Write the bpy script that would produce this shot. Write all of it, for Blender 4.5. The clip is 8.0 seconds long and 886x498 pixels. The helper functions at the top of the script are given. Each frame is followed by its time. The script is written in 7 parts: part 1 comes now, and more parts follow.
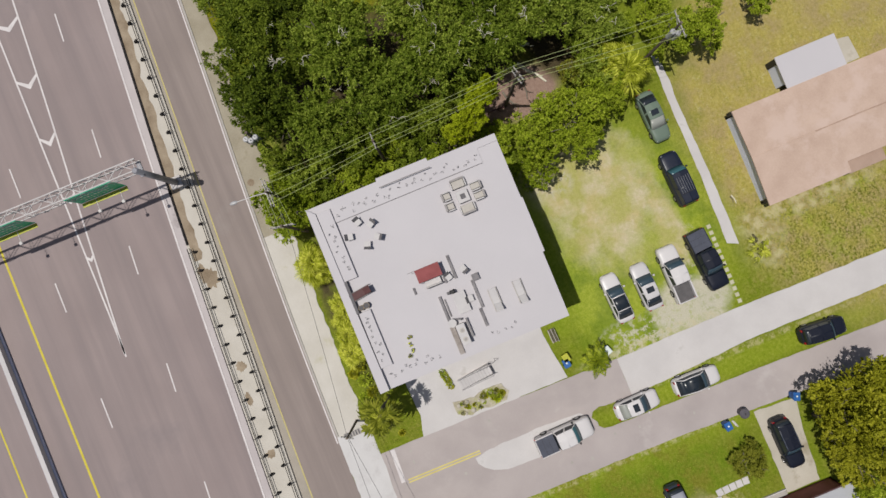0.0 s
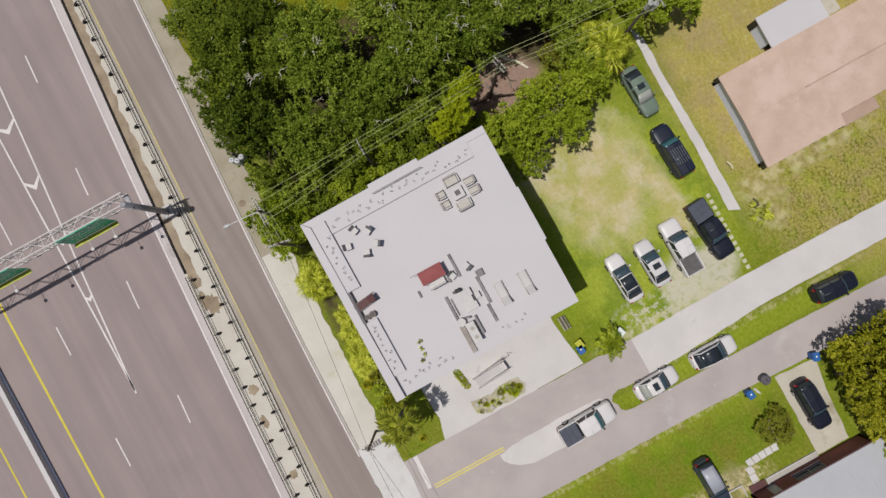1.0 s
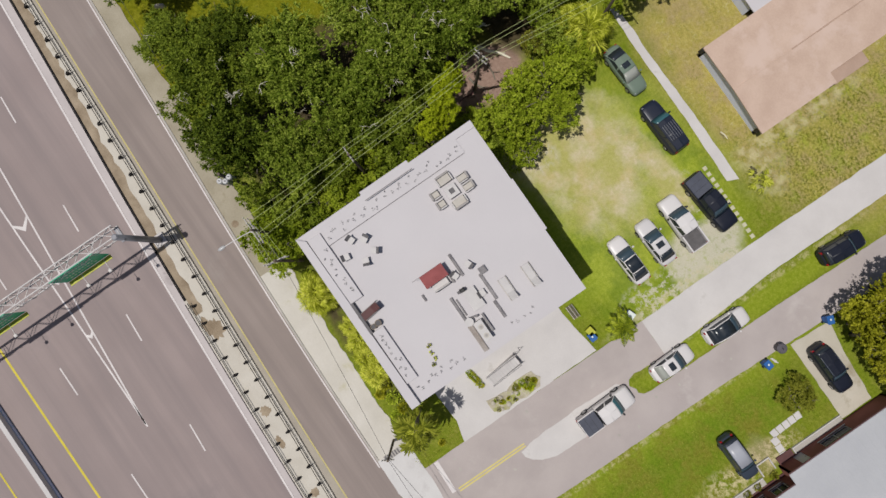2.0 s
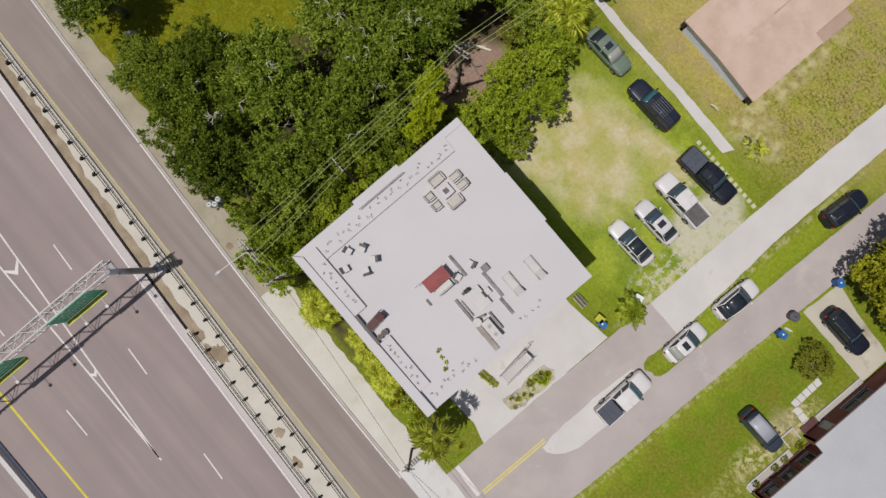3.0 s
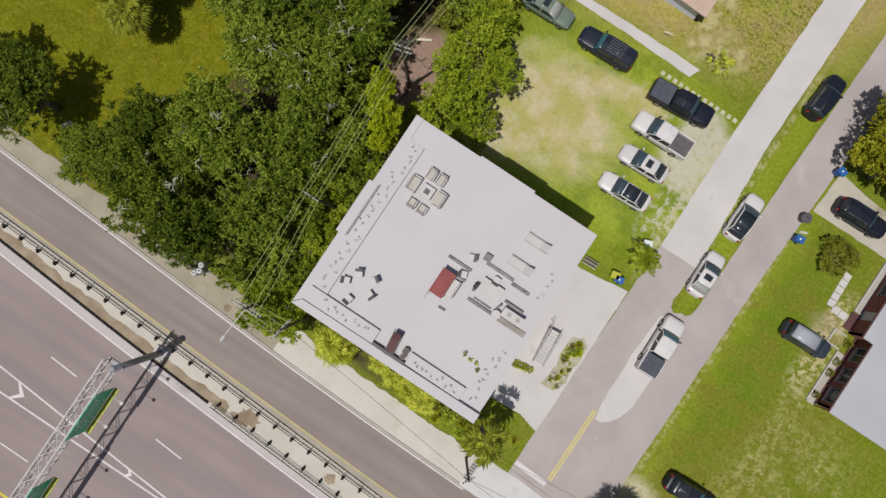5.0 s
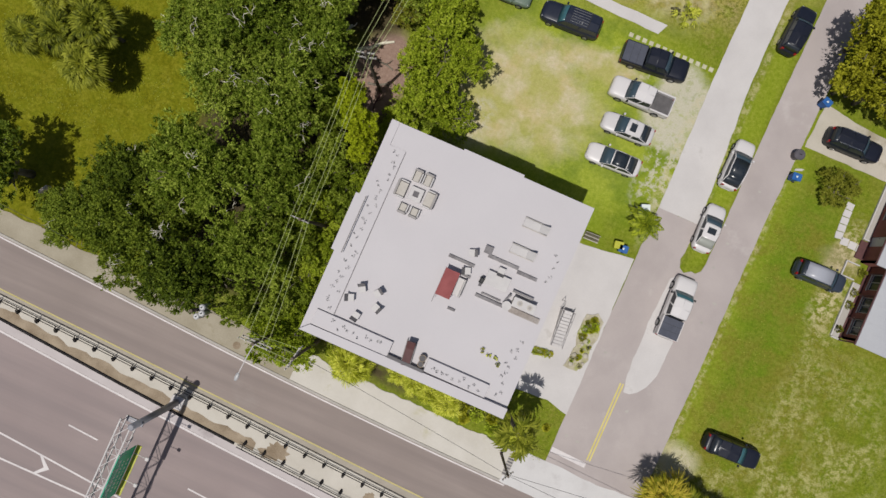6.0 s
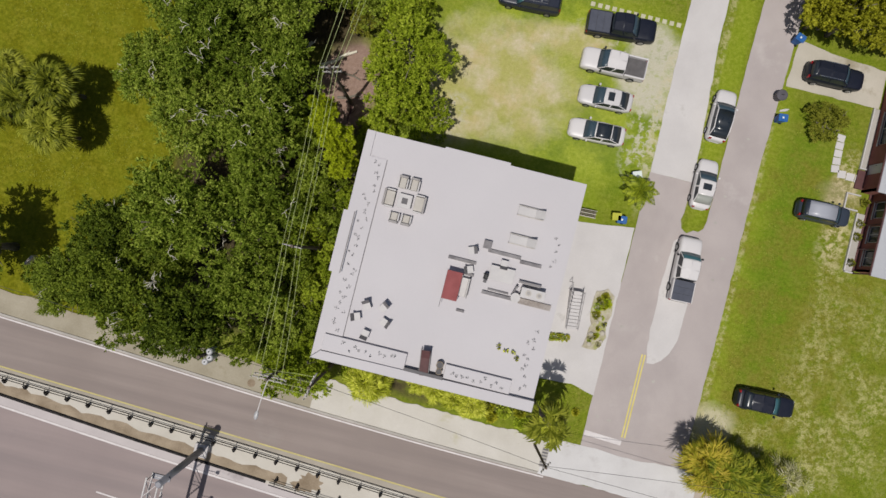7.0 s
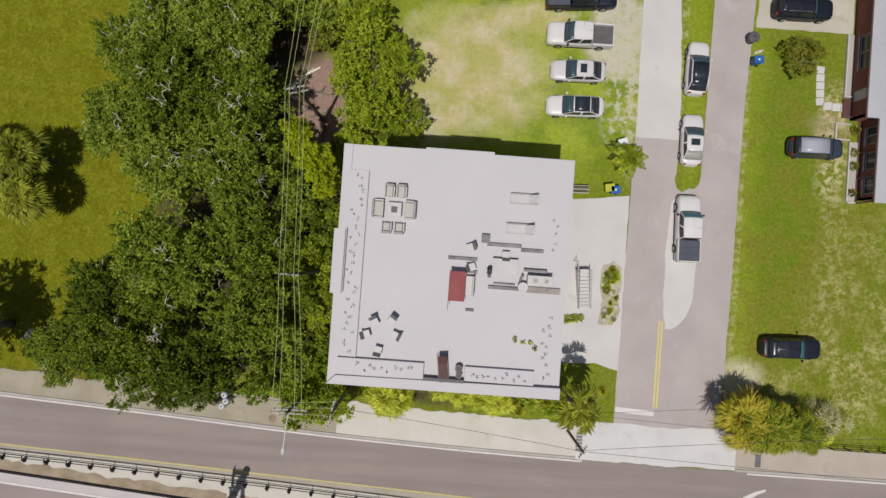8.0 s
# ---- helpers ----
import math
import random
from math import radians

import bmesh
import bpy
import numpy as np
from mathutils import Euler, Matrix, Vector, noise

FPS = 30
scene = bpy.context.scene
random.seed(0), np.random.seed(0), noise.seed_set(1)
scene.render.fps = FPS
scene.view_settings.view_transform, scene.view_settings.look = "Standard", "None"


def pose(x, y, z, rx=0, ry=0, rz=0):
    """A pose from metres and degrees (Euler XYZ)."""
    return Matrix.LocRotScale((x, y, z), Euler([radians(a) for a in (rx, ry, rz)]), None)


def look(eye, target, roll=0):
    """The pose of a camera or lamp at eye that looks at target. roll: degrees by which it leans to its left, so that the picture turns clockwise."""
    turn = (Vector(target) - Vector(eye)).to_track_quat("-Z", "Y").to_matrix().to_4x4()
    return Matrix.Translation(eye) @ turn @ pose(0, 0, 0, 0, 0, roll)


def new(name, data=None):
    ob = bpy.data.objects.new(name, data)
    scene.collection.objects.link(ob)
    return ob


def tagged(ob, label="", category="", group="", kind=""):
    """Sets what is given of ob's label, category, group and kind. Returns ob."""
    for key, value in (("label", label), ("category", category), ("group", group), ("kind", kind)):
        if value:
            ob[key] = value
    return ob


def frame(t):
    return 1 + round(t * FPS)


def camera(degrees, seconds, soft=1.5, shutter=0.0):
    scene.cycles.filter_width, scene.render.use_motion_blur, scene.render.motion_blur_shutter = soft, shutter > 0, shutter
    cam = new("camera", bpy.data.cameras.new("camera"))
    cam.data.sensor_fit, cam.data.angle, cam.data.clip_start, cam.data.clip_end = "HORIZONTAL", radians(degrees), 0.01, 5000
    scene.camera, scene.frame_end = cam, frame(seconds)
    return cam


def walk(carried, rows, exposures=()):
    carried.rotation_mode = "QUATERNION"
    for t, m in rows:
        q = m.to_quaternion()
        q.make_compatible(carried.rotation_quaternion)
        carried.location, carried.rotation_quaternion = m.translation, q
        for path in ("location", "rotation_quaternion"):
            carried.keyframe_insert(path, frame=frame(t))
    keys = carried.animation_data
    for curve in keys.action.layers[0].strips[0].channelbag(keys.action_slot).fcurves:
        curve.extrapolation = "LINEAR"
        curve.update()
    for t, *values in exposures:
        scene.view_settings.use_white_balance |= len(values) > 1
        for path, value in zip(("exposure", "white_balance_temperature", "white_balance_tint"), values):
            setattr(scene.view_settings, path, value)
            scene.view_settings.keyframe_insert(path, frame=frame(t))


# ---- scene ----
cam = camera(76.60, 8.0, soft=1.5)
PATH = [
    (0, (-1.894, 0.469, 55.683), (-2.8029, 0.7436, 0.0081), -5.614),
    (1.5, (-1.922, 0.363, 54.535), (-2.771, 0.7005, 0.0077), -10.190),
    (3, (-2.14, 0.362, 53.261), (-2.8708, 0.8535, 0.0073), -6.461),
    (4.5, (-2.244, 0.379, 52.04), (-2.7879, 1.0878, 0.0077), 0.806),
    (6, (-2.356, 0.487, 50.949), (-2.6386, 1.1249, 0.0048), -0.089),
    (7, (-2.413, 0.683, 50.124), (-2.5416, 1.3128, 0.0041), 2.507),
    (8, (-2.412, 0.823, 49.258), (-2.4159, 1.4477, 0.004), 3.784),
]
walk(cam, [(t, look(eye, target, roll)) for t, eye, target, roll in PATH])

# ---- world, sun, exposure ----
SUN_AZ = radians(68)           # shadows fall towards this heading
SUN_K = 0.315                  # shadow length over height
world = bpy.data.worlds.new("world")
scene.world = world
world.use_nodes = True
wn = world.node_tree
sky = wn.nodes.new("ShaderNodeTexSky")
sky.sky_type, sky.sun_disc = "NISHITA", False
sky.sun_elevation = math.atan(1 / SUN_K)
sky.sun_rotation = radians(90) - (SUN_AZ + math.pi)
sky.air_density, sky.dust_density, sky.ozone_density = 1.0, 2.0, 0.6
bg = wn.nodes["Background"]
bg.inputs["Strength"].default_value = 0.046
wn.links.new(sky.outputs["Color"], bg.inputs["Color"])
sun_data = bpy.data.lights.new("sun", "SUN")
sun_data.energy, sun_data.angle, sun_data.color = 3.4, radians(0.53), (0.985, 0.95, 0.895)
sun = new("sun", sun_data)
sun.matrix_world = look((0, 0, 80), (math.cos(SUN_AZ) * SUN_K, math.sin(SUN_AZ) * SUN_K, 79))
scene.view_settings.exposure = 0.0


# ---- materials ----
def node(nt, kind, **sets):
    n = nt.nodes.new(kind)
    for k, v in sets.items():
        n.inputs[k.replace("_", " ")].default_value = v
    return n


def noise_tex(nt, vec, scale, detail=4.0, rough=0.55):
    n = node(nt, "ShaderNodeTexNoise", Scale=scale, Detail=detail, Roughness=rough)
    nt.links.new(vec, n.inputs["Vector"])
    return n.outputs["Fac"]


def ramp(nt, fac, stops):
    r = nt.nodes.new("ShaderNodeValToRGB")
    while len(r.color_ramp.elements) < len(stops):
        r.color_ramp.elements.new(0.5)
    for e, (p, c) in zip(r.color_ramp.elements, stops):
        e.position, e.color = p, (*c, 1) if len(c) == 3 else c
    nt.links.new(fac, r.inputs["Fac"])
    return r.outputs["Color"]


def mix(nt, fac, a, b, blend="MIX"):
    m = nt.nodes.new("ShaderNodeMix")
    m.data_type, m.blend_type = "RGBA", blend
    for sock, v in ((m.inputs[0], fac), (m.inputs[6], a), (m.inputs[7], b)):
        if isinstance(v, (int, float)):
            sock.default_value = v
        elif isinstance(v, tuple):
            sock.default_value = (*v, 1)
        else:
            nt.links.new(v, sock)
    return m.outputs[2]


def calc(nt, op, a, b=0.0, clamp=False):
    m = nt.nodes.new("ShaderNodeMath")
    m.operation, m.use_clamp = op, clamp
    for sock, v in zip(m.inputs, (a, b)):
        if isinstance(v, (int, float)):
            sock.default_value = v
        else:
            nt.links.new(v, sock)
    return m.outputs[0]


def base_mat(name, rough=0.8, metal=0.0, spec=0.5):
    m = bpy.data.materials.new(name)
    m.use_nodes = True
    p = m.node_tree.nodes["Principled BSDF"]
    p.inputs["Roughness"].default_value = rough
    p.inputs["Metallic"].default_value = metal
    p.inputs["Specular IOR Level"].default_value = spec
    return m, m.node_tree, p


def coords(nt, kind="Object"):
    return nt.nodes.new("ShaderNodeTexCoord").outputs[kind]


def bumped(nt, p, height, strength, dist=0.02):
    b = node(nt, "ShaderNodeBump", Strength=strength, Distance=dist)
    nt.links.new(height, b.inputs["Height"])
    nt.links.new(b.outputs["Normal"], p.inputs["Normal"])


def surface(name, dark, light, coarse=0.4, fine=14.0, rough=0.85, metal=0.0, bump=0.3, spec=0.4, stain=None, stain_scale=0.25, stain_at=0.6, vary=0.0):
    """A weathered surface: large blotches, fine grain, optional stains, and a change from object to object."""
    m, nt, p = base_mat(name, rough, metal, spec)
    v = coords(nt)
    big, small = noise_tex(nt, v, coarse, 3), noise_tex(nt, v, fine, 5, 0.7)
    both = calc(nt, "ADD", calc(nt, "MULTIPLY", big, 0.6), calc(nt, "MULTIPLY", small, 0.4))
    c = ramp(nt, both, ((0.36, dark), (0.64, light)))
    if stain:
        f = ramp(nt, noise_tex(nt, v, stain_scale, 6, 0.65), ((stain_at, (0, 0, 0)), (stain_at + 0.12, (1, 1, 1))))
        c = mix(nt, f, c, stain)
    if vary:
        info = nt.nodes.new("ShaderNodeObjectInfo")
        h = node(nt, "ShaderNodeHueSaturation")
        nt.links.new(calc(nt, "ADD", calc(nt, "MULTIPLY", info.outputs["Random"], 2 * vary), 1 - vary), h.inputs["Value"])
        nt.links.new(c, h.inputs["Color"])
        c = h.outputs["Color"]
    nt.links.new(c, p.inputs["Base Color"])
    if bump:
        bumped(nt, p, small, bump)
    return m


def streaked(m, dark, along=0.03, across=0.55, at=0.5):
    """Long wear streaks in the driving direction over a road surface."""
    nt = m.node_tree
    p = nt.nodes["Principled BSDF"]
    old = p.inputs["Base Color"].links[0].from_socket
    mp = nt.nodes.new("ShaderNodeMapping")
    mp.inputs["Scale"].default_value = (along, across, 1)
    nt.links.new(coords(nt), mp.inputs["Vector"])
    f = ramp(nt, noise_tex(nt, mp.outputs["Vector"], 1.0, 4, 0.6), ((at - 0.12, (0, 0, 0)), (at + 0.16, (0.75, 0.75, 0.75))))
    nt.links.new(mix(nt, f, old, dark), p.inputs["Base Color"])
    return m


def leaf_mat(name, deep, mid, bright, glow=0.35, rough=0.6, patch=0.9):
    """Leaves: each its own tint, drifting over the crown, part of the light passing through."""
    m, nt, p = base_mat(name, rough, 0, 0.15)
    geo, info = nt.nodes.new("ShaderNodeNewGeometry"), nt.nodes.new("ShaderNodeObjectInfo")
    drift = noise_tex(nt, geo.outputs["Position"], patch, 3)
    f = calc(nt, "ADD", calc(nt, "MULTIPLY", geo.outputs["Random Per Island"], 0.48), calc(nt, "MULTIPLY", drift, 0.74))
    f = calc(nt, "ADD", f, calc(nt, "MULTIPLY", calc(nt, "SUBTRACT", info.outputs["Random"], 0.5), 0.22))
    c = ramp(nt, f, ((0.2, deep), (0.52, mid), (0.88, bright)))
    nt.links.new(c, p.inputs["Base Color"])
    t = nt.nodes.new("ShaderNodeBsdfTranslucent")
    nt.links.new(c, t.inputs["Color"])
    ms = nt.nodes.new("ShaderNodeMixShader")
    ms.inputs[0].default_value = glow
    nt.links.new(p.outputs[0], ms.inputs[1])
    nt.links.new(t.outputs[0], ms.inputs[2])
    nt.links.new(ms.outputs[0], nt.nodes["Material Output"].inputs["Surface"])
    return m


def paint(name, colour, rough=0.25, coat=0.6, metal=0.0, fleck=0.06):
    """Car paint with clear coat, a little dust and waviness."""
    m, nt, p = base_mat(name, rough, metal)
    v = coords(nt)
    dust = noise_tex(nt, v, 3.0, 5, 0.7)
    c = mix(nt, calc(nt, "MULTIPLY", dust, fleck * 2), colour, tuple(min(0.6, 0.25 + 0.5 * k) for k in colour))
    nt.links.new(c, p.inputs["Base Color"])
    nt.links.new(calc(nt, "ADD", calc(nt, "MULTIPLY", dust, 0.2), rough - 0.1), p.inputs["Roughness"])
    p.inputs["Coat Weight"].default_value, p.inputs["Coat Roughness"].default_value = coat, 0.22
    return m


def zone(nt, sep, x, y, rx, ry, wob, soft=0.35, amount=1.1):
    """A ragged patch round x, y: 1 inside, 0 outside."""
    dx = calc(nt, "DIVIDE", calc(nt, "SUBTRACT", sep.outputs[0], x), rx)
    dy = calc(nt, "DIVIDE", calc(nt, "SUBTRACT", sep.outputs[1], y), ry)
    d = calc(nt, "SQRT", calc(nt, "ADD", calc(nt, "MULTIPLY", dx, dx), calc(nt, "MULTIPLY", dy, dy)))
    d = calc(nt, "ADD", d, calc(nt, "MULTIPLY", calc(nt, "SUBTRACT", wob, 0.5), amount))
    return calc(nt, "DIVIDE", calc(nt, "SUBTRACT", 1.0 + soft / 2, d), soft, True)


def ground_mat():
    m, nt, p = base_mat("grass_and_soil", 0.95, 0, 0.15)
    v = coords(nt)
    sep = nt.nodes.new("ShaderNodeSeparateXYZ")
    nt.links.new(v, sep.inputs[0])
    wob = noise_tex(nt, v, 0.28, 6, 0.62)
    wide = noise_tex(nt, v, 0.11, 4)
    tuft = noise_tex(nt, v, 3.2, 6, 0.75)
    blade = noise_tex(nt, v, 16.0, 3, 0.7)
    mott = calc(nt, "ADD", calc(nt, "MULTIPLY", tuft, 0.6), calc(nt, "MULTIPLY", blade, 0.4))
    lush = ramp(nt, mott, ((0.32, (0.072, 0.11, 0.005)), (0.5, (0.148, 0.195, 0.010)), (0.68, (0.265, 0.29, 0.035))))
    dry = ramp(nt, mott, ((0.32, (0.13, 0.13, 0.018)), (0.5, (0.28, 0.245, 0.055)), (0.68, (0.44, 0.375, 0.15))))
    sand = ramp(nt, mott, ((0.3, (0.40, 0.345, 0.15)), (0.5, (0.53, 0.465, 0.26)), (0.7, (0.60, 0.545, 0.37))))
    gravel = ramp(nt, blade, ((0.35, (0.42, 0.385, 0.27)), (0.6, (0.58, 0.55, 0.46))))
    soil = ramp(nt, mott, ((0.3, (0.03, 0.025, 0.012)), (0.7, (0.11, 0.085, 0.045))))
    red = ramp(nt, mott, ((0.35, (0.22, 0.14, 0.105)), (0.65, (0.36, 0.255, 0.21))))
    meadow = ramp(nt, mott, ((0.32, (0.067, 0.076, 0.002)), (0.52, (0.145, 0.146, 0.003)), (0.7, (0.25, 0.235, 0.012))))
    lime = ramp(nt, mott, ((0.3, (0.15, 0.215, 0.008)), (0.5, (0.265, 0.33, 0.020)), (0.7, (0.41, 0.435, 0.075))))
    speck = noise_tex(nt, v, 1.4, 6, 0.8)
    coarse = noise_tex(nt, v, 0.55, 5, 0.7)
    fleck = ramp(nt, speck, ((0.47, (0, 0, 0)), (0.56, (1, 1, 1))))
    spots = calc(nt, "MULTIPLY", ramp(nt, wob, ((0.41, (0, 0, 0)), (0.57, (1, 1, 1)))), fleck)
    c = mix(nt, ramp(nt, coarse, ((0.42, (0, 0, 0)), (0.66, (1, 1, 1)))), lush, mix(nt, 0.3, lush, dry))
    c = mix(nt, calc(nt, "MULTIPLY", ramp(nt, wide, ((0.55, (0, 0, 0)), (0.68, (1, 1, 1)))), fleck), c, mix(nt, 0.6, lush, dry))
    c = mix(nt, zone(nt, sep, -40, 8, 22, 26, wob, 0.3, 0.5), c, mix(nt, ramp(nt, coarse, ((0.4, (0, 0, 0)), (0.62, (1, 1, 1)))), meadow, mix(nt, 0.18, meadow, lime)))
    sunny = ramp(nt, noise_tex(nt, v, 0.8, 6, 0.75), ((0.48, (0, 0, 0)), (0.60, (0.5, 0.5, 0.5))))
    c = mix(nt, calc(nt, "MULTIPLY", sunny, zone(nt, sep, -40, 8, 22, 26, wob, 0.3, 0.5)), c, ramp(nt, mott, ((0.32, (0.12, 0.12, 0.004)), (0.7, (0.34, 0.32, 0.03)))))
    gold = ramp(nt, mott, ((0.32, (0.28, 0.225, 0.065)), (0.5, (0.42, 0.345, 0.095)), (0.68, (0.55, 0.47, 0.20))))
    olive = ramp(nt, mott, ((0.32, (0.06, 0.07, 0.004)), (0.5, (0.14, 0.15, 0.008)), (0.68, (0.25, 0.25, 0.025))))
    crumb = ramp(nt, noise_tex(nt, v, 2.1, 5, 0.75), ((0.46, (0, 0, 0)), (0.53, (1, 1, 1))))
    thick = ramp(nt, coarse, ((0.36, (0.25, 0.25, 0.25)), (0.6, (0.95, 0.95, 0.95))))
    green = zone(nt, sep, 10.5, 38, 7.5, 13, wob, 0.8, 0.9)
    grit = ramp(nt, noise_tex(nt, v, 3.0, 6, 0.85), ((0.47, (0, 0, 0)), (0.54, (1, 1, 1))))
    yard = mix(nt, calc(nt, "MULTIPLY", green, 0.4), gold, mix(nt, 0.45, gold, lime))
    yard = mix(nt, calc(nt, "MULTIPLY", crumb, calc(nt, "MULTIPLY", thick, 0.4)), yard, mix(nt, 0.5, olive, gold))
    yard = mix(nt, calc(nt, "MULTIPLY", calc(nt, "MULTIPLY", grit, ramp(nt, coarse, ((0.38, (0.25, 0.25, 0.25)), (0.58, (1, 1, 1))))), calc(nt, "ADD", calc(nt, "MULTIPLY", green, 0.3), 0.2)), yard, olive)
    yard = mix(nt, calc(nt, "MULTIPLY", ramp(nt, speck, ((0.56, (0, 0, 0)), (0.64, (1, 1, 1)))), 0.55), yard, sand)
    tufted = ramp(nt, noise_tex(nt, v, 3.6, 6, 0.8), ((0.48, (0, 0, 0)), (0.56, (1, 1, 1))))
    thickly = zone(nt, sep, 10.3, 37, 6.0, 11, wob, 0.7, 0.8)
    tan = ramp(nt, mott, ((0.3, (0.27, 0.20, 0.085)), (0.7, (0.44, 0.34, 0.19))))
    yard = mix(nt, ramp(nt, noise_tex(nt, v, 0.4, 6, 0.7), ((0.44, (0, 0, 0)), (0.6, (0.7, 0.7, 0.7)))), yard, tan)
    yard = mix(nt, calc(nt, "MULTIPLY", ramp(nt, noise_tex(nt, v, 0.5, 6, 0.75), ((0.5, (0, 0, 0)), (0.6, (0.55, 0.55, 0.55)))), thickly), yard, lime)
    tufted_here = calc(nt, "MULTIPLY", tufted, ramp(nt, noise_tex(nt, v, 0.7, 4, 0.7), ((0.38, (0.3, 0.3, 0.3)), (0.58, (1, 1, 1)))))
    yard = mix(nt, calc(nt, "MULTIPLY", tufted_here, calc(nt, "ADD", calc(nt, "MULTIPLY", thickly, 0.8), 0.25)), yard, ramp(nt, blade, ((0.3, (0.06, 0.066, 0.002)), (0.7, (0.135, 0.145, 0.006)))))
    sandy = ramp(nt, noise_tex(nt, v, 0.9, 6, 0.7), ((0.44, (0, 0, 0)), (0.56, (0.75, 0.75, 0.75))))
    yard = mix(nt, calc(nt, "MULTIPLY", sandy, calc(nt, "ADD", zone(nt, sep, 8.6, 30.4, 2.6, 2.2, wob, 0.7, 1.2), zone(nt, sep, 6.3, 36, 1.1, 7, wob, 0.7, 1.2), True)), yard, sand)
    c = mix(nt, zone(nt, sep, 0, 44, 21, 17, wob, 0.25, 0.4), c, yard)
    straw = mix(nt, ramp(nt, blade, ((0.4, (0, 0, 0)), (0.62, (1, 1, 1)))), mix(nt, 0.5, lime, dry), sand)
    c = mix(nt, calc(nt, "MULTIPLY", zone(nt, sep, 18.7, 22, 1.1, 14, wob, 0.6, 0.8), 0.5), c, lime)
    lawn = ramp(nt, mott, ((0.3, (0.075, 0.13, 0.005)), (0.5, (0.125, 0.20, 0.009)), (0.7, (0.19, 0.26, 0.02))))
    c = mix(nt, calc(nt, "MULTIPLY", zone(nt, sep, 24.0, 5, 1.3, 20, wob, 0.8, 1.2), 0.5), c, lime)
    c = mix(nt, calc(nt, "MULTIPLY", zone(nt, sep, 27.0, 9, 2.7, 12, wob, 0.9, 1.2), ramp(nt, coarse, ((0.35, (0.9, 0.9, 0.9)), (0.6, (0.45, 0.45, 0.45))))), c, lawn)
    c = mix(nt, calc(nt, "MULTIPLY", zone(nt, sep, 31, -3, 5.5, 8, wob, 0.8, 1.0), ramp(nt, coarse, ((0.42, (0, 0, 0)), (0.6, (0.6, 0.6, 0.6))))), c, mix(nt, 0.5, meadow, dry))
    c = mix(nt, calc(nt, "MULTIPLY", zone(nt, sep, 31.9, 4.5, 1.5, 7.5, wob, 0.7, 1.4), calc(nt, "MULTIPLY", fleck, 0.7)), c, straw)
    dull = ramp(nt, noise_tex(nt, v, 0.42, 6, 0.7), ((0.45, (0, 0, 0)), (0.62, (0.8, 0.8, 0.8))))
    c = mix(nt, calc(nt, "MULTIPLY", dull, zone(nt, sep, 29, 3, 8, 18, wob, 0.5, 0.6)), c, mix(nt, 0.35, meadow, dry))
    c = mix(nt, calc(nt, "MULTIPLY", calc(nt, "MULTIPLY", tufted, zone(nt, sep, 34, -2, 7.5, 12, wob, 0.9, 1.0)), 0.42), c, olive)
    c = mix(nt, calc(nt, "MULTIPLY", zone(nt, sep, 36, -3, 6, 9, wob, 0.6, 0.9), calc(nt, "MULTIPLY", spots, 0.95)), c, straw)
    c = mix(nt, calc(nt, "MULTIPLY", calc(nt, "MULTIPLY", zone(nt, sep, 29, -9, 8, 3.0, wob, 0.6, 0.9), spots), 0.8), c, straw)
    c = mix(nt, calc(nt, "MULTIPLY", zone(nt, sep, 24.4, -8.0, 1.7, 1.7, wob, 0.7, 1.6), 0.9), c, mix(nt, 0.5, sand, gravel))
    rich = ramp(nt, noise_tex(nt, v, 0.33, 5, 0.6), ((0.45, (0, 0, 0)), (0.6, (0.75, 0.75, 0.75))))
    c = mix(nt, zone(nt, sep, 4, 18, 13, 9.5, wob, 0.5, 0.5), c, mix(nt, rich, lime, lawn))
    pale = ramp(nt, mott, ((0.3, (0.47, 0.395, 0.235)), (0.5, (0.55, 0.475, 0.315)), (0.7, (0.60, 0.54, 0.40))))
    blot = ramp(nt, noise_tex(nt, v, 0.3, 5, 0.55), ((0.40, (0, 0, 0)), (0.56, (1, 1, 1))))
    warm = ramp(nt, mott, ((0.3, (0.44, 0.36, 0.155)), (0.7, (0.55, 0.465, 0.25))))
    bare = mix(nt, ramp(nt, noise_tex(nt, v, 0.42, 5, 0.6), ((0.44, (0, 0, 0)), (0.60, (1, 1, 1)))), pale, warm)
    bare = mix(nt, blot, mix(nt, 0.6, lime, warm), bare)
    bare = mix(nt, calc(nt, "MULTIPLY", crumb, 0.14), bare, lime)
    c = mix(nt, calc(nt, "MULTIPLY", zone(nt, sep, 1.0, 17.6, 10.5, 7.2, wob, 0.9, 1.2), 0.12), c, mix(nt, 0.5, gold, pale))
    c = mix(nt, zone(nt, sep, -1.4, 17.2, 6.6, 5.2, wob, 0.7, 1.6), c, bare)
    c = mix(nt, calc(nt, "MULTIPLY", zone(nt, sep, -4.4, 13.4, 3.0, 3.8, wob, 0.7, 1.5), 0.9), c, bare)
    c = mix(nt, calc(nt, "MULTIPLY", zone(nt, sep, -0.5, 8.3, 9.0, 2.9, wob, 0.7, 0.9), 0.9), c, mix(nt, 0.45, lime, lawn))
    white = ramp(nt, noise_tex(nt, v, 0.75, 6, 0.7), ((0.5, (0, 0, 0)), (0.58, (0.85, 0.85, 0.85))))
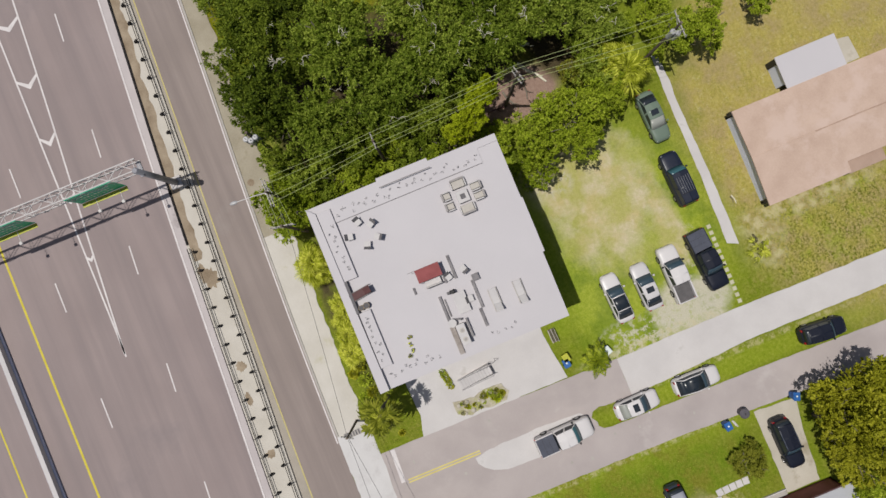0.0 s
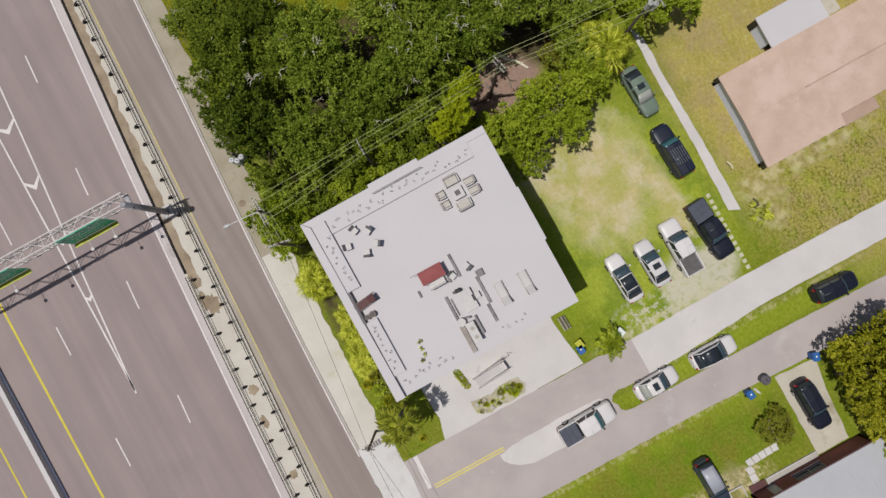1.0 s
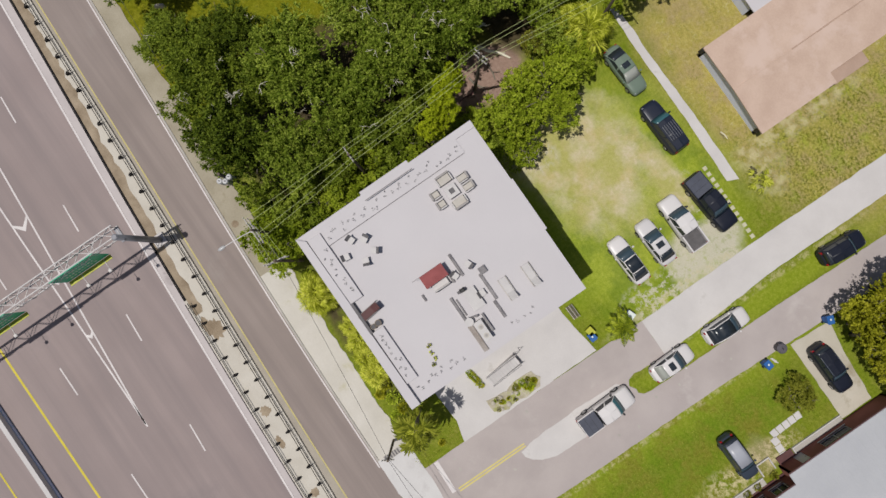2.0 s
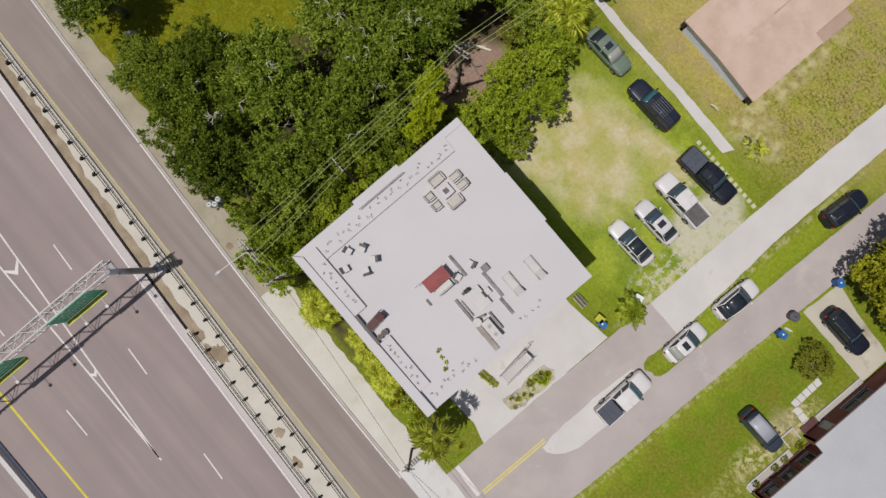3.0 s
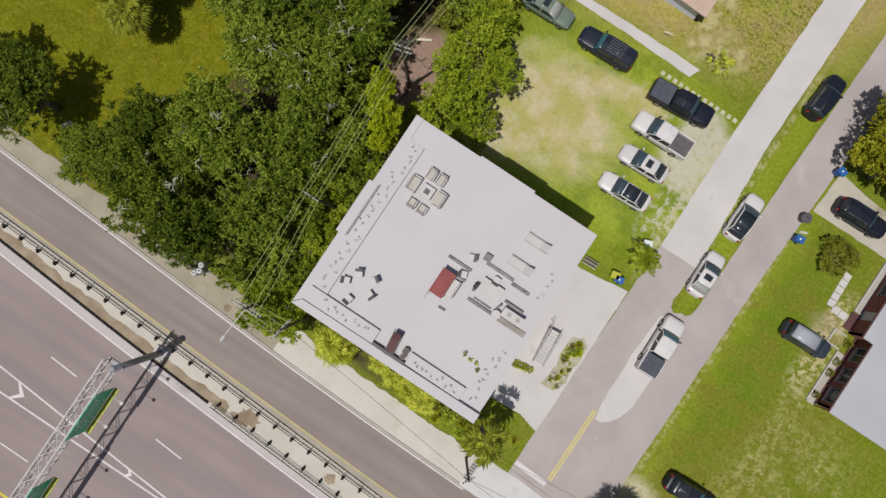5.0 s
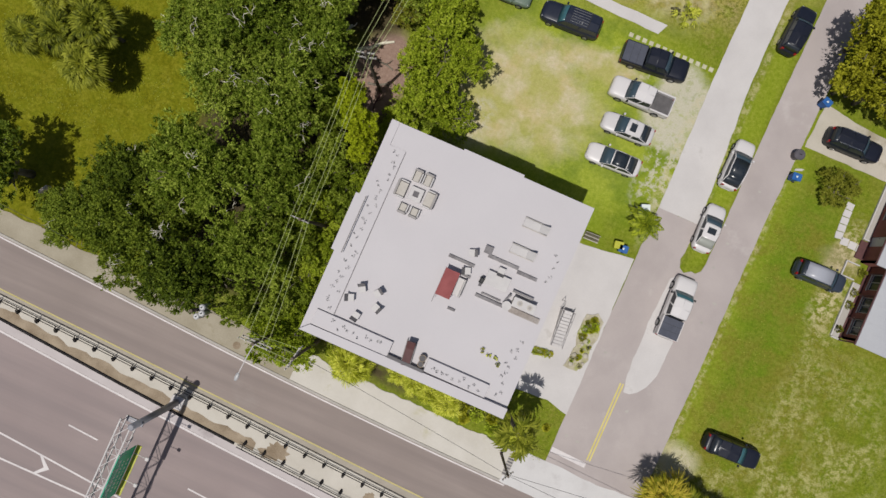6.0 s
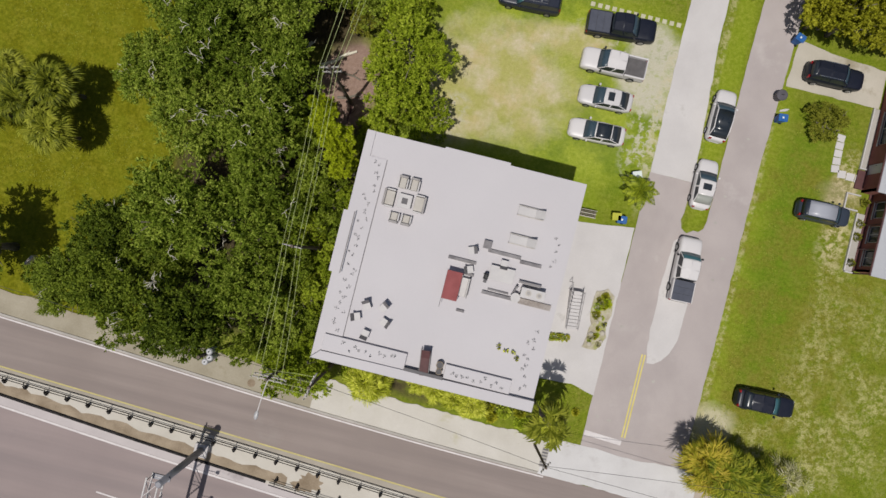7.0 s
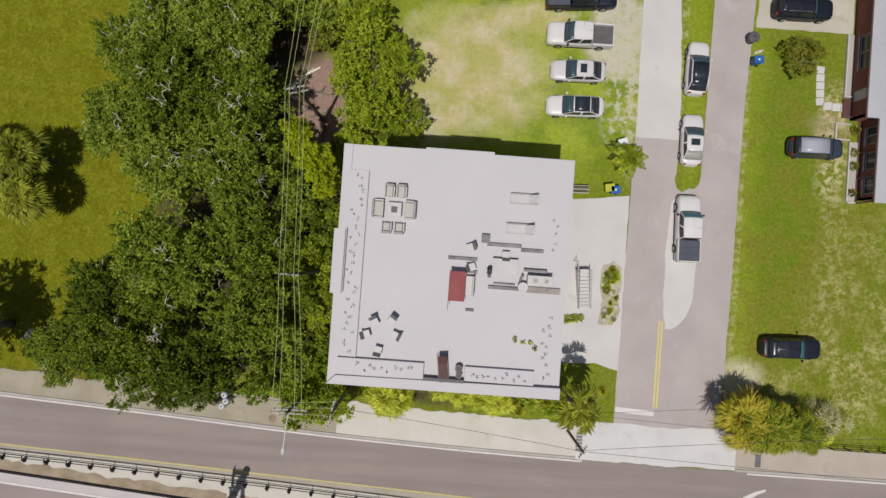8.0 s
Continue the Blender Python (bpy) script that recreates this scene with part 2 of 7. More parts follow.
    bleached = calc(nt, "ADD", zone(nt, sep, -4.9, 13.0, 1.6, 2.0, wob, 0.7, 1.4), calc(nt, "ADD", zone(nt, sep, 7.8, 22.6, 3.6, 2.0, wob, 0.7, 1.4), zone(nt, sep, 9.4, 24.6, 2.4, 1.0, wob, 0.7, 1.4)), True)
    c = mix(nt, calc(nt, "MULTIPLY", white, bleached), c, gravel)
    c = mix(nt, zone(nt, sep, 3.5, 22.3, 4.2, 1.3, wob, 0.6, 1.8), c, bare)
    c = mix(nt, calc(nt, "MULTIPLY", zone(nt, sep, 11.7, 21.3, 3.0, 4.0, wob, 0.5, 1.7), ramp(nt, speck, ((0.40, (0.55, 0.55, 0.55)), (0.5, (0.95, 0.95, 0.95))))), c, gravel)
    splash = ramp(nt, noise_tex(nt, v, 1.1, 6, 0.78), ((0.49, (0, 0, 0)), (0.55, (1, 1, 1))))
    c = mix(nt, calc(nt, "MULTIPLY", zone(nt, sep, 12.7, 16.0, 2.0, 4.8, wob, 0.6, 1.2), calc(nt, "MULTIPLY", splash, 0.85)), c, gravel)
    edge = calc(nt, "ADD", zone(nt, sep, 13.3, 17, 0.6, 7, wob, 0.6, 1.6), calc(nt, "ADD", zone(nt, sep, 23.3, 2, 0.35, 24, wob, 0.6, 1.5), zone(nt, sep, 17.5, 22, 0.35, 14, wob, 0.6, 1.5)))
    c = mix(nt, calc(nt, "MULTIPLY", calc(nt, "MULTIPLY", edge, fleck, True), 0.5), c, sand)
    c = mix(nt, calc(nt, "MULTIPLY", zone(nt, sep, 31, 13.0, 1.3, 5, wob, 0.7, 1.5), fleck), c, sand)
    c = mix(nt, calc(nt, "MULTIPLY", zone(nt, sep, 30.6, 14.6, 1.5, 1.3, wob, 0.9, 2.2), 0.5), c, mix(nt, 0.45, red, sand))
    # darkest brown tone: along the house foot, then in zones among the oaks
    c = mix(nt, calc(nt, "MULTIPLY", zone(nt, sep, -1.8, -10.6, 8.5, 1.7, wob, 0.6, 0.8), ramp(nt, coarse, ((0.38, (0.35, 0.35, 0.35)), (0.56, (0.95, 0.95, 0.95))))), c, soil)
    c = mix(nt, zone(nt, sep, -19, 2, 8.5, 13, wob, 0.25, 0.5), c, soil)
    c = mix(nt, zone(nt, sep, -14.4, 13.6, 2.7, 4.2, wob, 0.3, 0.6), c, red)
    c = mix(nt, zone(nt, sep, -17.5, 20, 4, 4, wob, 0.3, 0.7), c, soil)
    nt.links.new(c, p.inputs["Base Color"])
    bumped(nt, p, mott, 0.9, 0.12)
    return m


M = {}
M["ground"] = ground_mat()
M["asphalt"] = surface("sun_bleached_asphalt", (0.262, 0.21, 0.203), (0.308, 0.25, 0.241), 0.12, 22, 0.9, bump=0.2, stain=(0.225, 0.187, 0.188), stain_scale=0.06, stain_at=0.55)
M["asphalt_service"] = surface("grey_asphalt", (0.243, 0.2, 0.182), (0.29, 0.24, 0.22), 0.15, 20, 0.9, bump=0.2, stain=(0.30, 0.262, 0.24), stain_scale=0.09, stain_at=0.56)
M["asphalt_street"] = surface("pale_street_asphalt", (0.36, 0.315, 0.305), (0.43, 0.38, 0.366), 0.2, 18, 0.9, bump=0.2, stain=(0.46, 0.415, 0.40), stain_scale=0.22, stain_at=0.58)
streaked(M["asphalt"], (0.225, 0.185, 0.183))
streaked(M["asphalt_service"], (0.212, 0.174, 0.162), 0.04, 0.8)
streaked(M["asphalt_street"], (0.325, 0.285, 0.275), 0.22, 0.16, 0.6)
M["concrete"] = surface("bright_concrete", (0.485, 0.46, 0.452), (0.56, 0.535, 0.525), 0.3, 12, 0.9, bump=0.15, stain=(0.37, 0.345, 0.32), stain_scale=0.3, stain_at=0.62)
M["concrete_warm"] = surface("warm_concrete", (0.40, 0.365, 0.30), (0.49, 0.45, 0.385), 0.3, 12, 0.9, bump=0.2, stain=(0.30, 0.26, 0.19), stain_scale=0.25, stain_at=0.55)
M["median"] = surface("bleached_median_concrete", (0.46, 0.425, 0.37), (0.54, 0.505, 0.45), 0.4, 12, 0.9, bump=0.2, stain=(0.36, 0.32, 0.26), stain_scale=0.5, stain_at=0.62)
M["pavement"] = surface("dirty_pavement_concrete", (0.275, 0.24, 0.175), (0.375, 0.335, 0.26), 0.35, 10, 0.92, bump=0.25, stain=(0.25, 0.215, 0.14), stain_scale=0.3, stain_at=0.56)
M["pavement_pale"] = surface("bleached_pavement_concrete", (0.475, 0.445, 0.395), (0.56, 0.53, 0.485), 0.35, 12, 0.9, bump=0.2, stain=(0.43, 0.40, 0.27), stain_scale=0.3, stain_at=0.58)
M["pavement_tan"] = surface("tan_pavement_concrete", (0.375, 0.315, 0.26), (0.44, 0.38, 0.325), 0.35, 12, 0.9, bump=0.2, stain=(0.33, 0.27, 0.215), stain_scale=0.3, stain_at=0.58)
M["patch"] = surface("pale_repair_concrete", (0.51, 0.495, 0.49), (0.58, 0.565, 0.56), 0.35, 12, 0.9, bump=0.15, stain=(0.49, 0.47, 0.465), stain_scale=0.5, stain_at=0.56)
M["kerb"] = surface("kerb_concrete", (0.33, 0.31, 0.28), (0.44, 0.41, 0.38), 0.5, 15, 0.9, bump=0.2)
M["gutter"] = surface("pale_gutter_concrete", (0.43, 0.385, 0.385), (0.50, 0.455, 0.45), 0.4, 15, 0.9, bump=0.15, stain=(0.31, 0.27, 0.27), stain_scale=0.3, stain_at=0.6)
M["gutter_warm"] = surface("stained_gutter_concrete", (0.30, 0.265, 0.22), (0.38, 0.34, 0.285), 0.4, 15, 0.9, bump=0.15)
M["line_white"] = surface("white_road_paint", (0.54, 0.50, 0.50), (0.66, 0.62, 0.61), 1.0, 25, 0.7, bump=0.1)
M["line_yellow"] = surface("yellow_road_paint", (0.5, 0.41, 0.03), (0.61, 0.51, 0.055), 1.0, 25, 0.7, bump=0.1)
M["line_pale"] = surface("faded_yellow_paint", (0.42, 0.36, 0.135), (0.52, 0.45, 0.195), 1.0, 25, 0.7, bump=0.1)
M["line_double"] = surface("yellow_centre_line_paint", (0.52, 0.44, 0.12), (0.63, 0.54, 0.19), 1.0, 25, 0.7, bump=0.1)
M["gravel"] = surface("brown_gravel", (0.20, 0.15, 0.10), (0.36, 0.29, 0.21), 0.6, 9, 0.95, bump=0.6)
M["roof_white"] = surface("white_roof_coating", (0.488, 0.465, 0.482), (0.514, 0.49, 0.506), 0.25, 8, 0.75, bump=0.04)
M["stucco_white"] = surface("white_stucco", (0.48, 0.46, 0.46), (0.56, 0.535, 0.53), 0.4, 20, 0.85, bump=0.25)
M["white_furniture"] = surface("white_resin", (0.46, 0.44, 0.44), (0.54, 0.52, 0.51), 1.2, 20, 0.6, bump=0.05)
M["cushion"] = surface("cream_cushion", (0.40, 0.37, 0.33), (0.50, 0.47, 0.43), 1.5, 30, 0.9, bump=0.1)
M["frame_dark"] = surface("bronze_frame", (0.12, 0.11, 0.11), (0.19, 0.175, 0.17), 2, 25, 0.5, bump=0.05)
M["grey"] = surface("mid_grey_fabric", (0.10, 0.095, 0.10), (0.17, 0.16, 0.165), 1.5, 25, 0.85, bump=0.2)
M["red_cloth"] = surface("faded_red_canvas", (0.22, 0.06, 0.06), (0.30, 0.09, 0.09), 0.8, 25, 0.9, bump=0.15)
M["brown_red"] = surface("red_brown_wood", (0.075, 0.032, 0.032), (0.12, 0.05, 0.05), 1.5, 20, 0.7, bump=0.2)
M["steel"] = surface("galvanised_steel", (0.50, 0.475, 0.47), (0.62, 0.59, 0.58), 1.5, 20, 0.55, 0.0, bump=0.05)
M["steel_grey"] = surface("grey_painted_steel", (0.20, 0.20, 0.225), (0.27, 0.27, 0.30), 0.8, 16, 0.55, bump=0.05)
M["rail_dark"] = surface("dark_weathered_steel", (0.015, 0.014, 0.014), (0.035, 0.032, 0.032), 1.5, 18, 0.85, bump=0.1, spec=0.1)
M["sign_green"] = surface("green_sign_sheet", (0.006, 0.40, 0.22), (0.012, 0.52, 0.29), 0.6, 12, 0.4, bump=0.02)
M["sign_white"] = surface("white_sign_legend", (0.60, 0.66, 0.63), (0.7, 0.75, 0.72), 1, 20, 0.4, bump=0.0)
M["wood_pole"] = surface("weathered_pole_wood", (0.085, 0.065, 0.05), (0.17, 0.135, 0.11), 1.0, 16, 0.9, bump=0.4)
M["bark"] = surface("grey_bark", (0.10, 0.085, 0.065), (0.22, 0.19, 0.15), 1.2, 9, 0.95, bump=0.8)
M["bark_pale"] = surface("bleached_dead_wood", (0.60, 0.56, 0.44), (0.74, 0.70, 0.58), 1.5, 12, 0.9, bump=0.4)
M["roof_tan"] = surface("tan_roof_shingle", (0.455, 0.33, 0.262), (0.535, 0.40, 0.325), 0.5, 6, 0.92, bump=0.35, stain=(0.545, 0.415, 0.35), stain_scale=0.28, stain_at=0.53)
M["roof_grey"] = surface("pale_metal_roof", (0.42, 0.425, 0.45), (0.48, 0.485, 0.505), 0.2, 8, 0.5, 0.15, bump=0.04)
M["wall_blue"] = surface("blue_grey_siding", (0.60, 0.64, 0.80), (0.68, 0.72, 0.88), 0.5, 14, 0.85, bump=0.2)
M["brick"] = surface("red_brown_brick", (0.24, 0.085, 0.07), (0.31, 0.12, 0.10), 0.8, 14, 0.9, bump=0.3, vary=0.2)
M["black"] = surface("black_plastic", (0.012, 0.012, 0.013), (0.03, 0.03, 0.032), 1.5, 18, 0.55, bump=0.05)
M["tyre"] = surface("tyre_rubber", (0.012, 0.012, 0.012), (0.03, 0.03, 0.03), 2, 30, 0.9, bump=0.1)
M["rim"] = surface("alloy_rim", (0.25, 0.25, 0.26), (0.4, 0.4, 0.41), 3, 20, 0.35, 0.8, bump=0.0)
M["chrome"] = surface("chrome_trim", (0.5, 0.5, 0.5), (0.65, 0.65, 0.65), 2, 20, 0.15, 0.9, bump=0.0)
M["bin_blue"] = surface("blue_bin_plastic", (0.01, 0.075, 0.26), (0.03, 0.13, 0.38), 2, 20, 0.5, bump=0.05)
M["bin_yellow"] = surface("yellow_plastic", (0.35, 0.36, 0.02), (0.46, 0.46, 0.05), 2, 20, 0.5, bump=0.05)
M["bin_grey"] = surface("grey_bin_plastic", (0.07, 0.065, 0.075), (0.11, 0.10, 0.115), 2, 20, 0.55, bump=0.05)
M["light_red"] = surface("red_tail_lens", (0.22, 0.008, 0.012), (0.33, 0.015, 0.02), 4, 30, 0.2, bump=0.0)
M["light_clear"] = surface("clear_headlamp_lens", (0.32, 0.33, 0.35), (0.48, 0.49, 0.5), 4, 30, 0.15, bump=0.0)
M["porcelain"] = surface("grey_insulator", (0.30, 0.30, 0.31), (0.44, 0.44, 0.45), 3, 20, 0.35, bump=0.0)
M["wire"] = surface("aluminium_wire", (0.38, 0.43, 0.17), (0.48, 0.53, 0.24), 1, 10, 0.5, 0.0, bump=0.0)
M["cable"] = surface("black_cable", (0.03, 0.03, 0.03), (0.06, 0.055, 0.055), 1, 10, 0.7, bump=0.0)
M["window"] = paint("dark_window_glass", (0.025, 0.03, 0.04), 0.12, 0.3, fleck=0.02)
M["car_glass"] = paint("tinted_car_glass", (0.012, 0.018, 0.026), 0.3, 0.12, fleck=0.03)
M["car_glass_blue"] = paint("blue_tinted_windscreen", (0.03, 0.055, 0.075), 0.3, 0.15, fleck=0.03)
M["car_glass_pale"] = paint("sun_shade_glass", (0.30, 0.31, 0.28), 0.35, 0.15, fleck=0.03)
M["car_glass_teal"] = paint("teal_windscreen", (0.03, 0.10, 0.12), 0.3, 0.15, fleck=0.03)
M["seat"] = surface("bed_liner", (0.085, 0.08, 0.082), (0.13, 0.122, 0.125), 2, 24, 0.85, bump=0.2)
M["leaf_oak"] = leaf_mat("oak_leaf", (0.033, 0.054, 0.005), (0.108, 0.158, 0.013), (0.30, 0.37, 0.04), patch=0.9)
# the oak leaf again in lighter greens, with sunlight painted into the colour
M["leaf_oak_painted_sun"] = leaf_mat("oak_leaf_painted_sun", (0.048, 0.08, 0.006), (0.162, 0.235, 0.017), (0.44, 0.52, 0.08), patch=0.9)
M["leaf_vine"] = leaf_mat("vine_leaf", (0.20, 0.26, 0.008), (0.37, 0.45, 0.012), (0.54, 0.60, 0.03), 0.3)
M["leaf_olive"] = leaf_mat("olive_leaf", (0.075, 0.09, 0.007), (0.21, 0.22, 0.018), (0.38, 0.38, 0.06))
M["palm_corner"] = leaf_mat("bronzed_palm_frond", (0.09, 0.10, 0.008), (0.27, 0.27, 0.016), (0.58, 0.46, 0.06), 0.3)
M["palm_green"] = leaf_mat("green_palm_frond", (0.04, 0.065, 0.005), (0.13, 0.175, 0.011), (0.36, 0.36, 0.035), 0.3)
M["leaf_bright"] = leaf_mat("bright_leaf", (0.12, 0.175, 0.009), (0.31, 0.40, 0.02), (0.55, 0.62, 0.07))
M["leaf_yellow"] = leaf_mat("yellow_green_leaf", (0.13, 0.14, 0.008), (0.33, 0.335, 0.016), (0.54, 0.52, 0.05))
M["leaf_mid"] = leaf_mat("mid_green_leaf", (0.065, 0.105, 0.007), (0.225, 0.305, 0.020), (0.48, 0.56, 0.09))
M["palm_leaf"] = leaf_mat("palm_frond", (0.03, 0.043, 0.003), (0.12, 0.14, 0.008), (0.34, 0.35, 0.04), 0.2)
M["palm_gold"] = leaf_mat("sunlit_palm_frond", (0.08, 0.10, 0.004), (0.32, 0.36, 0.016), (0.68, 0.69, 0.10), 0.25)
M["palm_feather"] = leaf_mat("feather_frond", (0.035, 0.06, 0.006), (0.15, 0.20, 0.010), (0.42, 0.47, 0.03), 0.3, 0.5, 0.7)
M["frond_black"] = leaf_mat("blackened_frond", (0.02, 0.022, 0.008), (0.055, 0.055, 0.02), (0.2, 0.18, 0.1), 0.1)
M["palm_dead"] = leaf_mat("dry_palm_frond", (0.14, 0.14, 0.05), (0.34, 0.33, 0.15), (0.58, 0.54, 0.36), 0.15)


# ---- building tools ----
def thing(name, m, label="", category="", group="", kind=""):
    ob = new(name)
    ob.empty_display_size = 0.3
    ob.matrix_basis = m
    return tagged(ob, label, category, group, kind)


def mesh_of(name, bm, material, smooth=False):
    me = bpy.data.meshes.new(name)
    bm.normal_update()
    bm.to_mesh(me)
    bm.free()
    if smooth:
        me.polygons.foreach_set("use_smooth", [True] * len(me.polygons))
    if material:
        me.materials.append(material)
    return me


def part(name, bm, material, parent, label="", smooth=False):
    ob = new(name, mesh_of(name, bm, material, smooth))
    ob.parent = parent
    return tagged(ob, label)


def piece(name, me, parent, m=None):
    """Another object on the same mesh, as a part."""
    ob = new(name, me)
    ob.parent = parent
    if m is not None:
        ob.matrix_basis = m
    return ob


def solid(name, bm, material, label, category, kind="", group="", smooth=False):
    return tagged(new(name, mesh_of(name, bm, material, smooth)), label, category, group, kind)


def box(bm, x0, x1, y0, y1, z0, z1, bevel=0.0, m=None):
    r = bmesh.ops.create_cube(bm, size=1)
    vs = r["verts"]
    for v in vs:
        v.co = Vector((x0 + (v.co.x + 0.5) * (x1 - x0), y0 + (v.co.y + 0.5) * (y1 - y0), z0 + (v.co.z + 0.5) * (z1 - z0)))
    if bevel:
        es = list({e for v in vs for e in v.link_edges})
        out = bmesh.ops.bevel(bm, geom=es, offset=bevel, segments=1, affect="EDGES", profile=0.6)
        vs = list({v for f in out["faces"] for v in f.verts} | {v for v in vs if v.is_valid})
    if m is not None:
        for v in vs:
            v.co = m @ v.co
    return vs


def cube(x0, x1, y0, y1, z0, z1, bevel=0.0, m=None):
    bm = bmesh.new()
    box(bm, x0, x1, y0, y1, z0, z1, bevel, m)
    return bm


def tube(bm, a, b, r0, r1=None, n=10):
    """A capped, tapered round bar from a to b."""
    a, b = Vector(a), Vector(b)
    r1 = r0 if r1 is None else r1
    d = b - a
    q = d.to_track_quat("Z", "Y").to_matrix().to_4x4()
    m = Matrix.Translation((a + b) / 2) @ q
    bmesh.ops.create_cone(bm, cap_ends=True, segments=n, radius1=r0, radius2=r1, depth=d.length, matrix=m)


def rod(a, b, r0, r1=None, n=10):
    bm = bmesh.new()
    tube(bm, a, b, r0, r1, n)
    return bm


def sweep(bm, pts, radii, n=8):
    """A round bar along points."""
    rings = []
    for i, (p, r) in enumerate(zip(pts, radii)):
        p = Vector(p)
        d = (Vector(pts[min(i + 1, len(pts) - 1)]) - Vector(pts[max(i - 1, 0)])).normalized()
        q = d.to_track_quat("Z", "Y")
        rings.append([bm.verts.new(p + q @ Vector((r * math.cos(k * math.tau / n), r * math.sin(k * math.tau / n), 0))) for k in range(n)])
    for a, b in zip(rings, rings[1:]):
        for k in range(n):
            bm.faces.new((a[k], a[(k + 1) % n], b[(k + 1) % n], b[k]))
    bm.faces.new(rings[0][::-1])
    bm.faces.new(rings[-1])


def slab(pts, z0, z1):
    """A flat slab over an outline."""
    bm = bmesh.new()
    lo = [bm.verts.new((x, y, z0)) for x, y in pts]
    hi = [bm.verts.new((x, y, z1)) for x, y in pts]
    n = len(pts)
    bm.faces.new(hi)
    bm.faces.new(lo[::-1])
    for i in range(n):
        bm.faces.new((lo[i], lo[(i + 1) % n], hi[(i + 1) % n], hi[i]))
    bmesh.ops.recalc_face_normals(bm, faces=bm.faces)
    return bm


def ragged(x, y, rx, ry, n, seed, amount=0.3):
    rnd = random.Random(seed)
    ks = [1 + rnd.uniform(-amount, amount) for _ in range(n)]
    return [(x + rx * ks[i] * math.cos(i * math.tau / n), y + ry * ks[i] * math.sin(i * math.tau / n)) for i in range(n)]


def worn(pts, amount=0.1, step=0.7, seed=0):
    """The same outline with a broken, wavering edge."""
    out = []
    n = len(pts)
    for i in range(n):
        a, b = Vector((*pts[i], 0)), Vector((*pts[(i + 1) % n], 0))
        k = max(1, min(60, int((b - a).length / step)))
        d = (b - a).normalized()
        for j in range(k):
            p = a.lerp(b, j / k)
            if j:
                w = noise.noise(p * 0.9 + Vector((seed, 0, 0))) + 0.6 * noise.noise(p * 2.7 + Vector((0, seed, 0)))
                p += Vector((-d.y, d.x, 0)) * w * amount
            out.append((p.x, p.y))
    return out


def curve(*pts):
    """A smooth line y(x) through a few places, straight beyond them."""
    px, py = np.array(pts).T
    xs = np.linspace(-170, 170, 681)
    lo, hi = (py[1] - py[0]) / (px[1] - px[0]), (py[-1] - py[-2]) / (px[-1] - px[-2])
    ys = np.interp(xs, px, py)
    ys = np.where(xs < px[0], py[0] + lo * (xs - px[0]), ys)
    ys = np.where(xs > px[-1], py[-1] + hi * (xs - px[-1]), ys)
    k = np.hanning(33)
    ys = np.convolve(np.pad(ys, 16, mode="edge"), k / k.sum(), "valid")
    return lambda x: float(np.interp(x, xs, ys))


def strip(top, bottom, z0, z1, x0=-125, x1=125, step=2.0):
    """A slab between two lines y(x), in short bays."""
    n = max(1, int(math.ceil((x1 - x0) / step)))
    bm = bmesh.new()
    rows = []
    for x in np.linspace(x0, x1, n + 1):
        lo, hi = bottom(float(x)), top(float(x))
        rows.append([bm.verts.new((x, y, z)) for y, z in ((lo, z0), (hi, z0), (hi, z1), (lo, z1))])
    for a, b in zip(rows, rows[1:]):
        for k in range(4):
            bm.faces.new((a[k], a[(k + 1) % 4], b[(k + 1) % 4], b[k]))
    bm.faces.new(rows[0][::-1])
    bm.faces.new(rows[-1])
    bmesh.ops.recalc_face_normals(bm, faces=bm.faces)
    return bm


def moved(f, d):
    return lambda x: f(x) + d


# lines of the roads
EDGE = curve((-60, -12.85), (-40, -14.05), (-28, -14.65), (-17, -15.3), (-10, -15.62), (0, -15.95), (9.5, -16.12), (25, -16.2), (37, -16.15), (60, -16.1))
YEL = curve((-60, -17.4), (-38, -18.4), (-26, -18.88), (-15, -19.4), (-8, -19.65), (2.4, -20.12), (15, -20.5), (60, -21.5))
RAIL_S = curve((-60, -18.0), (-38, -18.95), (-26, -19.42), (-21.9, -19.68), (-14.7, -19.98), (-6, -20.48), (-2, -20.68), (4, -20.98), (13.8, -21.6), (60, -23))
RAIL_H = curve((-60, -19.1), (-38, -20.7), (-30, -21.32), (-23.5, -21.85), (-13, -22.5), (-1, -23.15), (5, -23.4), (13.2, -23.8), (60, -25.5))
SHO = curve((-60, -20.1), (-36.6, -21.85), (-26.1, -22.65), (-16.7, -23.25), (-7.3, -23.78), (3, -24.3), (12.8, -24.85), (60, -27.2))

# ---- ground and roads ----
bm = bmesh.new()
bmesh.ops.create_grid(bm, x_segments=8, y_segments=8, size=1500)
solid("ground", bm, M["ground"], "mown grass with sandy bare patches and dark brown patches", "ground", "structure")

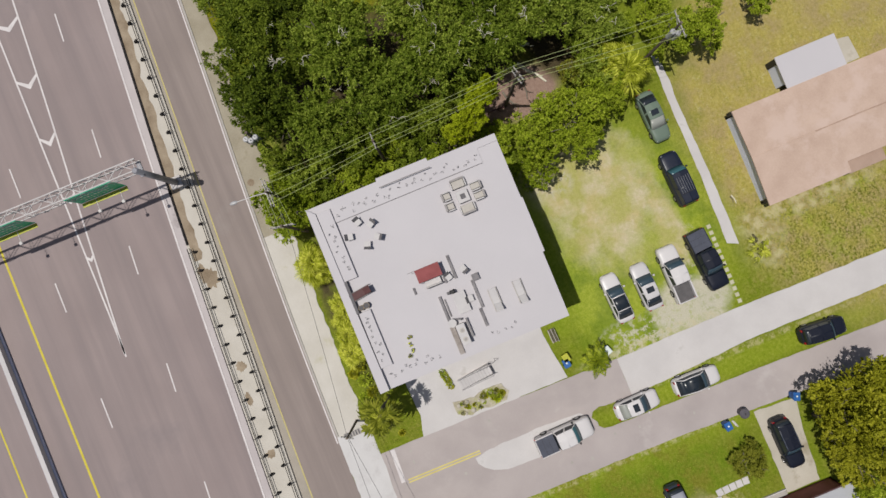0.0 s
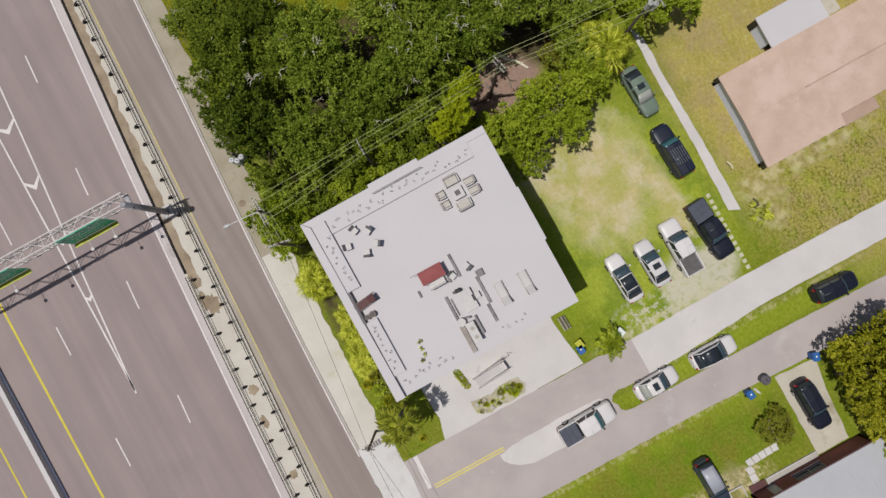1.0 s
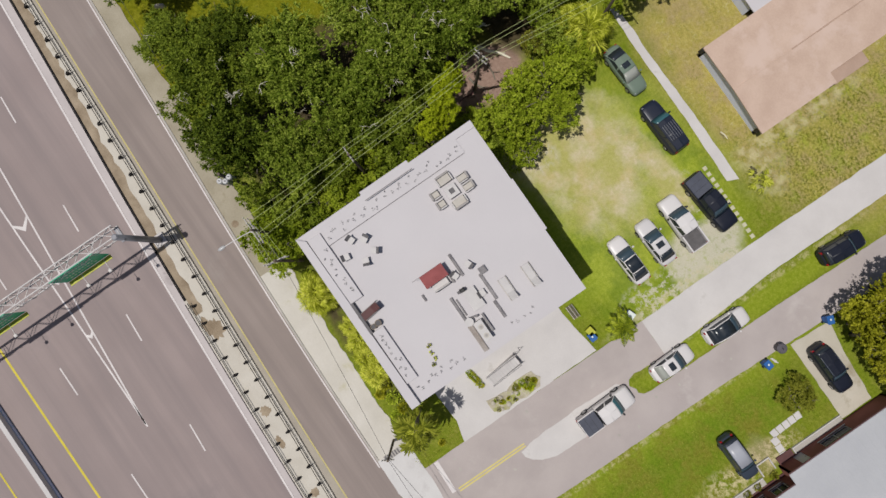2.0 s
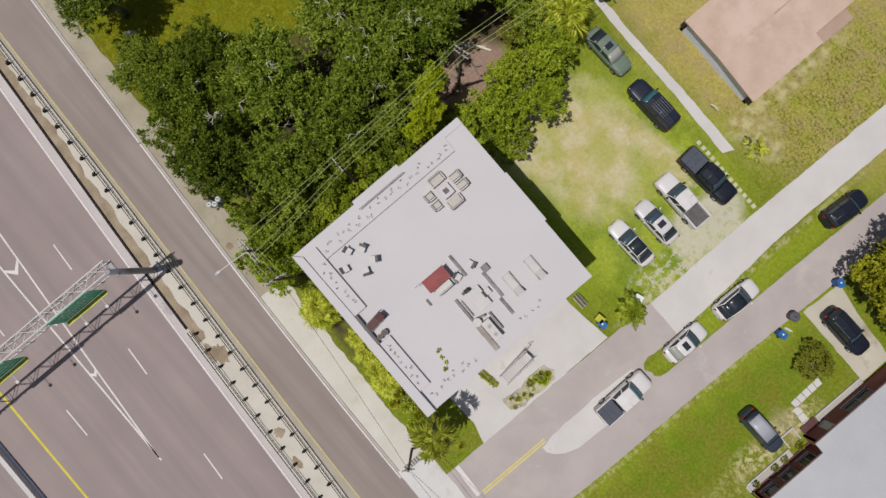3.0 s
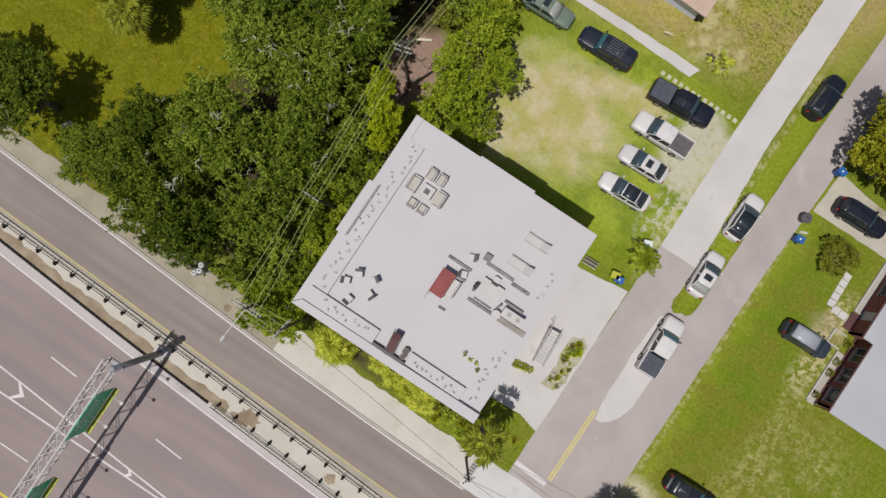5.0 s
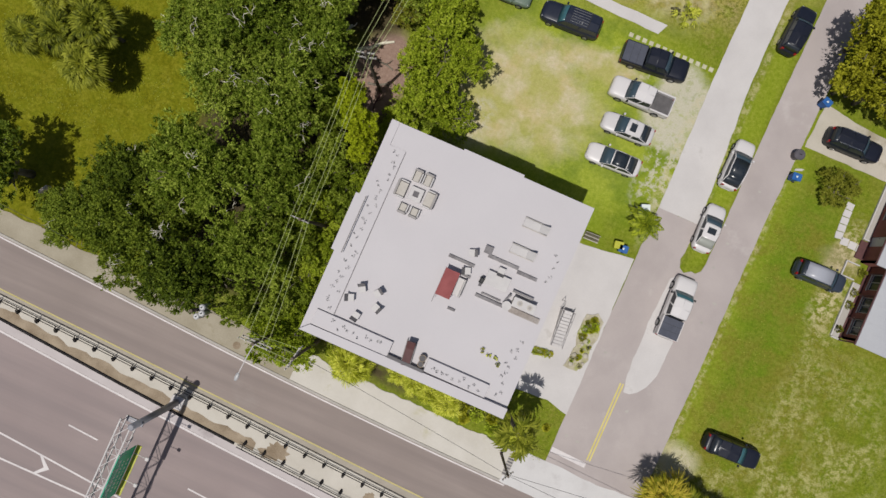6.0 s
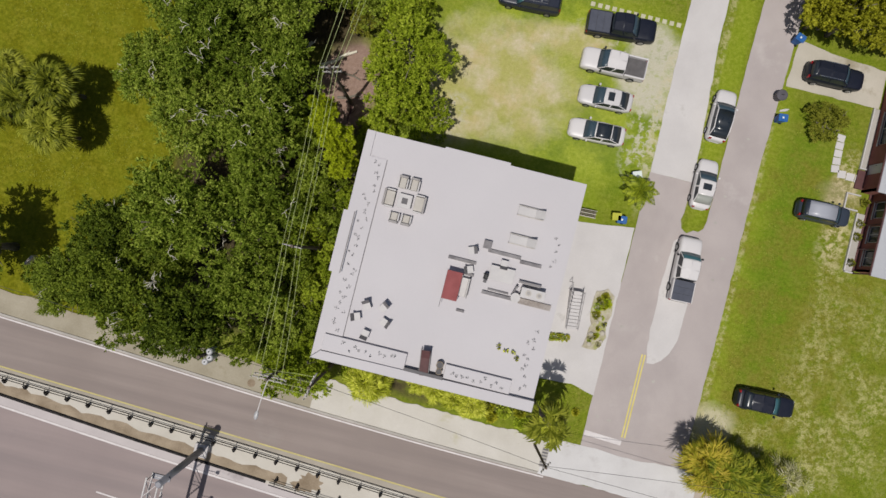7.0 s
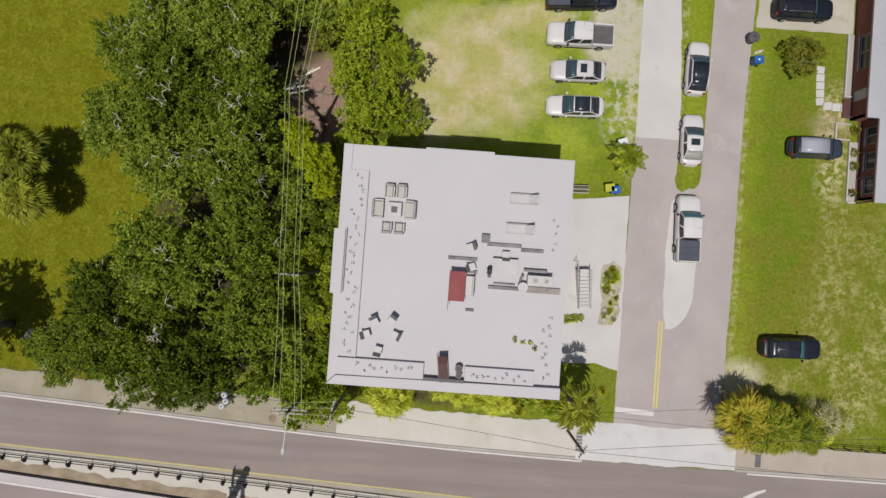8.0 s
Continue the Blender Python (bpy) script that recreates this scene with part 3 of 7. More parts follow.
solid("road", strip(moved(RAIL_H, -0.15), lambda x: -90.0, -0.2, 0.02), M["asphalt"], "sun-bleached highway asphalt with painted lanes", "road", "structure")
solid("road", strip(moved(EDGE, 0.1), moved(RAIL_S, 0.1), -0.2, 0.022), M["asphalt_service"], "grey asphalt frontage road beside the highway", "road", "structure")
solid("median", strip(moved(RAIL_S, 0.1), moved(RAIL_H, -0.15), -0.2, 0.10), M["median"], "bleached concrete median with dirt patches", "median", "structure")
side_street = [(13.55, -13.2), (22.7, -13.2), (22.9, -8), (23.05, 0), (23.15, 15), (23.6, 25.5), (24.2, 40), (26, 120), (22.3, 120), (20.4, 40), (19.95, 25.2), (19.75, 9.5), (19.6, 8.7), (19.2, 8.3), (18.8, 8.35), (18.2, 7.95), (17.7, 8.25), (17.45, 9.0), (17.6, 9.7), (17.7, 12.5), (13.75, 12.5), (13.7, 7.3), (13.55, -5)]
solid("road", slab(worn(side_street, 0.06, 0.6, 1), -0.2, 0.025), M["asphalt_street"], "patched pale asphalt side street", "road", "structure")
solid("driveway", slab(worn([(13.8, 12.5), (17.7, 12.5), (17.35, 20), (17.0, 25), (17.1, 40), (18.9, 120), (15.0, 120), (13.9, 40), (13.65, 25)], 0.07, 0.6, 2), -0.2, 0.03), M["concrete"], "bleached concrete lane beside the parked cars", "driveway", "structure")
solid("pavement", slab(worn([(10.3, -12.75), (13.6, -12.65), (18, -12.75), (22.8, -12.5), (24.3, -12.4), (24.6, EDGE(24) + 0.12), (10.3, EDGE(10) + 0.12)], 0.12, 0.6, 3), -0.2, 0.03), M["patch"], "bright concrete apron at the street corner", "pavement", "structure")
solid("pavement", strip(lambda x: EDGE(x) + (2.75 if x > -24 else 2.3) + 0.3 * noise.noise(Vector((x * 0.5, 0, 0))) + 0.2 * noise.noise(Vector((x * 1.6, 3, 0))), moved(EDGE, 0.3), -0.2, 0.05, -125, -10.6, 0.6), M["pavement"], "warm grey concrete pavement along the frontage road", "pavement", "structure")
solid("pavement", strip(lambda x: EDGE(x) + 3.2 + 0.35 * noise.noise(Vector((x * 0.6, 7, 0))) + 0.2 * noise.noise(Vector((x * 1.9, 1, 0))), moved(EDGE, 0.3), -0.2, 0.05, -10.6, 10.5, 0.4), M["pavement_pale"], "warm grey concrete pavement along the frontage road", "pavement", "structure")
solid("pavement", strip(lambda x: -13.6, moved(EDGE, 0.3), -0.2, 0.05, 24.4, 125, 1.5), M["pavement_tan"], "warm grey concrete pavement along the frontage road", "pavement", "structure")
for x0, x1 in ((-125, 10.4), (24.4, 125)):
    solid("kerb", strip(moved(EDGE, 0.3), moved(EDGE, 0.1), -0.2, 0.12, x0, x1, 1.5), M["kerb"], "low concrete kerb of the frontage road", "kerb", "structure")
solid("driveway", slab(worn([(5.6, 6.7), (8.8, 6.65), (13.6, 7.3), (13.62, -8.1), (11.5, -7.55), (8.6, -7.75), (5.6, -7.75)], 0.07, 0.6, 4), -0.2, 0.035), M["concrete"], "white concrete forecourt beside the apartment house", "driveway", "structure")
solid("driveway", slab(worn([(23.75, 22.95), (32.3, 22.95), (32.3, 26.4), (27, 26.8), (23.95, 27.3)], 0.08, 0.6, 5), -0.2, 0.03), M["concrete_warm"], "pale concrete house driveway", "driveway", "structure")
solid("footpath", slab(worn([(-13.3, 27.3), (-13.1, 27.8), (-9.8, 28.05), (-7.6, 27.9), (0.3, 28.15), (7.9, 28.08), (7.4, 27.0), (0, 27.22), (-8, 27.12), (-11, 27.2)], 0.07, 0.6, 6), -0.1, 0.03), M["concrete"], "narrow bleached concrete footpath in the grass", "footpath", "structure")
solid("road_patch", slab(worn([(17.3, 7.0), (17.8, 7.5), (18.6, 7.5), (19.7, 7.0), (19.85, 2), (19.7, -1.6), (19.25, -2.9), (18.7, -3.65), (18.1, -4.1), (17.5, -4.15), (17.2, -2.5), (17.1, 3)], 0.1, 0.5, 7), 0.0, 0.031), M["concrete"], "bleached repair patch in the side street", "road patch", "structure")

# painted lines
lines = []


def marking(bm, material, label):
    lines.append(solid("road_line", bm, material, label, "road marking", "structure"))


def bar_mark(x0, y0, x1, y1, w, z=0.0):
    d = Vector((x1 - x0, y1 - y0)).normalized()
    n = Vector((-d.y, d.x)) * w / 2
    return slab([(x0 + n.x, y0 + n.y), (x0 - n.x, y0 - n.y), (x1 - n.x, y1 - n.y), (x1 + n.x, y1 + n.y)], z, z + 0.03)


marking(strip(moved(SHO, 0.09), moved(SHO, -0.09), 0.0, 0.028), M["line_white"], "solid white edge line of the highway")
marking(strip(moved(RAIL_H, -0.16), moved(SHO, 0.12), 0.0, 0.026), M["gutter"], "pale concrete gutter along the median")
marking(strip(moved(YEL, -0.08), moved(RAIL_S, 0.12), 0.0, 0.026), M["gutter_warm"], "stained concrete gutter along the guard rail")
marking(strip(moved(EDGE, 0.0), moved(EDGE, -0.13), 0.0, 0.03, -125, 11), M["line_white"], "solid white edge line of the frontage road")
marking(strip(moved(EDGE, 0.0), moved(EDGE, -0.13), 0.0, 0.03, 25.5, 125), M["line_white"], "solid white edge line of the frontage road")
marking(strip(moved(YEL, 0.065), moved(YEL, -0.065), 0.0, 0.03), M["line_pale"], "faded yellow edge line of the frontage road")
marking(strip(lambda x: -39.83, lambda x: -40.05, 0.0, 0.028), M["line_yellow"], "solid yellow edge line of the highway")
marking(strip(lambda x: -46.45, lambda x: -46.62, 0.0, 0.028), M["line_yellow"], "solid yellow edge line of the far carriageway")
for i in range(-8, 9):
    x = -14.98 + 12.2 * i
    y = -27.97 - 0.073 * (x + 14.98)
    marking(bar_mark(x, y, x + 2.95, y - 0.2, 0.13), M["line_white"], "worn white lane dash")
    x = -14.33 + 12.3 * i
    marking(bar_mark(x, -36.15, x + 3.1, -36.17, 0.13), M["line_white"], "worn white lane dash")
GORE = curve((-90, -27.0), (-41.9, -29.6), (-30.1, -30.4), (-23, -31.0), (-15.4, -31.6), (-7.9, -32.15), (-5, -32.38))
marking(strip(lambda x: -32.24, lambda x: -32.4, 0.0, 0.028, -125, -4.9, 2.0), M["line_white"], "white edge line of the painted gore")
marking(strip(moved(GORE, 0.08), moved(GORE, -0.08), 0.0, 0.028, -125, -5.2, 2.0), M["line_white"], "white edge line of the painted gore")
for k in range(9):
    x = -15.3 - 6.12 * k
    hi, lo = GORE(x), -32.32
    mid, run = (hi + lo) / 2, min(1.0, (hi - lo) * 0.6)
    x -= max(0.0, run - 0.4)
    w = 0.28
    marking(slab([(x, hi), (x + run, mid), (x, lo), (x - w, lo), (x - w + run * 0.75, mid), (x - w, hi)], 0.0, 0.0285), M["line_white"], "white chevron in the painted gore")
for dx in (-0.13, 0.13):
    marking(bar_mark(17.07 + dx, -11.1, 17.1 + dx, -3.48, 0.14), M["line_double"], "faded yellow centre line of the side street")
marking(bar_mark(13.62, -11.45, 17.0, -11.6, 0.45), M["line_white"], "wide white stop line")
marking(slab([(25.2, -18.35), (26.3, -17.75), (27.2, -17.45), (27.25, -17.65), (26.5, -18.0), (26.0, -18.35)], 0.0, 0.03), M["line_white"], "white turn arrow on the asphalt")
marking(bar_mark(27.5, -18.6, 30.5, -18.65, 0.15), M["line_white"], "white turn arrow shaft on the asphalt")
for i, (x, y) in enumerate(((14.6, -1.5), (18.5, -5.6), (15.5, -9.9), (14.4, -9.8), (21.5, 4.5), (21.9, 6.5), (20.5, 9.5), (21.6, 17.5), (20.8, 12.0))):
    marking(slab(ragged(x, y, 0.17, 0.12, 9, i), 0.0, 0.029), M["kerb"], "pale scuffed spot on the asphalt")

# median: dirt, guard rails
DIRT = lambda x: RAIL_H(x) + 0.95 + 0.5 * noise.noise(Vector((x * 0.55, 2.0, 0))) + 0.25 * noise.noise(Vector((x * 1.7, 5.0, 0)))
solid("dirt_patch", strip(DIRT, moved(RAIL_H, 0.1), 0.0, 0.104, -90, -11.0, 0.6), M["gravel"], "brown gravelly dirt on the concrete median", "dirt patch", "structure")
for i, (x, y, rx, ry) in enumerate(((-8.9, -21.6, 1.0, 0.75), (-9.6, -22.2, 1.0, 0.4), (0.3, -22.1, 0.55, 0.5), (3.6, -22.6, 0.7, 0.3), (9.4, -22.6, 0.4, 0.5))):
    solid("dirt_patch", slab(ragged(x, y, rx, ry, 26, 40 + i, 0.22), 0.0, 0.106 + 0.004 * i), M["gravel"], "brown gravelly dirt on the concrete median", "dirt patch", "structure")


def guard_rail(line, x0, x1, side, spacing, label):
    g = thing("guard_rail", pose(0, 0, 0), label, "guard rail")
    for k, (dy, z) in enumerate(((0, 0.6), (side * 0.22, 0.56))):
        bm = bmesh.new()
        xs = np.arange(x0, x1 + 0.01, 2.0)
        for a, b in zip(xs, xs[1:]):
            p, q = Vector((a, line(a) + dy, z)), Vector((b, line(b) + dy, z))
            u = Vector((0, 0.024 - 0.008 * k, 0))
            w = Vector((0, 0, 0.05))
            vs = [bm.verts.new(c) for c in (p - u - w, p + u - w, p + u + w, p - u + w, q - u - w, q + u - w, q + u + w, q - u + w)]
            for f in ((0, 1, 2, 3), (7, 6, 5, 4), (0, 4, 5, 1), (1, 5, 6, 2), (2, 6, 7, 3), (3, 7, 4, 0)):
                bm.faces.new([vs[i] for i in f])
        part("rail", bm, M["rail_dark"], g)
    bm = bmesh.new()
    vs = [bm.verts.new(v) for v in ((-0.15, -0.02, 0), (0.15, -0.02, 0), (0.06, 0.3, 0), (-0.06, 0.3, 0), (-0.15, -0.02, 0.42), (0.15, -0.02, 0.42), (0.06, 0.28, 0.22), (-0.06, 0.28, 0.22))]
    for f in ((3, 2, 1, 0), (4, 5, 6, 7), (0, 1, 5, 4), (1, 2, 6, 5), (2, 3, 7, 6), (3, 0, 4, 7)):
        bm.faces.new([vs[i] for i in f])
    me = mesh_of("post", bm, M["rail_dark"])
    stay = mesh_of("stay", cube(-0.025, 0.025, -0.02, 0.42, 0.36, 0.42), M["rail_dark"])
    x = x0 + 0.5
    while x < x1:
        turn = 0 if side > 0 else 180
        piece("post", me, g, pose(x, line(x) + side * 0.42, 0.09, 0, 0, turn))
        piece("stay", stay, g, pose(x, line(x), 0.2, 0, 0, turn))
        x += spacing
    return g


guard_rail(RAIL_S, -90, 90, -1, 1.93, "dark double guard rail with spaced posts")
guard_rail(RAIL_H, -12.4, 90, 1, 1.93, "dark double guard rail with spaced posts")
# near-black wall strip: the shadow line is put into its colour
b = thing("barrier", pose(0, 0, 0), "low barrier at the median, coloured dark as a shadow line", "barrier")
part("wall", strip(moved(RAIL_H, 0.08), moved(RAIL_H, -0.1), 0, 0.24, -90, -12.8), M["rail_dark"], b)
b = thing("barrier", pose(0, 0, 0), "white concrete barrier between the carriageways", "barrier")
part("wall", strip(lambda x: -43.0, lambda x: -43.45, 0, 0.8, -90, 90, 10), M["stucco_white"], b)
part("base", strip(lambda x: -42.9, lambda x: -43.9, 0, 0.25, -90, 90, 10), M["wall_blue"], b)


# ---- overhead sign gantry ----
def gantry():
    g = thing("sign_gantry", pose(-19.0, -21.2, 0) @ Matrix.Diagonal((1, 1, 0.95, 1)), "galvanised overhead sign gantry spanning the highway", "gantry")
    part("column", rod((0, 0, 0), (0, 0, 8.0), 0.31, 0.26, 18), M["steel_grey"], g, smooth=True)
    part("base_plate", cube(-0.6, 0.6, -0.6, 0.6, 0, 0.35, 0.05), M["concrete"], g)
    part("cap", rod((0, 0, 8.0), (0, 0, 8.12), 0.3, 0.2, 14), M["steel_grey"], g)
    for x, z in ((-1.05, 7.9), (-0.08, 7.9), (-1.05, 6.9), (-0.08, 6.9)):
        part("chord", rod((x, 0.25, z), (x, -38, z), 0.065, n=8), M["steel"], g)
    n = 30
    dy = 38.0 / n
    for i in range(n):
        y0, y1 = -dy * i, -dy * (i + 1)
        bm = bmesh.new()
        for z in (7.9, 6.9):
            tube(bm, (-1.05, y0, z), (-0.08, y1 if i % 2 else y0, z), 0.03, n=6)
            tube(bm, (-1.05 if i % 2 else -0.08, y0, z), (-0.08 if i % 2 else -1.05, y1, z), 0.032, n=6)
        for x in (-1.05, 0.05):
            tube(bm, (x, y0, 6.9 if i % 2 else 7.9), (x, y1, 7.9 if i % 2 else 6.9), 0.032, n=6)
            tube(bm, (x, y0, 6.9), (x, y0, 7.9), 0.03, n=6)
        part("lattice", bm, M["steel"], g)
    part("bracket", cube(-1.05, 0.35, -0.2, 0.2, 6.75, 6.9), M["steel_grey"], g)
    for y0, y1, bars, lamps in ((-6.72, -2.37, 3, (-5.4, -3.1)), (-17.5, -11.2, 3, (-16.1, -13.1)), (-29, -22, 2, (-27.5, -23.5))):
        s = part("sign_panel", cube(0.0, 0.05, y0, y1, 5.4, 7.95, 0.01), M["sign_green"], g, "green highway sign with white legend")
        edge = part("sign_border", cube(0.053, 0.058, y0 + 0.08, y1 - 0.08, 5.42, 5.47), M["sign_white"], s)
        part("sign_border", cube(0.053, 0.058, y0 + 0.08, y1 - 0.08, 7.63, 7.68), M["sign_white"], s)
        for j in range(bars):
            z = 5.85 + 0.62 * j
            y = y0 + 0.7
            rnd = random.Random(j + int(-y0))
            while y < y1 - 0.9:
                w = rnd.uniform(0.12, 0.3)
                part("legend_bar", cube(0.053, 0.059, y, y + w, z, z + 0.22), M["sign_white"], s)
                y += w + 0.14
        part("walkway", cube(0.06, 0.46, y0, y1, 5.25, 5.31), M["bin_yellow"], g)
        for y in lamps:
            arm = part("lamp_arm", rod((0.05, y, 5.3), (1.2, y, 5.35), 0.03, n=6), M["steel"], g)
            part("lamp_head", cube(1.12, 1.42, y - 0.16, y + 0.16, 5.3, 5.46, 0.05), M["steel"], arm)
    return g


gantry()

# ---- white apartment house with a roof terrace ----
def wall_run(bm, a, b, z0, z1, thick, openings):
    """A wall from a to b (seen from outside, left to right), pierced by openings (along, width, sill, height)."""
    a, b = Vector((*a, 0)), Vector((*b, 0))
    d = (b - a).normalized()
    inn = Vector((-d.y, d.x, 0))
    m = Matrix((( d.x, inn.x, 0, a.x), (d.y, inn.y, 0, a.y), (0, 0, 1, 0), (0, 0, 0, 1)))
    length = (b - a).length
    xs = sorted({0.0, length, *[o[0] for o in openings], *[o[0] + o[1] for o in openings]})
    zs = sorted({z0, z1, *[o[2] for o in openings], *[o[2] + o[3] for o in openings]})
    cells = set()
    for i, (p, q) in enumerate(zip(xs, xs[1:])):
        for k, (lo, hi) in enumerate(zip(zs, zs[1:])):
            u, w = (p + q) / 2, (lo + hi) / 2
            if not any(o[0] < u < o[0] + o[1] and o[2] < w < o[2] + o[3] for o in openings):
                cells.add((i, k))
    made = {}

    def corner(i, k, y):
        if (i, k, y) not in made:
            made[i, k, y] = bm.verts.new(m @ Vector((xs[i], y, zs[k])))
        return made[i, k, y]

    for i, k in cells:
        sq = ((i, k), (i + 1, k), (i + 1, k + 1), (i, k + 1))
        bm.faces.new([corner(*c, 0.0) for c in sq])
        bm.faces.new([corner(*c, thick) for c in sq[::-1]])
        for n, (di, dk) in enumerate(((0, -1), (1, 0), (0, 1), (-1, 0))):
            if (i + di, k + dk) not in cells:
                c, e = sq[n], sq[(n + 1) % 4]
                bm.faces.new((corner(*e, 0.0), corner(*c, 0.0), corner(*c, thick), corner(*e, thick)))
    return m


def window_in(parent, m, x, w, z, h):
    win = part("window", cube(x, x + w, 0.12, 0.15, z, z + h, m=m), M["window"], parent)
    bm = bmesh.new()
    for q in ((x, x + 0.07, z, z + h), (x + w - 0.07, x + w, z, z + h), (x, x + w, z, z + 0.07), (x, x + w, z + h - 0.07, z + h), (x + w / 2 - 0.03, x + w / 2 + 0.03, z, z + h)):
        box(bm, q[0], q[1], 0.07, 0.118, q[2], q[3], m=m)
    part("frame", bm, M["white_furniture"], win)
    part("sill", cube(x - 0.08, x + w + 0.08, -0.08, 0.1, z - 0.07, z - 0.003, m=m), M["stucco_white"], win)


M["strip_grey"] = surface("mid_grey_finish", (0.15, 0.14, 0.145), (0.27, 0.255, 0.26), 1.6, 9, 0.9, bump=0.2)
# plan of the house and its terrace, laid onto the lot
TERRACE = pose(-0.02, 0.357, 0) @ Matrix.Diagonal((0.9705, 0.9714, 1, 1))


def apartment_house():
    h = thing("apartment_house", TERRACE, "white flat-roofed apartment house with a roof terrace", "house")
    x0, x1, y0, y1, top = -9.4, 5.8, -8.3, 7.35, 12.25
    for a, b, n in (((x0, y0), (x1, y0), 4), ((x1, y0), (x1, y1), 4), ((x1, y1), (x0, y1), 4), ((x0, y1), (x0, y0), 4)):
        length = (Vector(a) - Vector(b)).length
        ops = []
        for s in range(4):
            for k in range(n):
                ops.append((length * (k + 0.5) / n - 0.7, 1.4, 0.9 + 3.05 * s, 1.3))
        bm = bmesh.new()
        m = wall_run(bm, a, b, 0, top, 0.25, ops)
        w = part("wall", bm, M["stucco_white"], h)
        for o in ops:
            window_in(w, m, o[0], o[1], o[2], o[3])
    for z in (2.92, 5.97, 9.02):
        bm = bmesh.new()
        for q in ((x0 - 0.06, x1 + 0.06, y0 - 0.06, y0), (x0 - 0.06, x1 + 0.06, y1, y1 + 0.06), (x0 - 0.06, x0, y0, y1), (x1, x1 + 0.06, y0, y1)):
            box(bm, *q, z, z + 0.16)
        part("storey_band", bm, M["stucco_white"], h)
    part("floor", cube(x0 + 0.26, x1 - 0.26, y0 + 0.26, y1 - 0.26, 0.0, 0.12), M["concrete"], h)
    # roof slab reaches a little past the walls, in shallow steps
    outline = [(-9.58, -8.5), (5.97, -8.5), (6.0, 7.55), (0.56, 7.55), (0.55, 7.72), (-4.08, 7.72), (-4.09, 7.6), (-9.6, 7.58), (-9.58, 1.85), (-9.85, 1.83), (-9.85, -2.5), (-9.6, -2.52)]
    part("roof_slab", slab(outline, top, 12.600), M["roof_white"], h)
    # rims and raised planting ledges round the terrace
    bm = slab([(-9.6, -8.5), (-9.0, -7.9), (-9.0, 7.58), (-9.6, 7.58), (-9.58, 1.85), (-9.85, 1.83), (-9.85, -2.5), (-9.6, -2.52)], 12.603, 12.681)
    part("rim", bm, M["roof_white"], h)
    part("rim", slab([(-9.6, -8.504), (5.97, -8.504), (5.97, -7.75), (-8.997, -7.9)], 12.603, 12.980), M["roof_white"], h)
    part("ledge", cube(-9.0, -7.8, -6.7, 5.85, 12.603, 12.680), M["roof_white"], h)
    # 3 cm grey strip that draws the dark line along the ledge's east edge
    part("edge_strip", cube(-7.798, -7.765, -6.7, 5.8, 12.603, 12.685), M["strip_grey"], h)
    part("ledge", cube(-8.995, -3.18, -7.86, -6.72, 12.603, 12.860, 0.02), M["roof_white"], h)
    part("ledge", cube(-0.45, 4.2, -7.72, -6.75, 12.603, 12.860, 0.02), M["roof_white"], h)
    part("upstand", cube(-3.18, -0.45, -7.86, -7.62, 12.603, 13.000, 0.02), M["grey"], h, "grey upstand behind the lounger")
    part("rail_strip", cube(-9.03, -8.98, -2.45, 1.84, 12.982, 13.100), M["frame_dark"], h)
    return h


apartment_house()


def tuft(name, x, y, z, r, h, material, seed, label, category="plant", group="", n=60, pot=None, leaf=0.16, base=pose(0, 0, 0)):
    """A small plant of pointed leaves, in a pot or on its own."""
    rnd = random.Random(seed)
    t = thing(name, base @ pose(x, y, z, 0, 0, rnd.uniform(0, 360)), label, category, group)
    z0 = 0.0
    if pot:
        bm = rod((0, 0, 0), (0, 0, 0.22), r * 0.35, r * 0.5, 12)
        part("pot", bm, pot, t)
        z0 = 0.2
    bm = bmesh.new()
    for _ in range(n):
        a, e = rnd.uniform(0, math.tau), rnd.uniform(0.15, 1.45)
        d = Vector((math.cos(a) * math.cos(e), math.sin(a) * math.cos(e), math.sin(e)))
        q = Vector((d.x * r, d.y * r, z0 + d.z * h)) * rnd.uniform(0.55, 1)
        s = Vector((-d.y, d.x, rnd.uniform(-0.6, 0.6))).normalized() * leaf * 0.45
        f = (d + Vector((0, 0, rnd.uniform(-0.5, 0.4)))).normalized() * leaf
        bm.faces.new([bm.verts.new(v) for v in (q, q + f * 0.5 + s, q + f, q + f * 0.5 - s)])
    for k in range(3):
        tube(bm, (0, 0, 0 if not pot else 0.15), (rnd.uniform(-r, r) * 0.4, rnd.uniform(-r, r) * 0.4, z0 + h * 0.7), 0.02, 0.008, 5)
    part("foliage", bm, material, t)
    return t


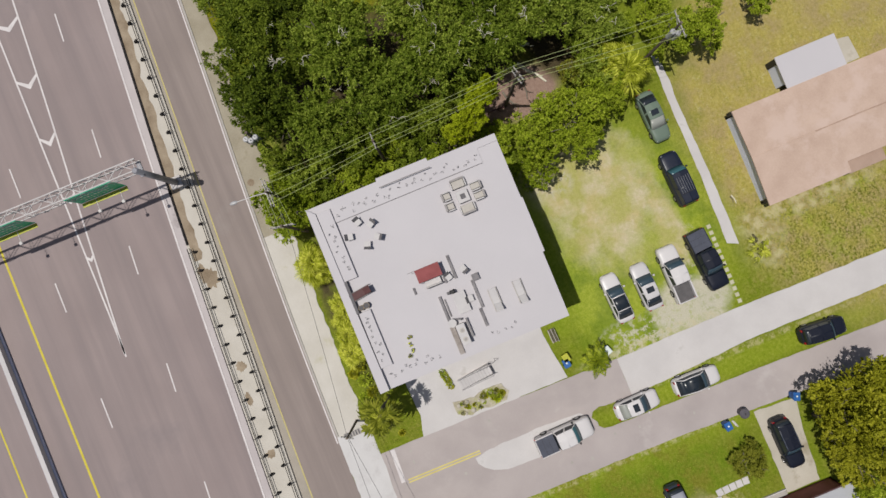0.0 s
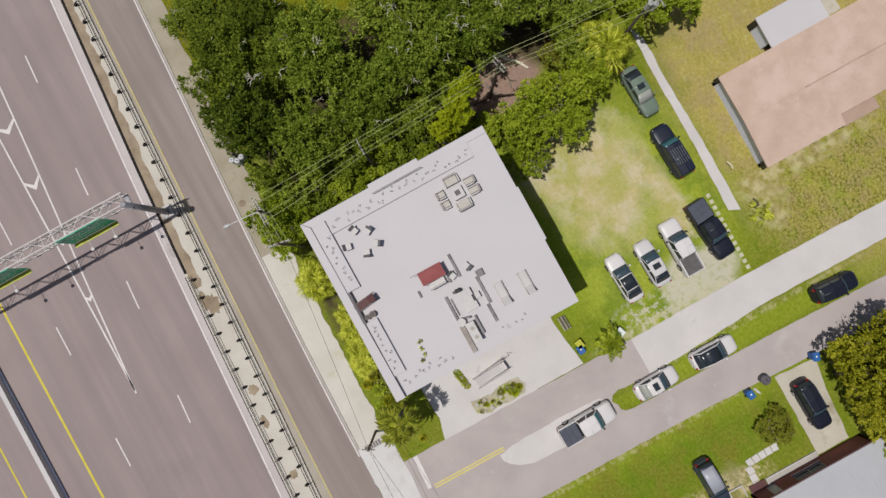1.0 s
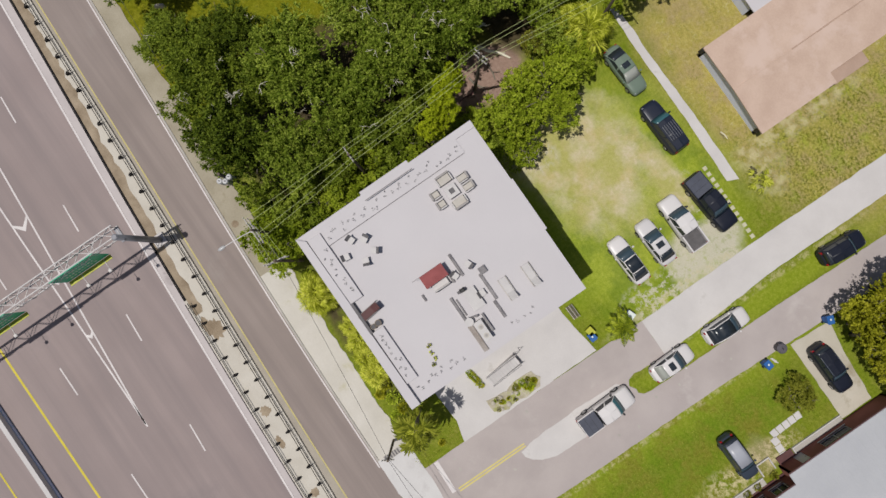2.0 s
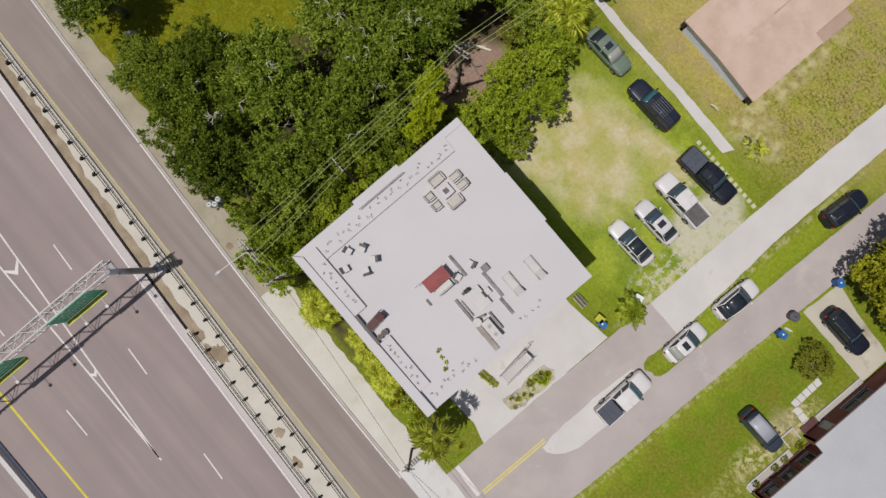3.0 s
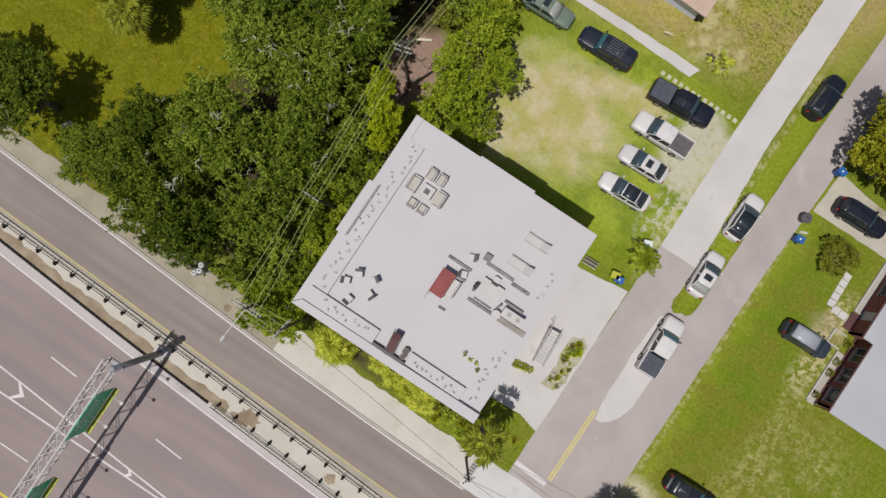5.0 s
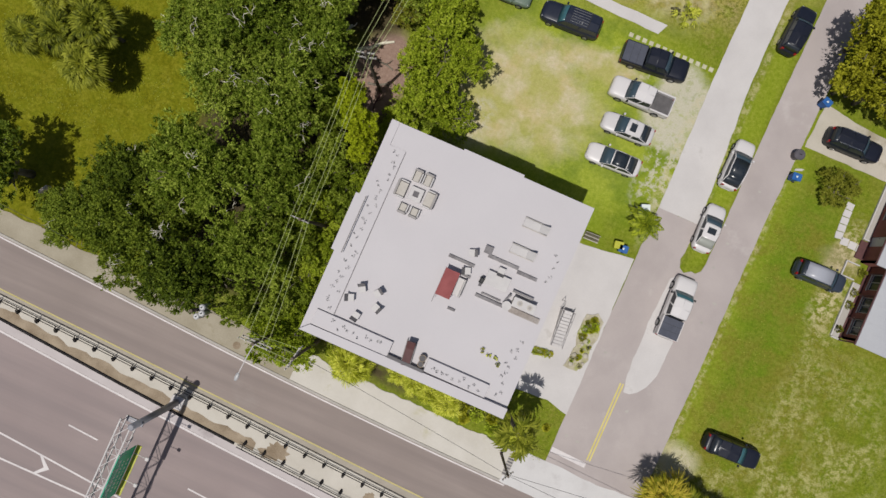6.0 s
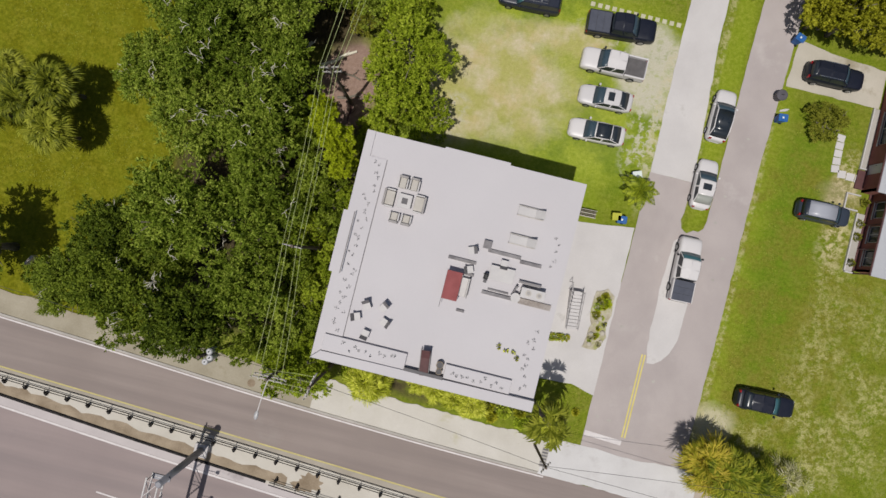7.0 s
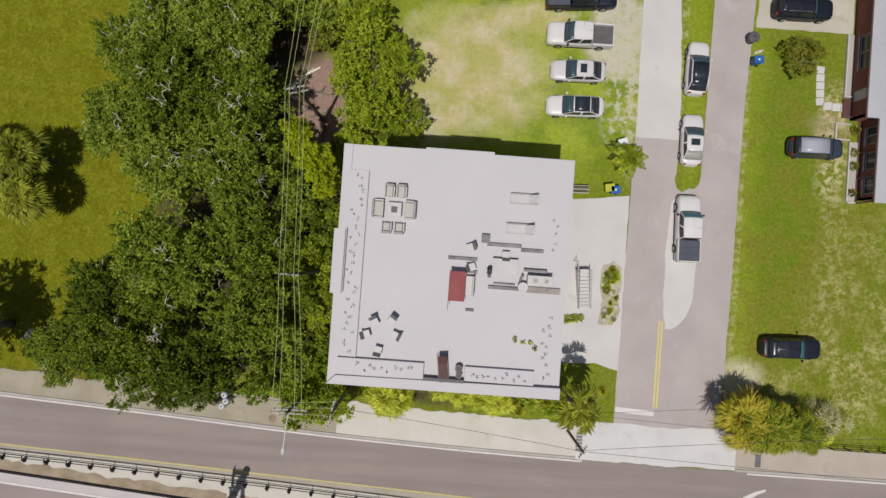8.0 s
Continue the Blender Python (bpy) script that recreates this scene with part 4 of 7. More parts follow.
def roof_planting():
    rnd = random.Random(5)
    spots = [(-8.45 + rnd.uniform(-0.3, 0.3), 5.6 - 0.4 * k) for k in range(31)] + [(-7.6 + 0.42 * k, -7.3 + rnd.uniform(-0.25, 0.25)) for k in range(10)] + [(0.0 + 0.4 * k, -7.25 + rnd.uniform(-0.25, 0.25)) for k in range(10)] + [(4.9 + rnd.uniform(-0.25, 0.25), -7.2 + 0.4 * k) for k in range(11)] + [(5.0 + rnd.uniform(-0.2, 0.2), 1.4 + 0.5 * k) for k in range(5)]
    for i, (x, y) in enumerate(spots):
        on_ledge = not x > 4.5
        z = 12.68 if x < -7.81 and on_ledge else 12.860 if on_ledge else 12.600
        tuft("potted_plant", x + rnd.uniform(-0.12, 0.12), y + rnd.uniform(-0.15, 0.15), z, rnd.uniform(0.04, 0.12), rnd.uniform(0.04, 0.1), M["succulent"], i, "small grey-green succulent on the white roof ledge", "plant", "roof ledge plants", 6, leaf=0.11, base=TERRACE)


M["succulent"] = leaf_mat("grey_succulent", (0.16, 0.16, 0.17), (0.30, 0.295, 0.30), (0.42, 0.41, 0.41), 0.05)
roof_planting()
for i, (x, y) in enumerate(((2.75, -4.75), (3.3, -4.9), (3.8, -4.95), (4.1, -5.25))):
    tuft("potted_plant", x, y, 12.600, 0.12, 0.06, M["palm_gold" if i in (1, 2) else "leaf_olive"], 60 + i, "yellow-green plant in a low grey pot", "plant", "pots on the terrace", 18, M["strip_grey"], leaf=0.13, base=TERRACE)

ROOF = 12.603


M["frame_pale"] = surface("faded_resin_frame", (0.26, 0.24, 0.235), (0.34, 0.32, 0.31), 2, 25, 0.6, bump=0.05)


def armchair(m, wide, deep, label):
    c = thing("armchair", m, label, "armchair", "terrace seating")
    part("seat", cube(-deep / 2, deep / 2, -wide / 2 + 0.09, wide / 2 - 0.09, 0.12, 0.36, 0.03), M["cushion"], c)
    part("backrest", cube(-deep / 2 - 0.02, -deep / 2 + 0.14, -wide / 2, wide / 2, 0.1, 0.52, 0.03), M["frame_pale"], c)
    for s in (-1, 1):
        part("armrest", cube(-deep / 2 + 0.14, deep / 2, s * wide / 2 - 0.05, s * wide / 2 + 0.05, 0.08, 0.43, 0.02), M["white_furniture"], c)
    for sx in (-1, 1):
        for sy in (-1, 1):
            part("leg", cube(sx * (deep / 2 - 0.08) - 0.03, sx * (deep / 2 - 0.08) + 0.03, sy * (wide / 2 - 0.08) - 0.03, sy * (wide / 2 - 0.08) + 0.03, 0, 0.12), M["frame_dark"], c)
    return c


for x, y, a, w, d in ((-6.3, 4.6, -90, 0.62, 0.85), (-5.5, 4.62, -90, 0.62, 0.85), (-7.0, 3.35, 0, 1.15, 0.75), (-4.85, 3.38, 180, 1.15, 0.75), (-6.35, 2.1, 90, 0.62, 0.7), (-5.5, 2.1, 90, 0.62, 0.7)):
    armchair(TERRACE @ pose(x, y, ROOF, 0, 0, a), w, d, "cream-cushioned white armchair with a dark back")
t = thing("fire_table", TERRACE @ pose(-5.9, 3.35, ROOF), "low square white fire table with a grey burner", "table")
part("tabletop", cube(-0.48, 0.48, -0.48, 0.48, 0.3, 0.4, 0.02), M["white_furniture"], t)
part("base", cube(-0.36, 0.36, -0.36, 0.36, 0, 0.3, 0.02), M["frame_pale"], t)
part("burner", cube(-0.2, 0.2, -0.2, 0.2, 0.4, 0.44, 0.01), M["grey"], t)


def lounger(m, material, rail_mat, label):
    l = thing("sun_lounger", m, label, "sun lounger", "terrace loungers")
    part("mattress", cube(-0.95, 0.3, -0.3, 0.3, 0.3, 0.38, 0.03), material, l)
    tilt = pose(0.3, 0, 0.32, 0, -38, 0)
    part("backrest", cube(0, 0.75, -0.3, 0.3, 0, 0.08, 0.03, tilt), material, l)
    for s in (-1, 1):
        part("side_rail", cube(-0.97, 0.9, s * 0.33 - 0.025, s * 0.33 + 0.025, 0.24, 0.31), rail_mat, l)
        for x in (-0.85, 0.75):
            part("leg", cube(x - 0.03, x + 0.03, s * 0.33 - 0.02, s * 0.33 + 0.02, 0, 0.24), rail_mat, l)
    return l


lounger(TERRACE @ pose(2.75, 4.68, ROOF), M["white_furniture"], M["cushion"], "white sun lounger with a cream frame")
lounger(TERRACE @ pose(2.62, 2.66, ROOF), M["white_furniture"], M["cushion"], "white sun lounger with a cream frame")
lounger(TERRACE @ pose(-1.9, -6.95, ROOF, 0, 0, 97), M["brown_red"], M["frame_dark"], "red-brown wooden sun lounger at the terrace edge")
for x, y, r in ((-0.85, -6.9, 0.26), (-0.82, -7.35, 0.22)):
    p = thing("planter_pot", TERRACE @ pose(x, y, ROOF), "round brown clay pot beside the lounger", "pot", "clay pots")
    part("body", rod((0, 0, 0), (0, 0, 0.42), r * 0.75, r, 16), M["gravel"], p)
    part("soil", rod((0, 0, 0.42), (0, 0, 0.43), r * 0.85, r * 0.85, 16), M["seat"], p)


def folding_chair(m, label):
    c = thing("folding_chair", m, label, "chair", "chairs in a ring")
    part("seat", cube(-0.22, 0.24, -0.25, 0.25, 0.38, 0.42, 0.01), M["white_furniture"], c)
    part("backrest", cube(-0.32, 0.0, -0.26, 0.26, 0, 0.04, 0.01, pose(-0.2, 0, 0.42, 0, 50, 0)), M["grey"], c, "dark grey fabric back")
    for sx in (-0.18, 0.2):
        for s in (-1, 1):
            part("leg", rod((sx, s * 0.23, 0), (sx * 0.6, s * 0.23, 0.38), 0.018, n=6), M["frame_dark"], c)
    return c


for x, y, a in ((-6.65, -4.2, -60), (-5.55, -4.05, -125), (-5.25, -5.0, 160), (-7.15, -5.05, 20), (-6.3, -6.05, 80)):
    folding_chair(TERRACE @ pose(x, y, ROOF, 0, 0, a), "white folding chair with a grey fabric back")

# red canopy, low walls and the outdoor kitchen in the middle of the terrace
c = thing("canopy", TERRACE, "faded red canvas canopy on thin white posts", "canopy")
bm = bmesh.new()
bmesh.ops.create_grid(bm, x_segments=6, y_segments=8, size=0.5, matrix=Matrix.Translation((-1.38, -1.42, 13.6)) @ Matrix.Diagonal((1.05, 1.95, 1, 1)))
for v in bm.verts:
    v.co.z += 0.05 * math.sin(v.co.x * 5) * math.cos(v.co.y * 3)
ext = bmesh.ops.extrude_face_region(bm, geom=bm.faces[:])
for v in [g for g in ext["geom"] if isinstance(g, bmesh.types.BMVert)]:
    v.co.z -= 0.02
part("canvas", bm, M["red_cloth"], c)
for x in (-1.86, -0.84):
    for y in (-2.35, -0.6):
        part("post", rod((x, y, ROOF), (x, y, 13.57), 0.03, n=8), M["white_furniture"], c)
part("ridge_bar", rod((-1.9, -3.0, 13.56), (-1.9, -0.4, 13.56), 0.02, n=6), M["frame_dark"], c)


M["wicker"] = surface("brown_wicker", (0.23, 0.195, 0.175), (0.38, 0.345, 0.32), 1.2, 9, 0.9, bump=0.3)


def low_wall(x0, x1, y0, y1, h, label="low rendered wall with a mid-grey coping"):
    w = thing("low_wall", TERRACE, label, "wall", "terrace low walls")
    h = h * 0.4
    part("wall", cube(x0, x1, y0, y1, ROOF, ROOF + h - 0.05), M["stucco_white"], w)
    # mid-grey coping, shifted towards the north side of the wall
    part("coping", cube(x0 - 0.03, x1 + 0.03, y0 + 0.02, y1 + 0.1, ROOF + h - 0.05, ROOF + h, 0.01), M["strip_grey"], w)
    return w


low_wall(-2.05, -0.15, 0.28, 0.42, 0.4)
low_wall(0.5, 2.75, 1.36, 1.52, 0.42)
low_wall(2.8, 4.25, 1.12, 1.28, 0.4)
low_wall(0.75, 2.8, -1.5, -1.36, 0.5)
low_wall(1.1, 2.5, -1.16, -1.12, 0.3)
low_wall(-0.75, -0.1, -0.55, -0.45, 0.5)
low_wall(-0.66, -0.16, -3.1, -3.02, 0.4)
low_wall(3.05, 4.55, -0.16, -0.08, 0.9, "pale rendered back wall of the outdoor kitchen")
t = thing("outdoor_kitchen", TERRACE @ pose(4.1, -0.7, ROOF), "white outdoor kitchen counter with two round burners", "counter")
part("cabinet", cube(-0.82, 0.75, -0.3, 0.3, 0, 0.8, 0.02), M["cushion"], t)
part("worktop", cube(-0.87, 0.8, -0.34, 0.34, 0.8, 0.85, 0.015), M["white_furniture"], t)
for x in (-0.36, 0.38):
    r = part("burner", rod((x, 0, 0.85), (x, 0, 0.87), 0.2, 0.2, 18), M["cushion"], t)
    part("grate", rod((x, 0, 0.87), (x, 0, 0.885), 0.11, 0.11, 14), M["frame_pale"], r)
t = thing("side_table", TERRACE @ pose(3.0, -1.2, ROOF), "small round white side table beside the kitchen", "table")
part("tabletop", rod((0, 0, 0.5), (0, 0, 0.54), 0.33, 0.33, 20), M["white_furniture"], t)
part("stem", rod((0, 0, 0), (0, 0, 0.5), 0.04, 0.04, 8), M["white_furniture"], t)
b = thing("wicker_bench", TERRACE @ pose(4.45, -1.35, ROOF), "low weathered brown wicker bench against the kitchen", "bench")
for k in range(12):
    part("slat", cube(-1.15 + 0.19 * k, -0.963 + 0.19 * k, -0.2, 0.2, 0.1, 0.15 + 0.006 * (k % 3), 0.004), M["wicker"], b)
part("base", cube(-1.1, 1.1, -0.16, 0.16, 0, 0.1), M["wicker"], b)
u = thing("folded_parasol", TERRACE @ pose(2.78, -0.95, ROOF), "folded grey garden parasol leaning by the kitchen", "parasol")
part("canopy", rod((0, 0, 0.2), (0.2, 0.55, 0.45), 0.04, 0.09, 10), M["strip_grey"], u)
part("pole", rod((-0.06, -0.15, 0.0), (0.0, 0.0, 0.22), 0.03, 0.03, 8), M["white_furniture"], u)
b = thing("garden_bench", TERRACE @ pose(-0.55, -1.36, ROOF), "white cushioned bench with a thin dark frame", "bench")
part("seat", cube(-0.28, 0.2, -0.65, 0.65, 0.3, 0.42, 0.03), M["white_furniture"], b)
part("backrest", cube(0.2, 0.28, -0.66, 0.66, 0.3, 0.75, 0.02), M["white_furniture"], b)
part("frame", cube(0.285, 0.315, -0.68, 0.68, 0.1, 0.78), M["frame_dark"], b)
for y in (-0.6, 0.55):
    part("leg", cube(-0.25, 0.25, y, y + 0.05, 0, 0.3), M["frame_dark"], b)
b = thing("grill", TERRACE @ pose(0.72, -0.28, ROOF) @ Matrix.Scale(0.72, 4), "dark covered barbecue grill on wheels", "grill")
part("cabinet", cube(-0.18, 0.18, -0.25, 0.25, 0.15, 0.75, 0.02), M["frame_dark"], b)
part("lid", cube(-0.2, 0.2, -0.28, 0.28, 0.75, 1.0, 0.08), M["black"], b)
part("side_shelf", cube(-0.16, 0.16, -0.6, -0.28, 0.72, 0.76), M["grey"], b)
for y in (-0.2, 0.2):
    part("wheel", rod((-0.2, y, 0.08), (0.2, y, 0.08), 0.08, n=12), M["tyre"], b)
b = thing("chimney", TERRACE @ pose(0.33, 1.85, ROOF), "square grey-capped vent chimney on the roof", "chimney")
part("shaft", cube(-0.2, 0.2, -0.2, 0.2, 0, 0.3), M["stucco_white"], b)
part("cap", cube(-0.28, 0.28, -0.28, 0.28, 0.3, 0.36, 0.01), M["strip_grey"], b)
for x, y, a in ((-0.65, 1.2, 200), (1.75, 0.85, 90), (-0.45, -0.1, 20)):
    folding_chair(TERRACE @ pose(x, y, ROOF, 0, 0, a), "white bistro chair beside the low walls")
t = thing("glass_table", TERRACE @ pose(1.75, 0.1, ROOF), "low white rectangular table with four legs", "table")
part("tabletop", cube(-0.85, 0.85, -0.5, 0.5, 0.4, 0.45, 0.015), M["white_furniture"], t)
for sx in (-1, 1):
    for sy in (-1, 1):
        part("leg", cube(sx * 0.78 - 0.03, sx * 0.78 + 0.03, sy * 0.43 - 0.03, sy * 0.43 + 0.03, 0, 0.4), M["white_furniture"], t)

# outside stair, planting bed and bench beside the house
s = thing("outside_stair", pose(10.25, -2.85, 0.035, 0, 0, 7) @ Matrix.Diagonal((0.98, 1.08, 0.55, 1)), "white outside stair with thin grey railings", "stair")
for k in range(11):
    part("tread", cube(-0.5 + 0.012 * k, 0.5 - 0.012 * k, 0.29 * k, 0.29 * k + 0.25, 0.18 * (k + 1) - 0.06, 0.18 * (k + 1), 0.01), M["stucco_white"], s)
    part("riser", cube(-0.48 + 0.012 * k, 0.48 - 0.012 * k, 0.29 * k + 0.02, 0.29 * k + 0.05, 0.18 * k, 0.18 * (k + 1) - 0.062), M["stucco_white"], s)
for x in (-0.56, 0.5):
    bm = bmesh.new()
    vs = [bm.verts.new(v) for v in ((x, 0, 0), (x + 0.06, 0, 0), (x + 0.06, 3.2, 0), (x, 3.2, 0), (x, 0, 0.2), (x + 0.06, 0, 0.2), (x + 0.06, 3.2, 2.0), (x, 3.2, 2.0))]
    for f in ((3, 2, 1, 0), (4, 5, 6, 7), (0, 1, 5, 4), (1, 2, 6, 5), (2, 3, 7, 6), (3, 0, 4, 7)):
        bm.faces.new([vs[i] for i in f])
    part("stringer", bm, M["stucco_white"], s)
    part("handrail", rod((x, 0, 1.05), (x, 3.2, 2.95), 0.022, n=8), M["strip_grey"], s)
    for k in range(5):
        part("baluster", rod((x + 0.03, 0.1 + 0.75 * k, 0.1 + 0.45 * k), (x + 0.03, 0.1 + 0.75 * k, 1.05 + 0.45 * k), 0.018, n=6), M["grey"], s)
part("handrail", rod((-0.6, 3.3, 2.95), (-0.65, 3.9, 2.95), 0.02, n=8), M["strip_grey"], s)
for x, y in ((-0.6, 3.3), (-0.65, 3.9)):
    part("baluster", rod((x, y, 0.0), (x, y, 2.95), 0.02, n=6), M["strip_grey"], s)

M["bed_soil"] = surface("dry_leafy_soil", (0.30, 0.265, 0.18), (0.52, 0.48, 0.38), 1.1, 7, 0.95, bump=0.4, stain=(0.30, 0.31, 0.10), stain_scale=0.8, stain_at=0.5)
bed = thing("planting_bed", pose(12.5, -1.4, 0.035), "dry planting bed with rocks, weeds and pale soil", "planting bed")
part("soil", slab(worn([(-0.95, -2.75), (0.35, -2.7), (0.95, -1.4), (0.7, -0.4), (0.95, 0.6), (0.85, 2.3), (0.1, 2.85), (-0.85, 2.4), (-0.95, 0.7), (-0.6, -0.6)], 0.16, 0.35, 31), 0, 0.09), M["bed_soil"], bed)
rnd = random.Random(9)
for i in range(22):
    y = rnd.uniform(-0.1, 2.4) if i < 14 else rnd.uniform(-2.4, -0.7)
    r = rnd.uniform(0.3, 0.55) if i < 6 else rnd.uniform(0.12, 0.3)
    tuft("shrub", 12.5 + rnd.uniform(-0.55, 0.5), -1.4 + y, 0.12, r, r * 0.8, M[("leaf_bright", "leaf_olive", "leaf_yellow", "palm_dead")[i % 4]], 200 + i, "withered straw-coloured weed in the planting bed" if i % 4 == 3 else "green shrub in the dry planting bed", "shrub", "bed shrubs", int(60 + 260 * r), leaf=0.13)
tuft("shrub", 12.75, 0.05, 0.12, 0.46, 0.5, M["leaf_vine"], 260, "round bright green shrub in the planting bed", "shrub", "bed shrubs", 320, leaf=0.1)
tuft("potted_plant", 12.95, -1.75, 0.12, 0.2, 0.12, M["leaf_olive"], 261, "plant in a dark pot in the planting bed", "plant", "bed pots", 20, M["black"])
for i in range(7):
    bm = bmesh.new()
    bmesh.ops.create_icosphere(bm, subdivisions=2, radius=rnd.uniform(0.14, 0.28))
    for v in bm.verts:
        v.co *= 1 + 0.25 * noise.noise(v.co * 4 + Vector((i, 0, 0)))
        v.co.z *= 0.6
    o = solid("rock", bm, M["concrete_warm"], "pale rounded rock in the dry bed", "rock", "", "bed rocks", True)
    o.location = (12.5 + rnd.uniform(-0.6, 0.6), -3.7 + 0.4 * i, 0.16)
for i in range(6):
    tuft("shrub", 8.45 + 0.3 * i, -3.95 + 0.05 * i, 0.04, 0.32, 0.45, M["leaf_yellow"] if i % 2 else M["leaf_mid"], 230 + i, "small shrub at the foot of the outside stair", "shrub", "stair shrubs", 60)
b = thing("bench", pose(9.2, 7.45, 0, 0, 0, 2), "weathered grey wooden bench on the grass", "bench")
for k in range(4):
    part("slat", cube(-0.7, 0.7, -0.29 + 0.16 * k, -0.21 + 0.16 * k, 0.42, 0.45), M["bark" if k % 2 else "concrete_warm"], b)
for k in range(2):
    part("back_slat", cube(-0.7, 0.7, 0.33, 0.36, 0.5 + 0.16 * k, 0.6 + 0.16 * k), M["concrete_warm"], b)
for x in (-0.6, 0.55):
    part("leg", cube(x, x + 0.06, -0.25, 0.3, 0, 0.42), M["bark"], b)


M["paver"] = surface("pale_paver", (0.42, 0.40, 0.27), (0.54, 0.52, 0.38), 1, 15, 0.9, bump=0.2)

# ---- tan house ----
h = thing("tan_house", pose(0.1, -0.3, 0), "single-storey house with a tan shingle roof and blue-grey walls", "house")
hw = [((-4.25, 32.0), (4.95, 32.0)), ((4.95, 32.0), (4.95, 39.9)), ((4.95, 39.9), (3.7, 39.9)), ((3.7, 39.9), (3.7, 58)), ((3.7, 58), (-4.25, 58)), ((-4.25, 58), (-4.25, 32.0))]
for i, (a, b) in enumerate(hw):
    length = (Vector(a) - Vector(b)).length
    ops = [(length * (k + 0.5) / 4 - 0.6, 1.2, 0.5, 0.9) for k in range(4)] if length > 10 and abs(a[0] - b[0]) < 0.1 else []
    bm = bmesh.new()
    m = wall_run(bm, a, b, 0, 1.78, 0.2, ops)
    w = part("wall", bm, M["wall_blue"], h)
    for o in ops:
        window_in(w, m, *o)
RX, RZ, EZ, PITCH = 0.3, 2.05, 1.8, 0.25 / 4.9


def tan_roof():
    """West slope full length, east slope stepping back past the porch; one shell."""
    bm = bmesh.new()
    z = lambda x: RZ - PITCH * abs(x - RX)
    outline = [(-4.5, 31.72), (RX, 31.66), (5.25, 31.6), (5.25, 40.1), (4.15, 40.1), (4.15, 58.6), (RX, 58.6), (-4.5, 58.6)]
    hi = [bm.verts.new((x, y, z(x) + 0.14)) for x, y in outline]
    lo = [bm.verts.new((x, y, z(x))) for x, y in outline]
    ridge_hi, ridge_lo = bm.verts.new((RX, 40.1, RZ + 0.14)), bm.verts.new((RX, 40.1, RZ))
    for ring, r in ((hi, ridge_hi), (lo, ridge_lo)):
        for f in ((ring[0], ring[1], r, ring[6], ring[7]), (ring[1], ring[2], ring[3], ring[4], r), (r, ring[4], ring[5], ring[6])):
            bm.faces.new(f)
    for i in range(8):
        j = (i + 1) % 8
        bm.faces.new((lo[i], lo[j], hi[j], hi[i]))
    bmesh.ops.recalc_face_normals(bm, faces=bm.faces)
    return bm


M["roof_ridge"] = surface("weathered_ridge_shingle", (0.35, 0.245, 0.19), (0.42, 0.30, 0.235), 0.6, 8, 0.92, bump=0.3)
roof = part("roof", tan_roof(), M["roof_tan"], h)
for k in range(38):
    part("ridge_tile", cube(RX - 0.07 + 0.02 * math.sin(7 * k), RX + 0.06 + 0.02 * math.sin(5 * k), 31.95 + 0.7 * k, 32.6 + 0.7 * k, RZ + 0.12, RZ + 0.17, 0.01), M["roof_ridge" if k > 8 else "roof_tan"], roof)
for y in (32.0, 57.8):
    gb = bmesh.new()
    vs = [gb.verts.new((x, y + d, zz)) for d in (0, 0.2) for x, zz in ((-4.25, 1.78), (3.7 if y > 40 else 4.95, 1.78), (RX, RZ - 0.02))]
    for f in ((0, 1, 2), (5, 4, 3), (0, 3, 4, 1), (1, 4, 5, 2), (2, 5, 3, 0)):
        gb.faces.new([vs[q] for q in f])
    part("gable_wall", gb, M["wall_blue"], h)
for x in (-4.55, 4.6):
    part("corner_box", cube(x, x + 0.4, 31.68, 31.99, 0.9, 1.75, 0.02), M["black"], h, "black utility box at the wall corner")
part("porch_slab", cube(3.95, 5.5, 40.4, 43.9, 0, 0.15), M["concrete_warm"], h)
part("porch_roof", cube(4.2, 5.4, 40.12, 44.0, 1.5, 1.62, 0.02), M["roof_ridge"], h)
for y in (40.75, 43.7):
    part("porch_post", cube(5.25, 5.37, y, y + 0.12, 0.0, 1.5), M["wood_pole"], h)
s = thing("shed", pose(-6.2, 40.4, 0), "white flat-roofed lean-to shed beside the tan house", "shed")
part("roof", cube(-1.45, 1.95, -3.1, 3.15, 1.75, 1.87, 0.02), M["roof_white"], s)
for x0, x1, y0, y1, mt in ((-1.35, -1.25, -2.9, 2.9, "stucco_white"), (-1.25, 1.3, -2.9, -2.8, "wall_blue"), (-1.25, 1.3, 2.8, 2.9, "stucco_white")):
    part("wall", cube(x0, x1, y0, y1, 0, 1.75), M[mt], s)
part("door", cube(-1.35, -0.75, -3.0, -2.903, 0.02, 1.6), M["black"], s)

solid("patio", slab(worn([(-7.4, 43.7), (-4.6, 43.7), (-4.6, 46.4), (-7.0, 46.2)], 0.1, 0.5, 8), -0.1, 0.05), M["concrete_warm"], "pale concrete patio behind the shed", "patio", "structure")

# ---- house with the pale metal roof ----
h = thing("brick_house", pose(0, 0, 0), "single-storey red-brown brick house with a pale metal roof", "house")
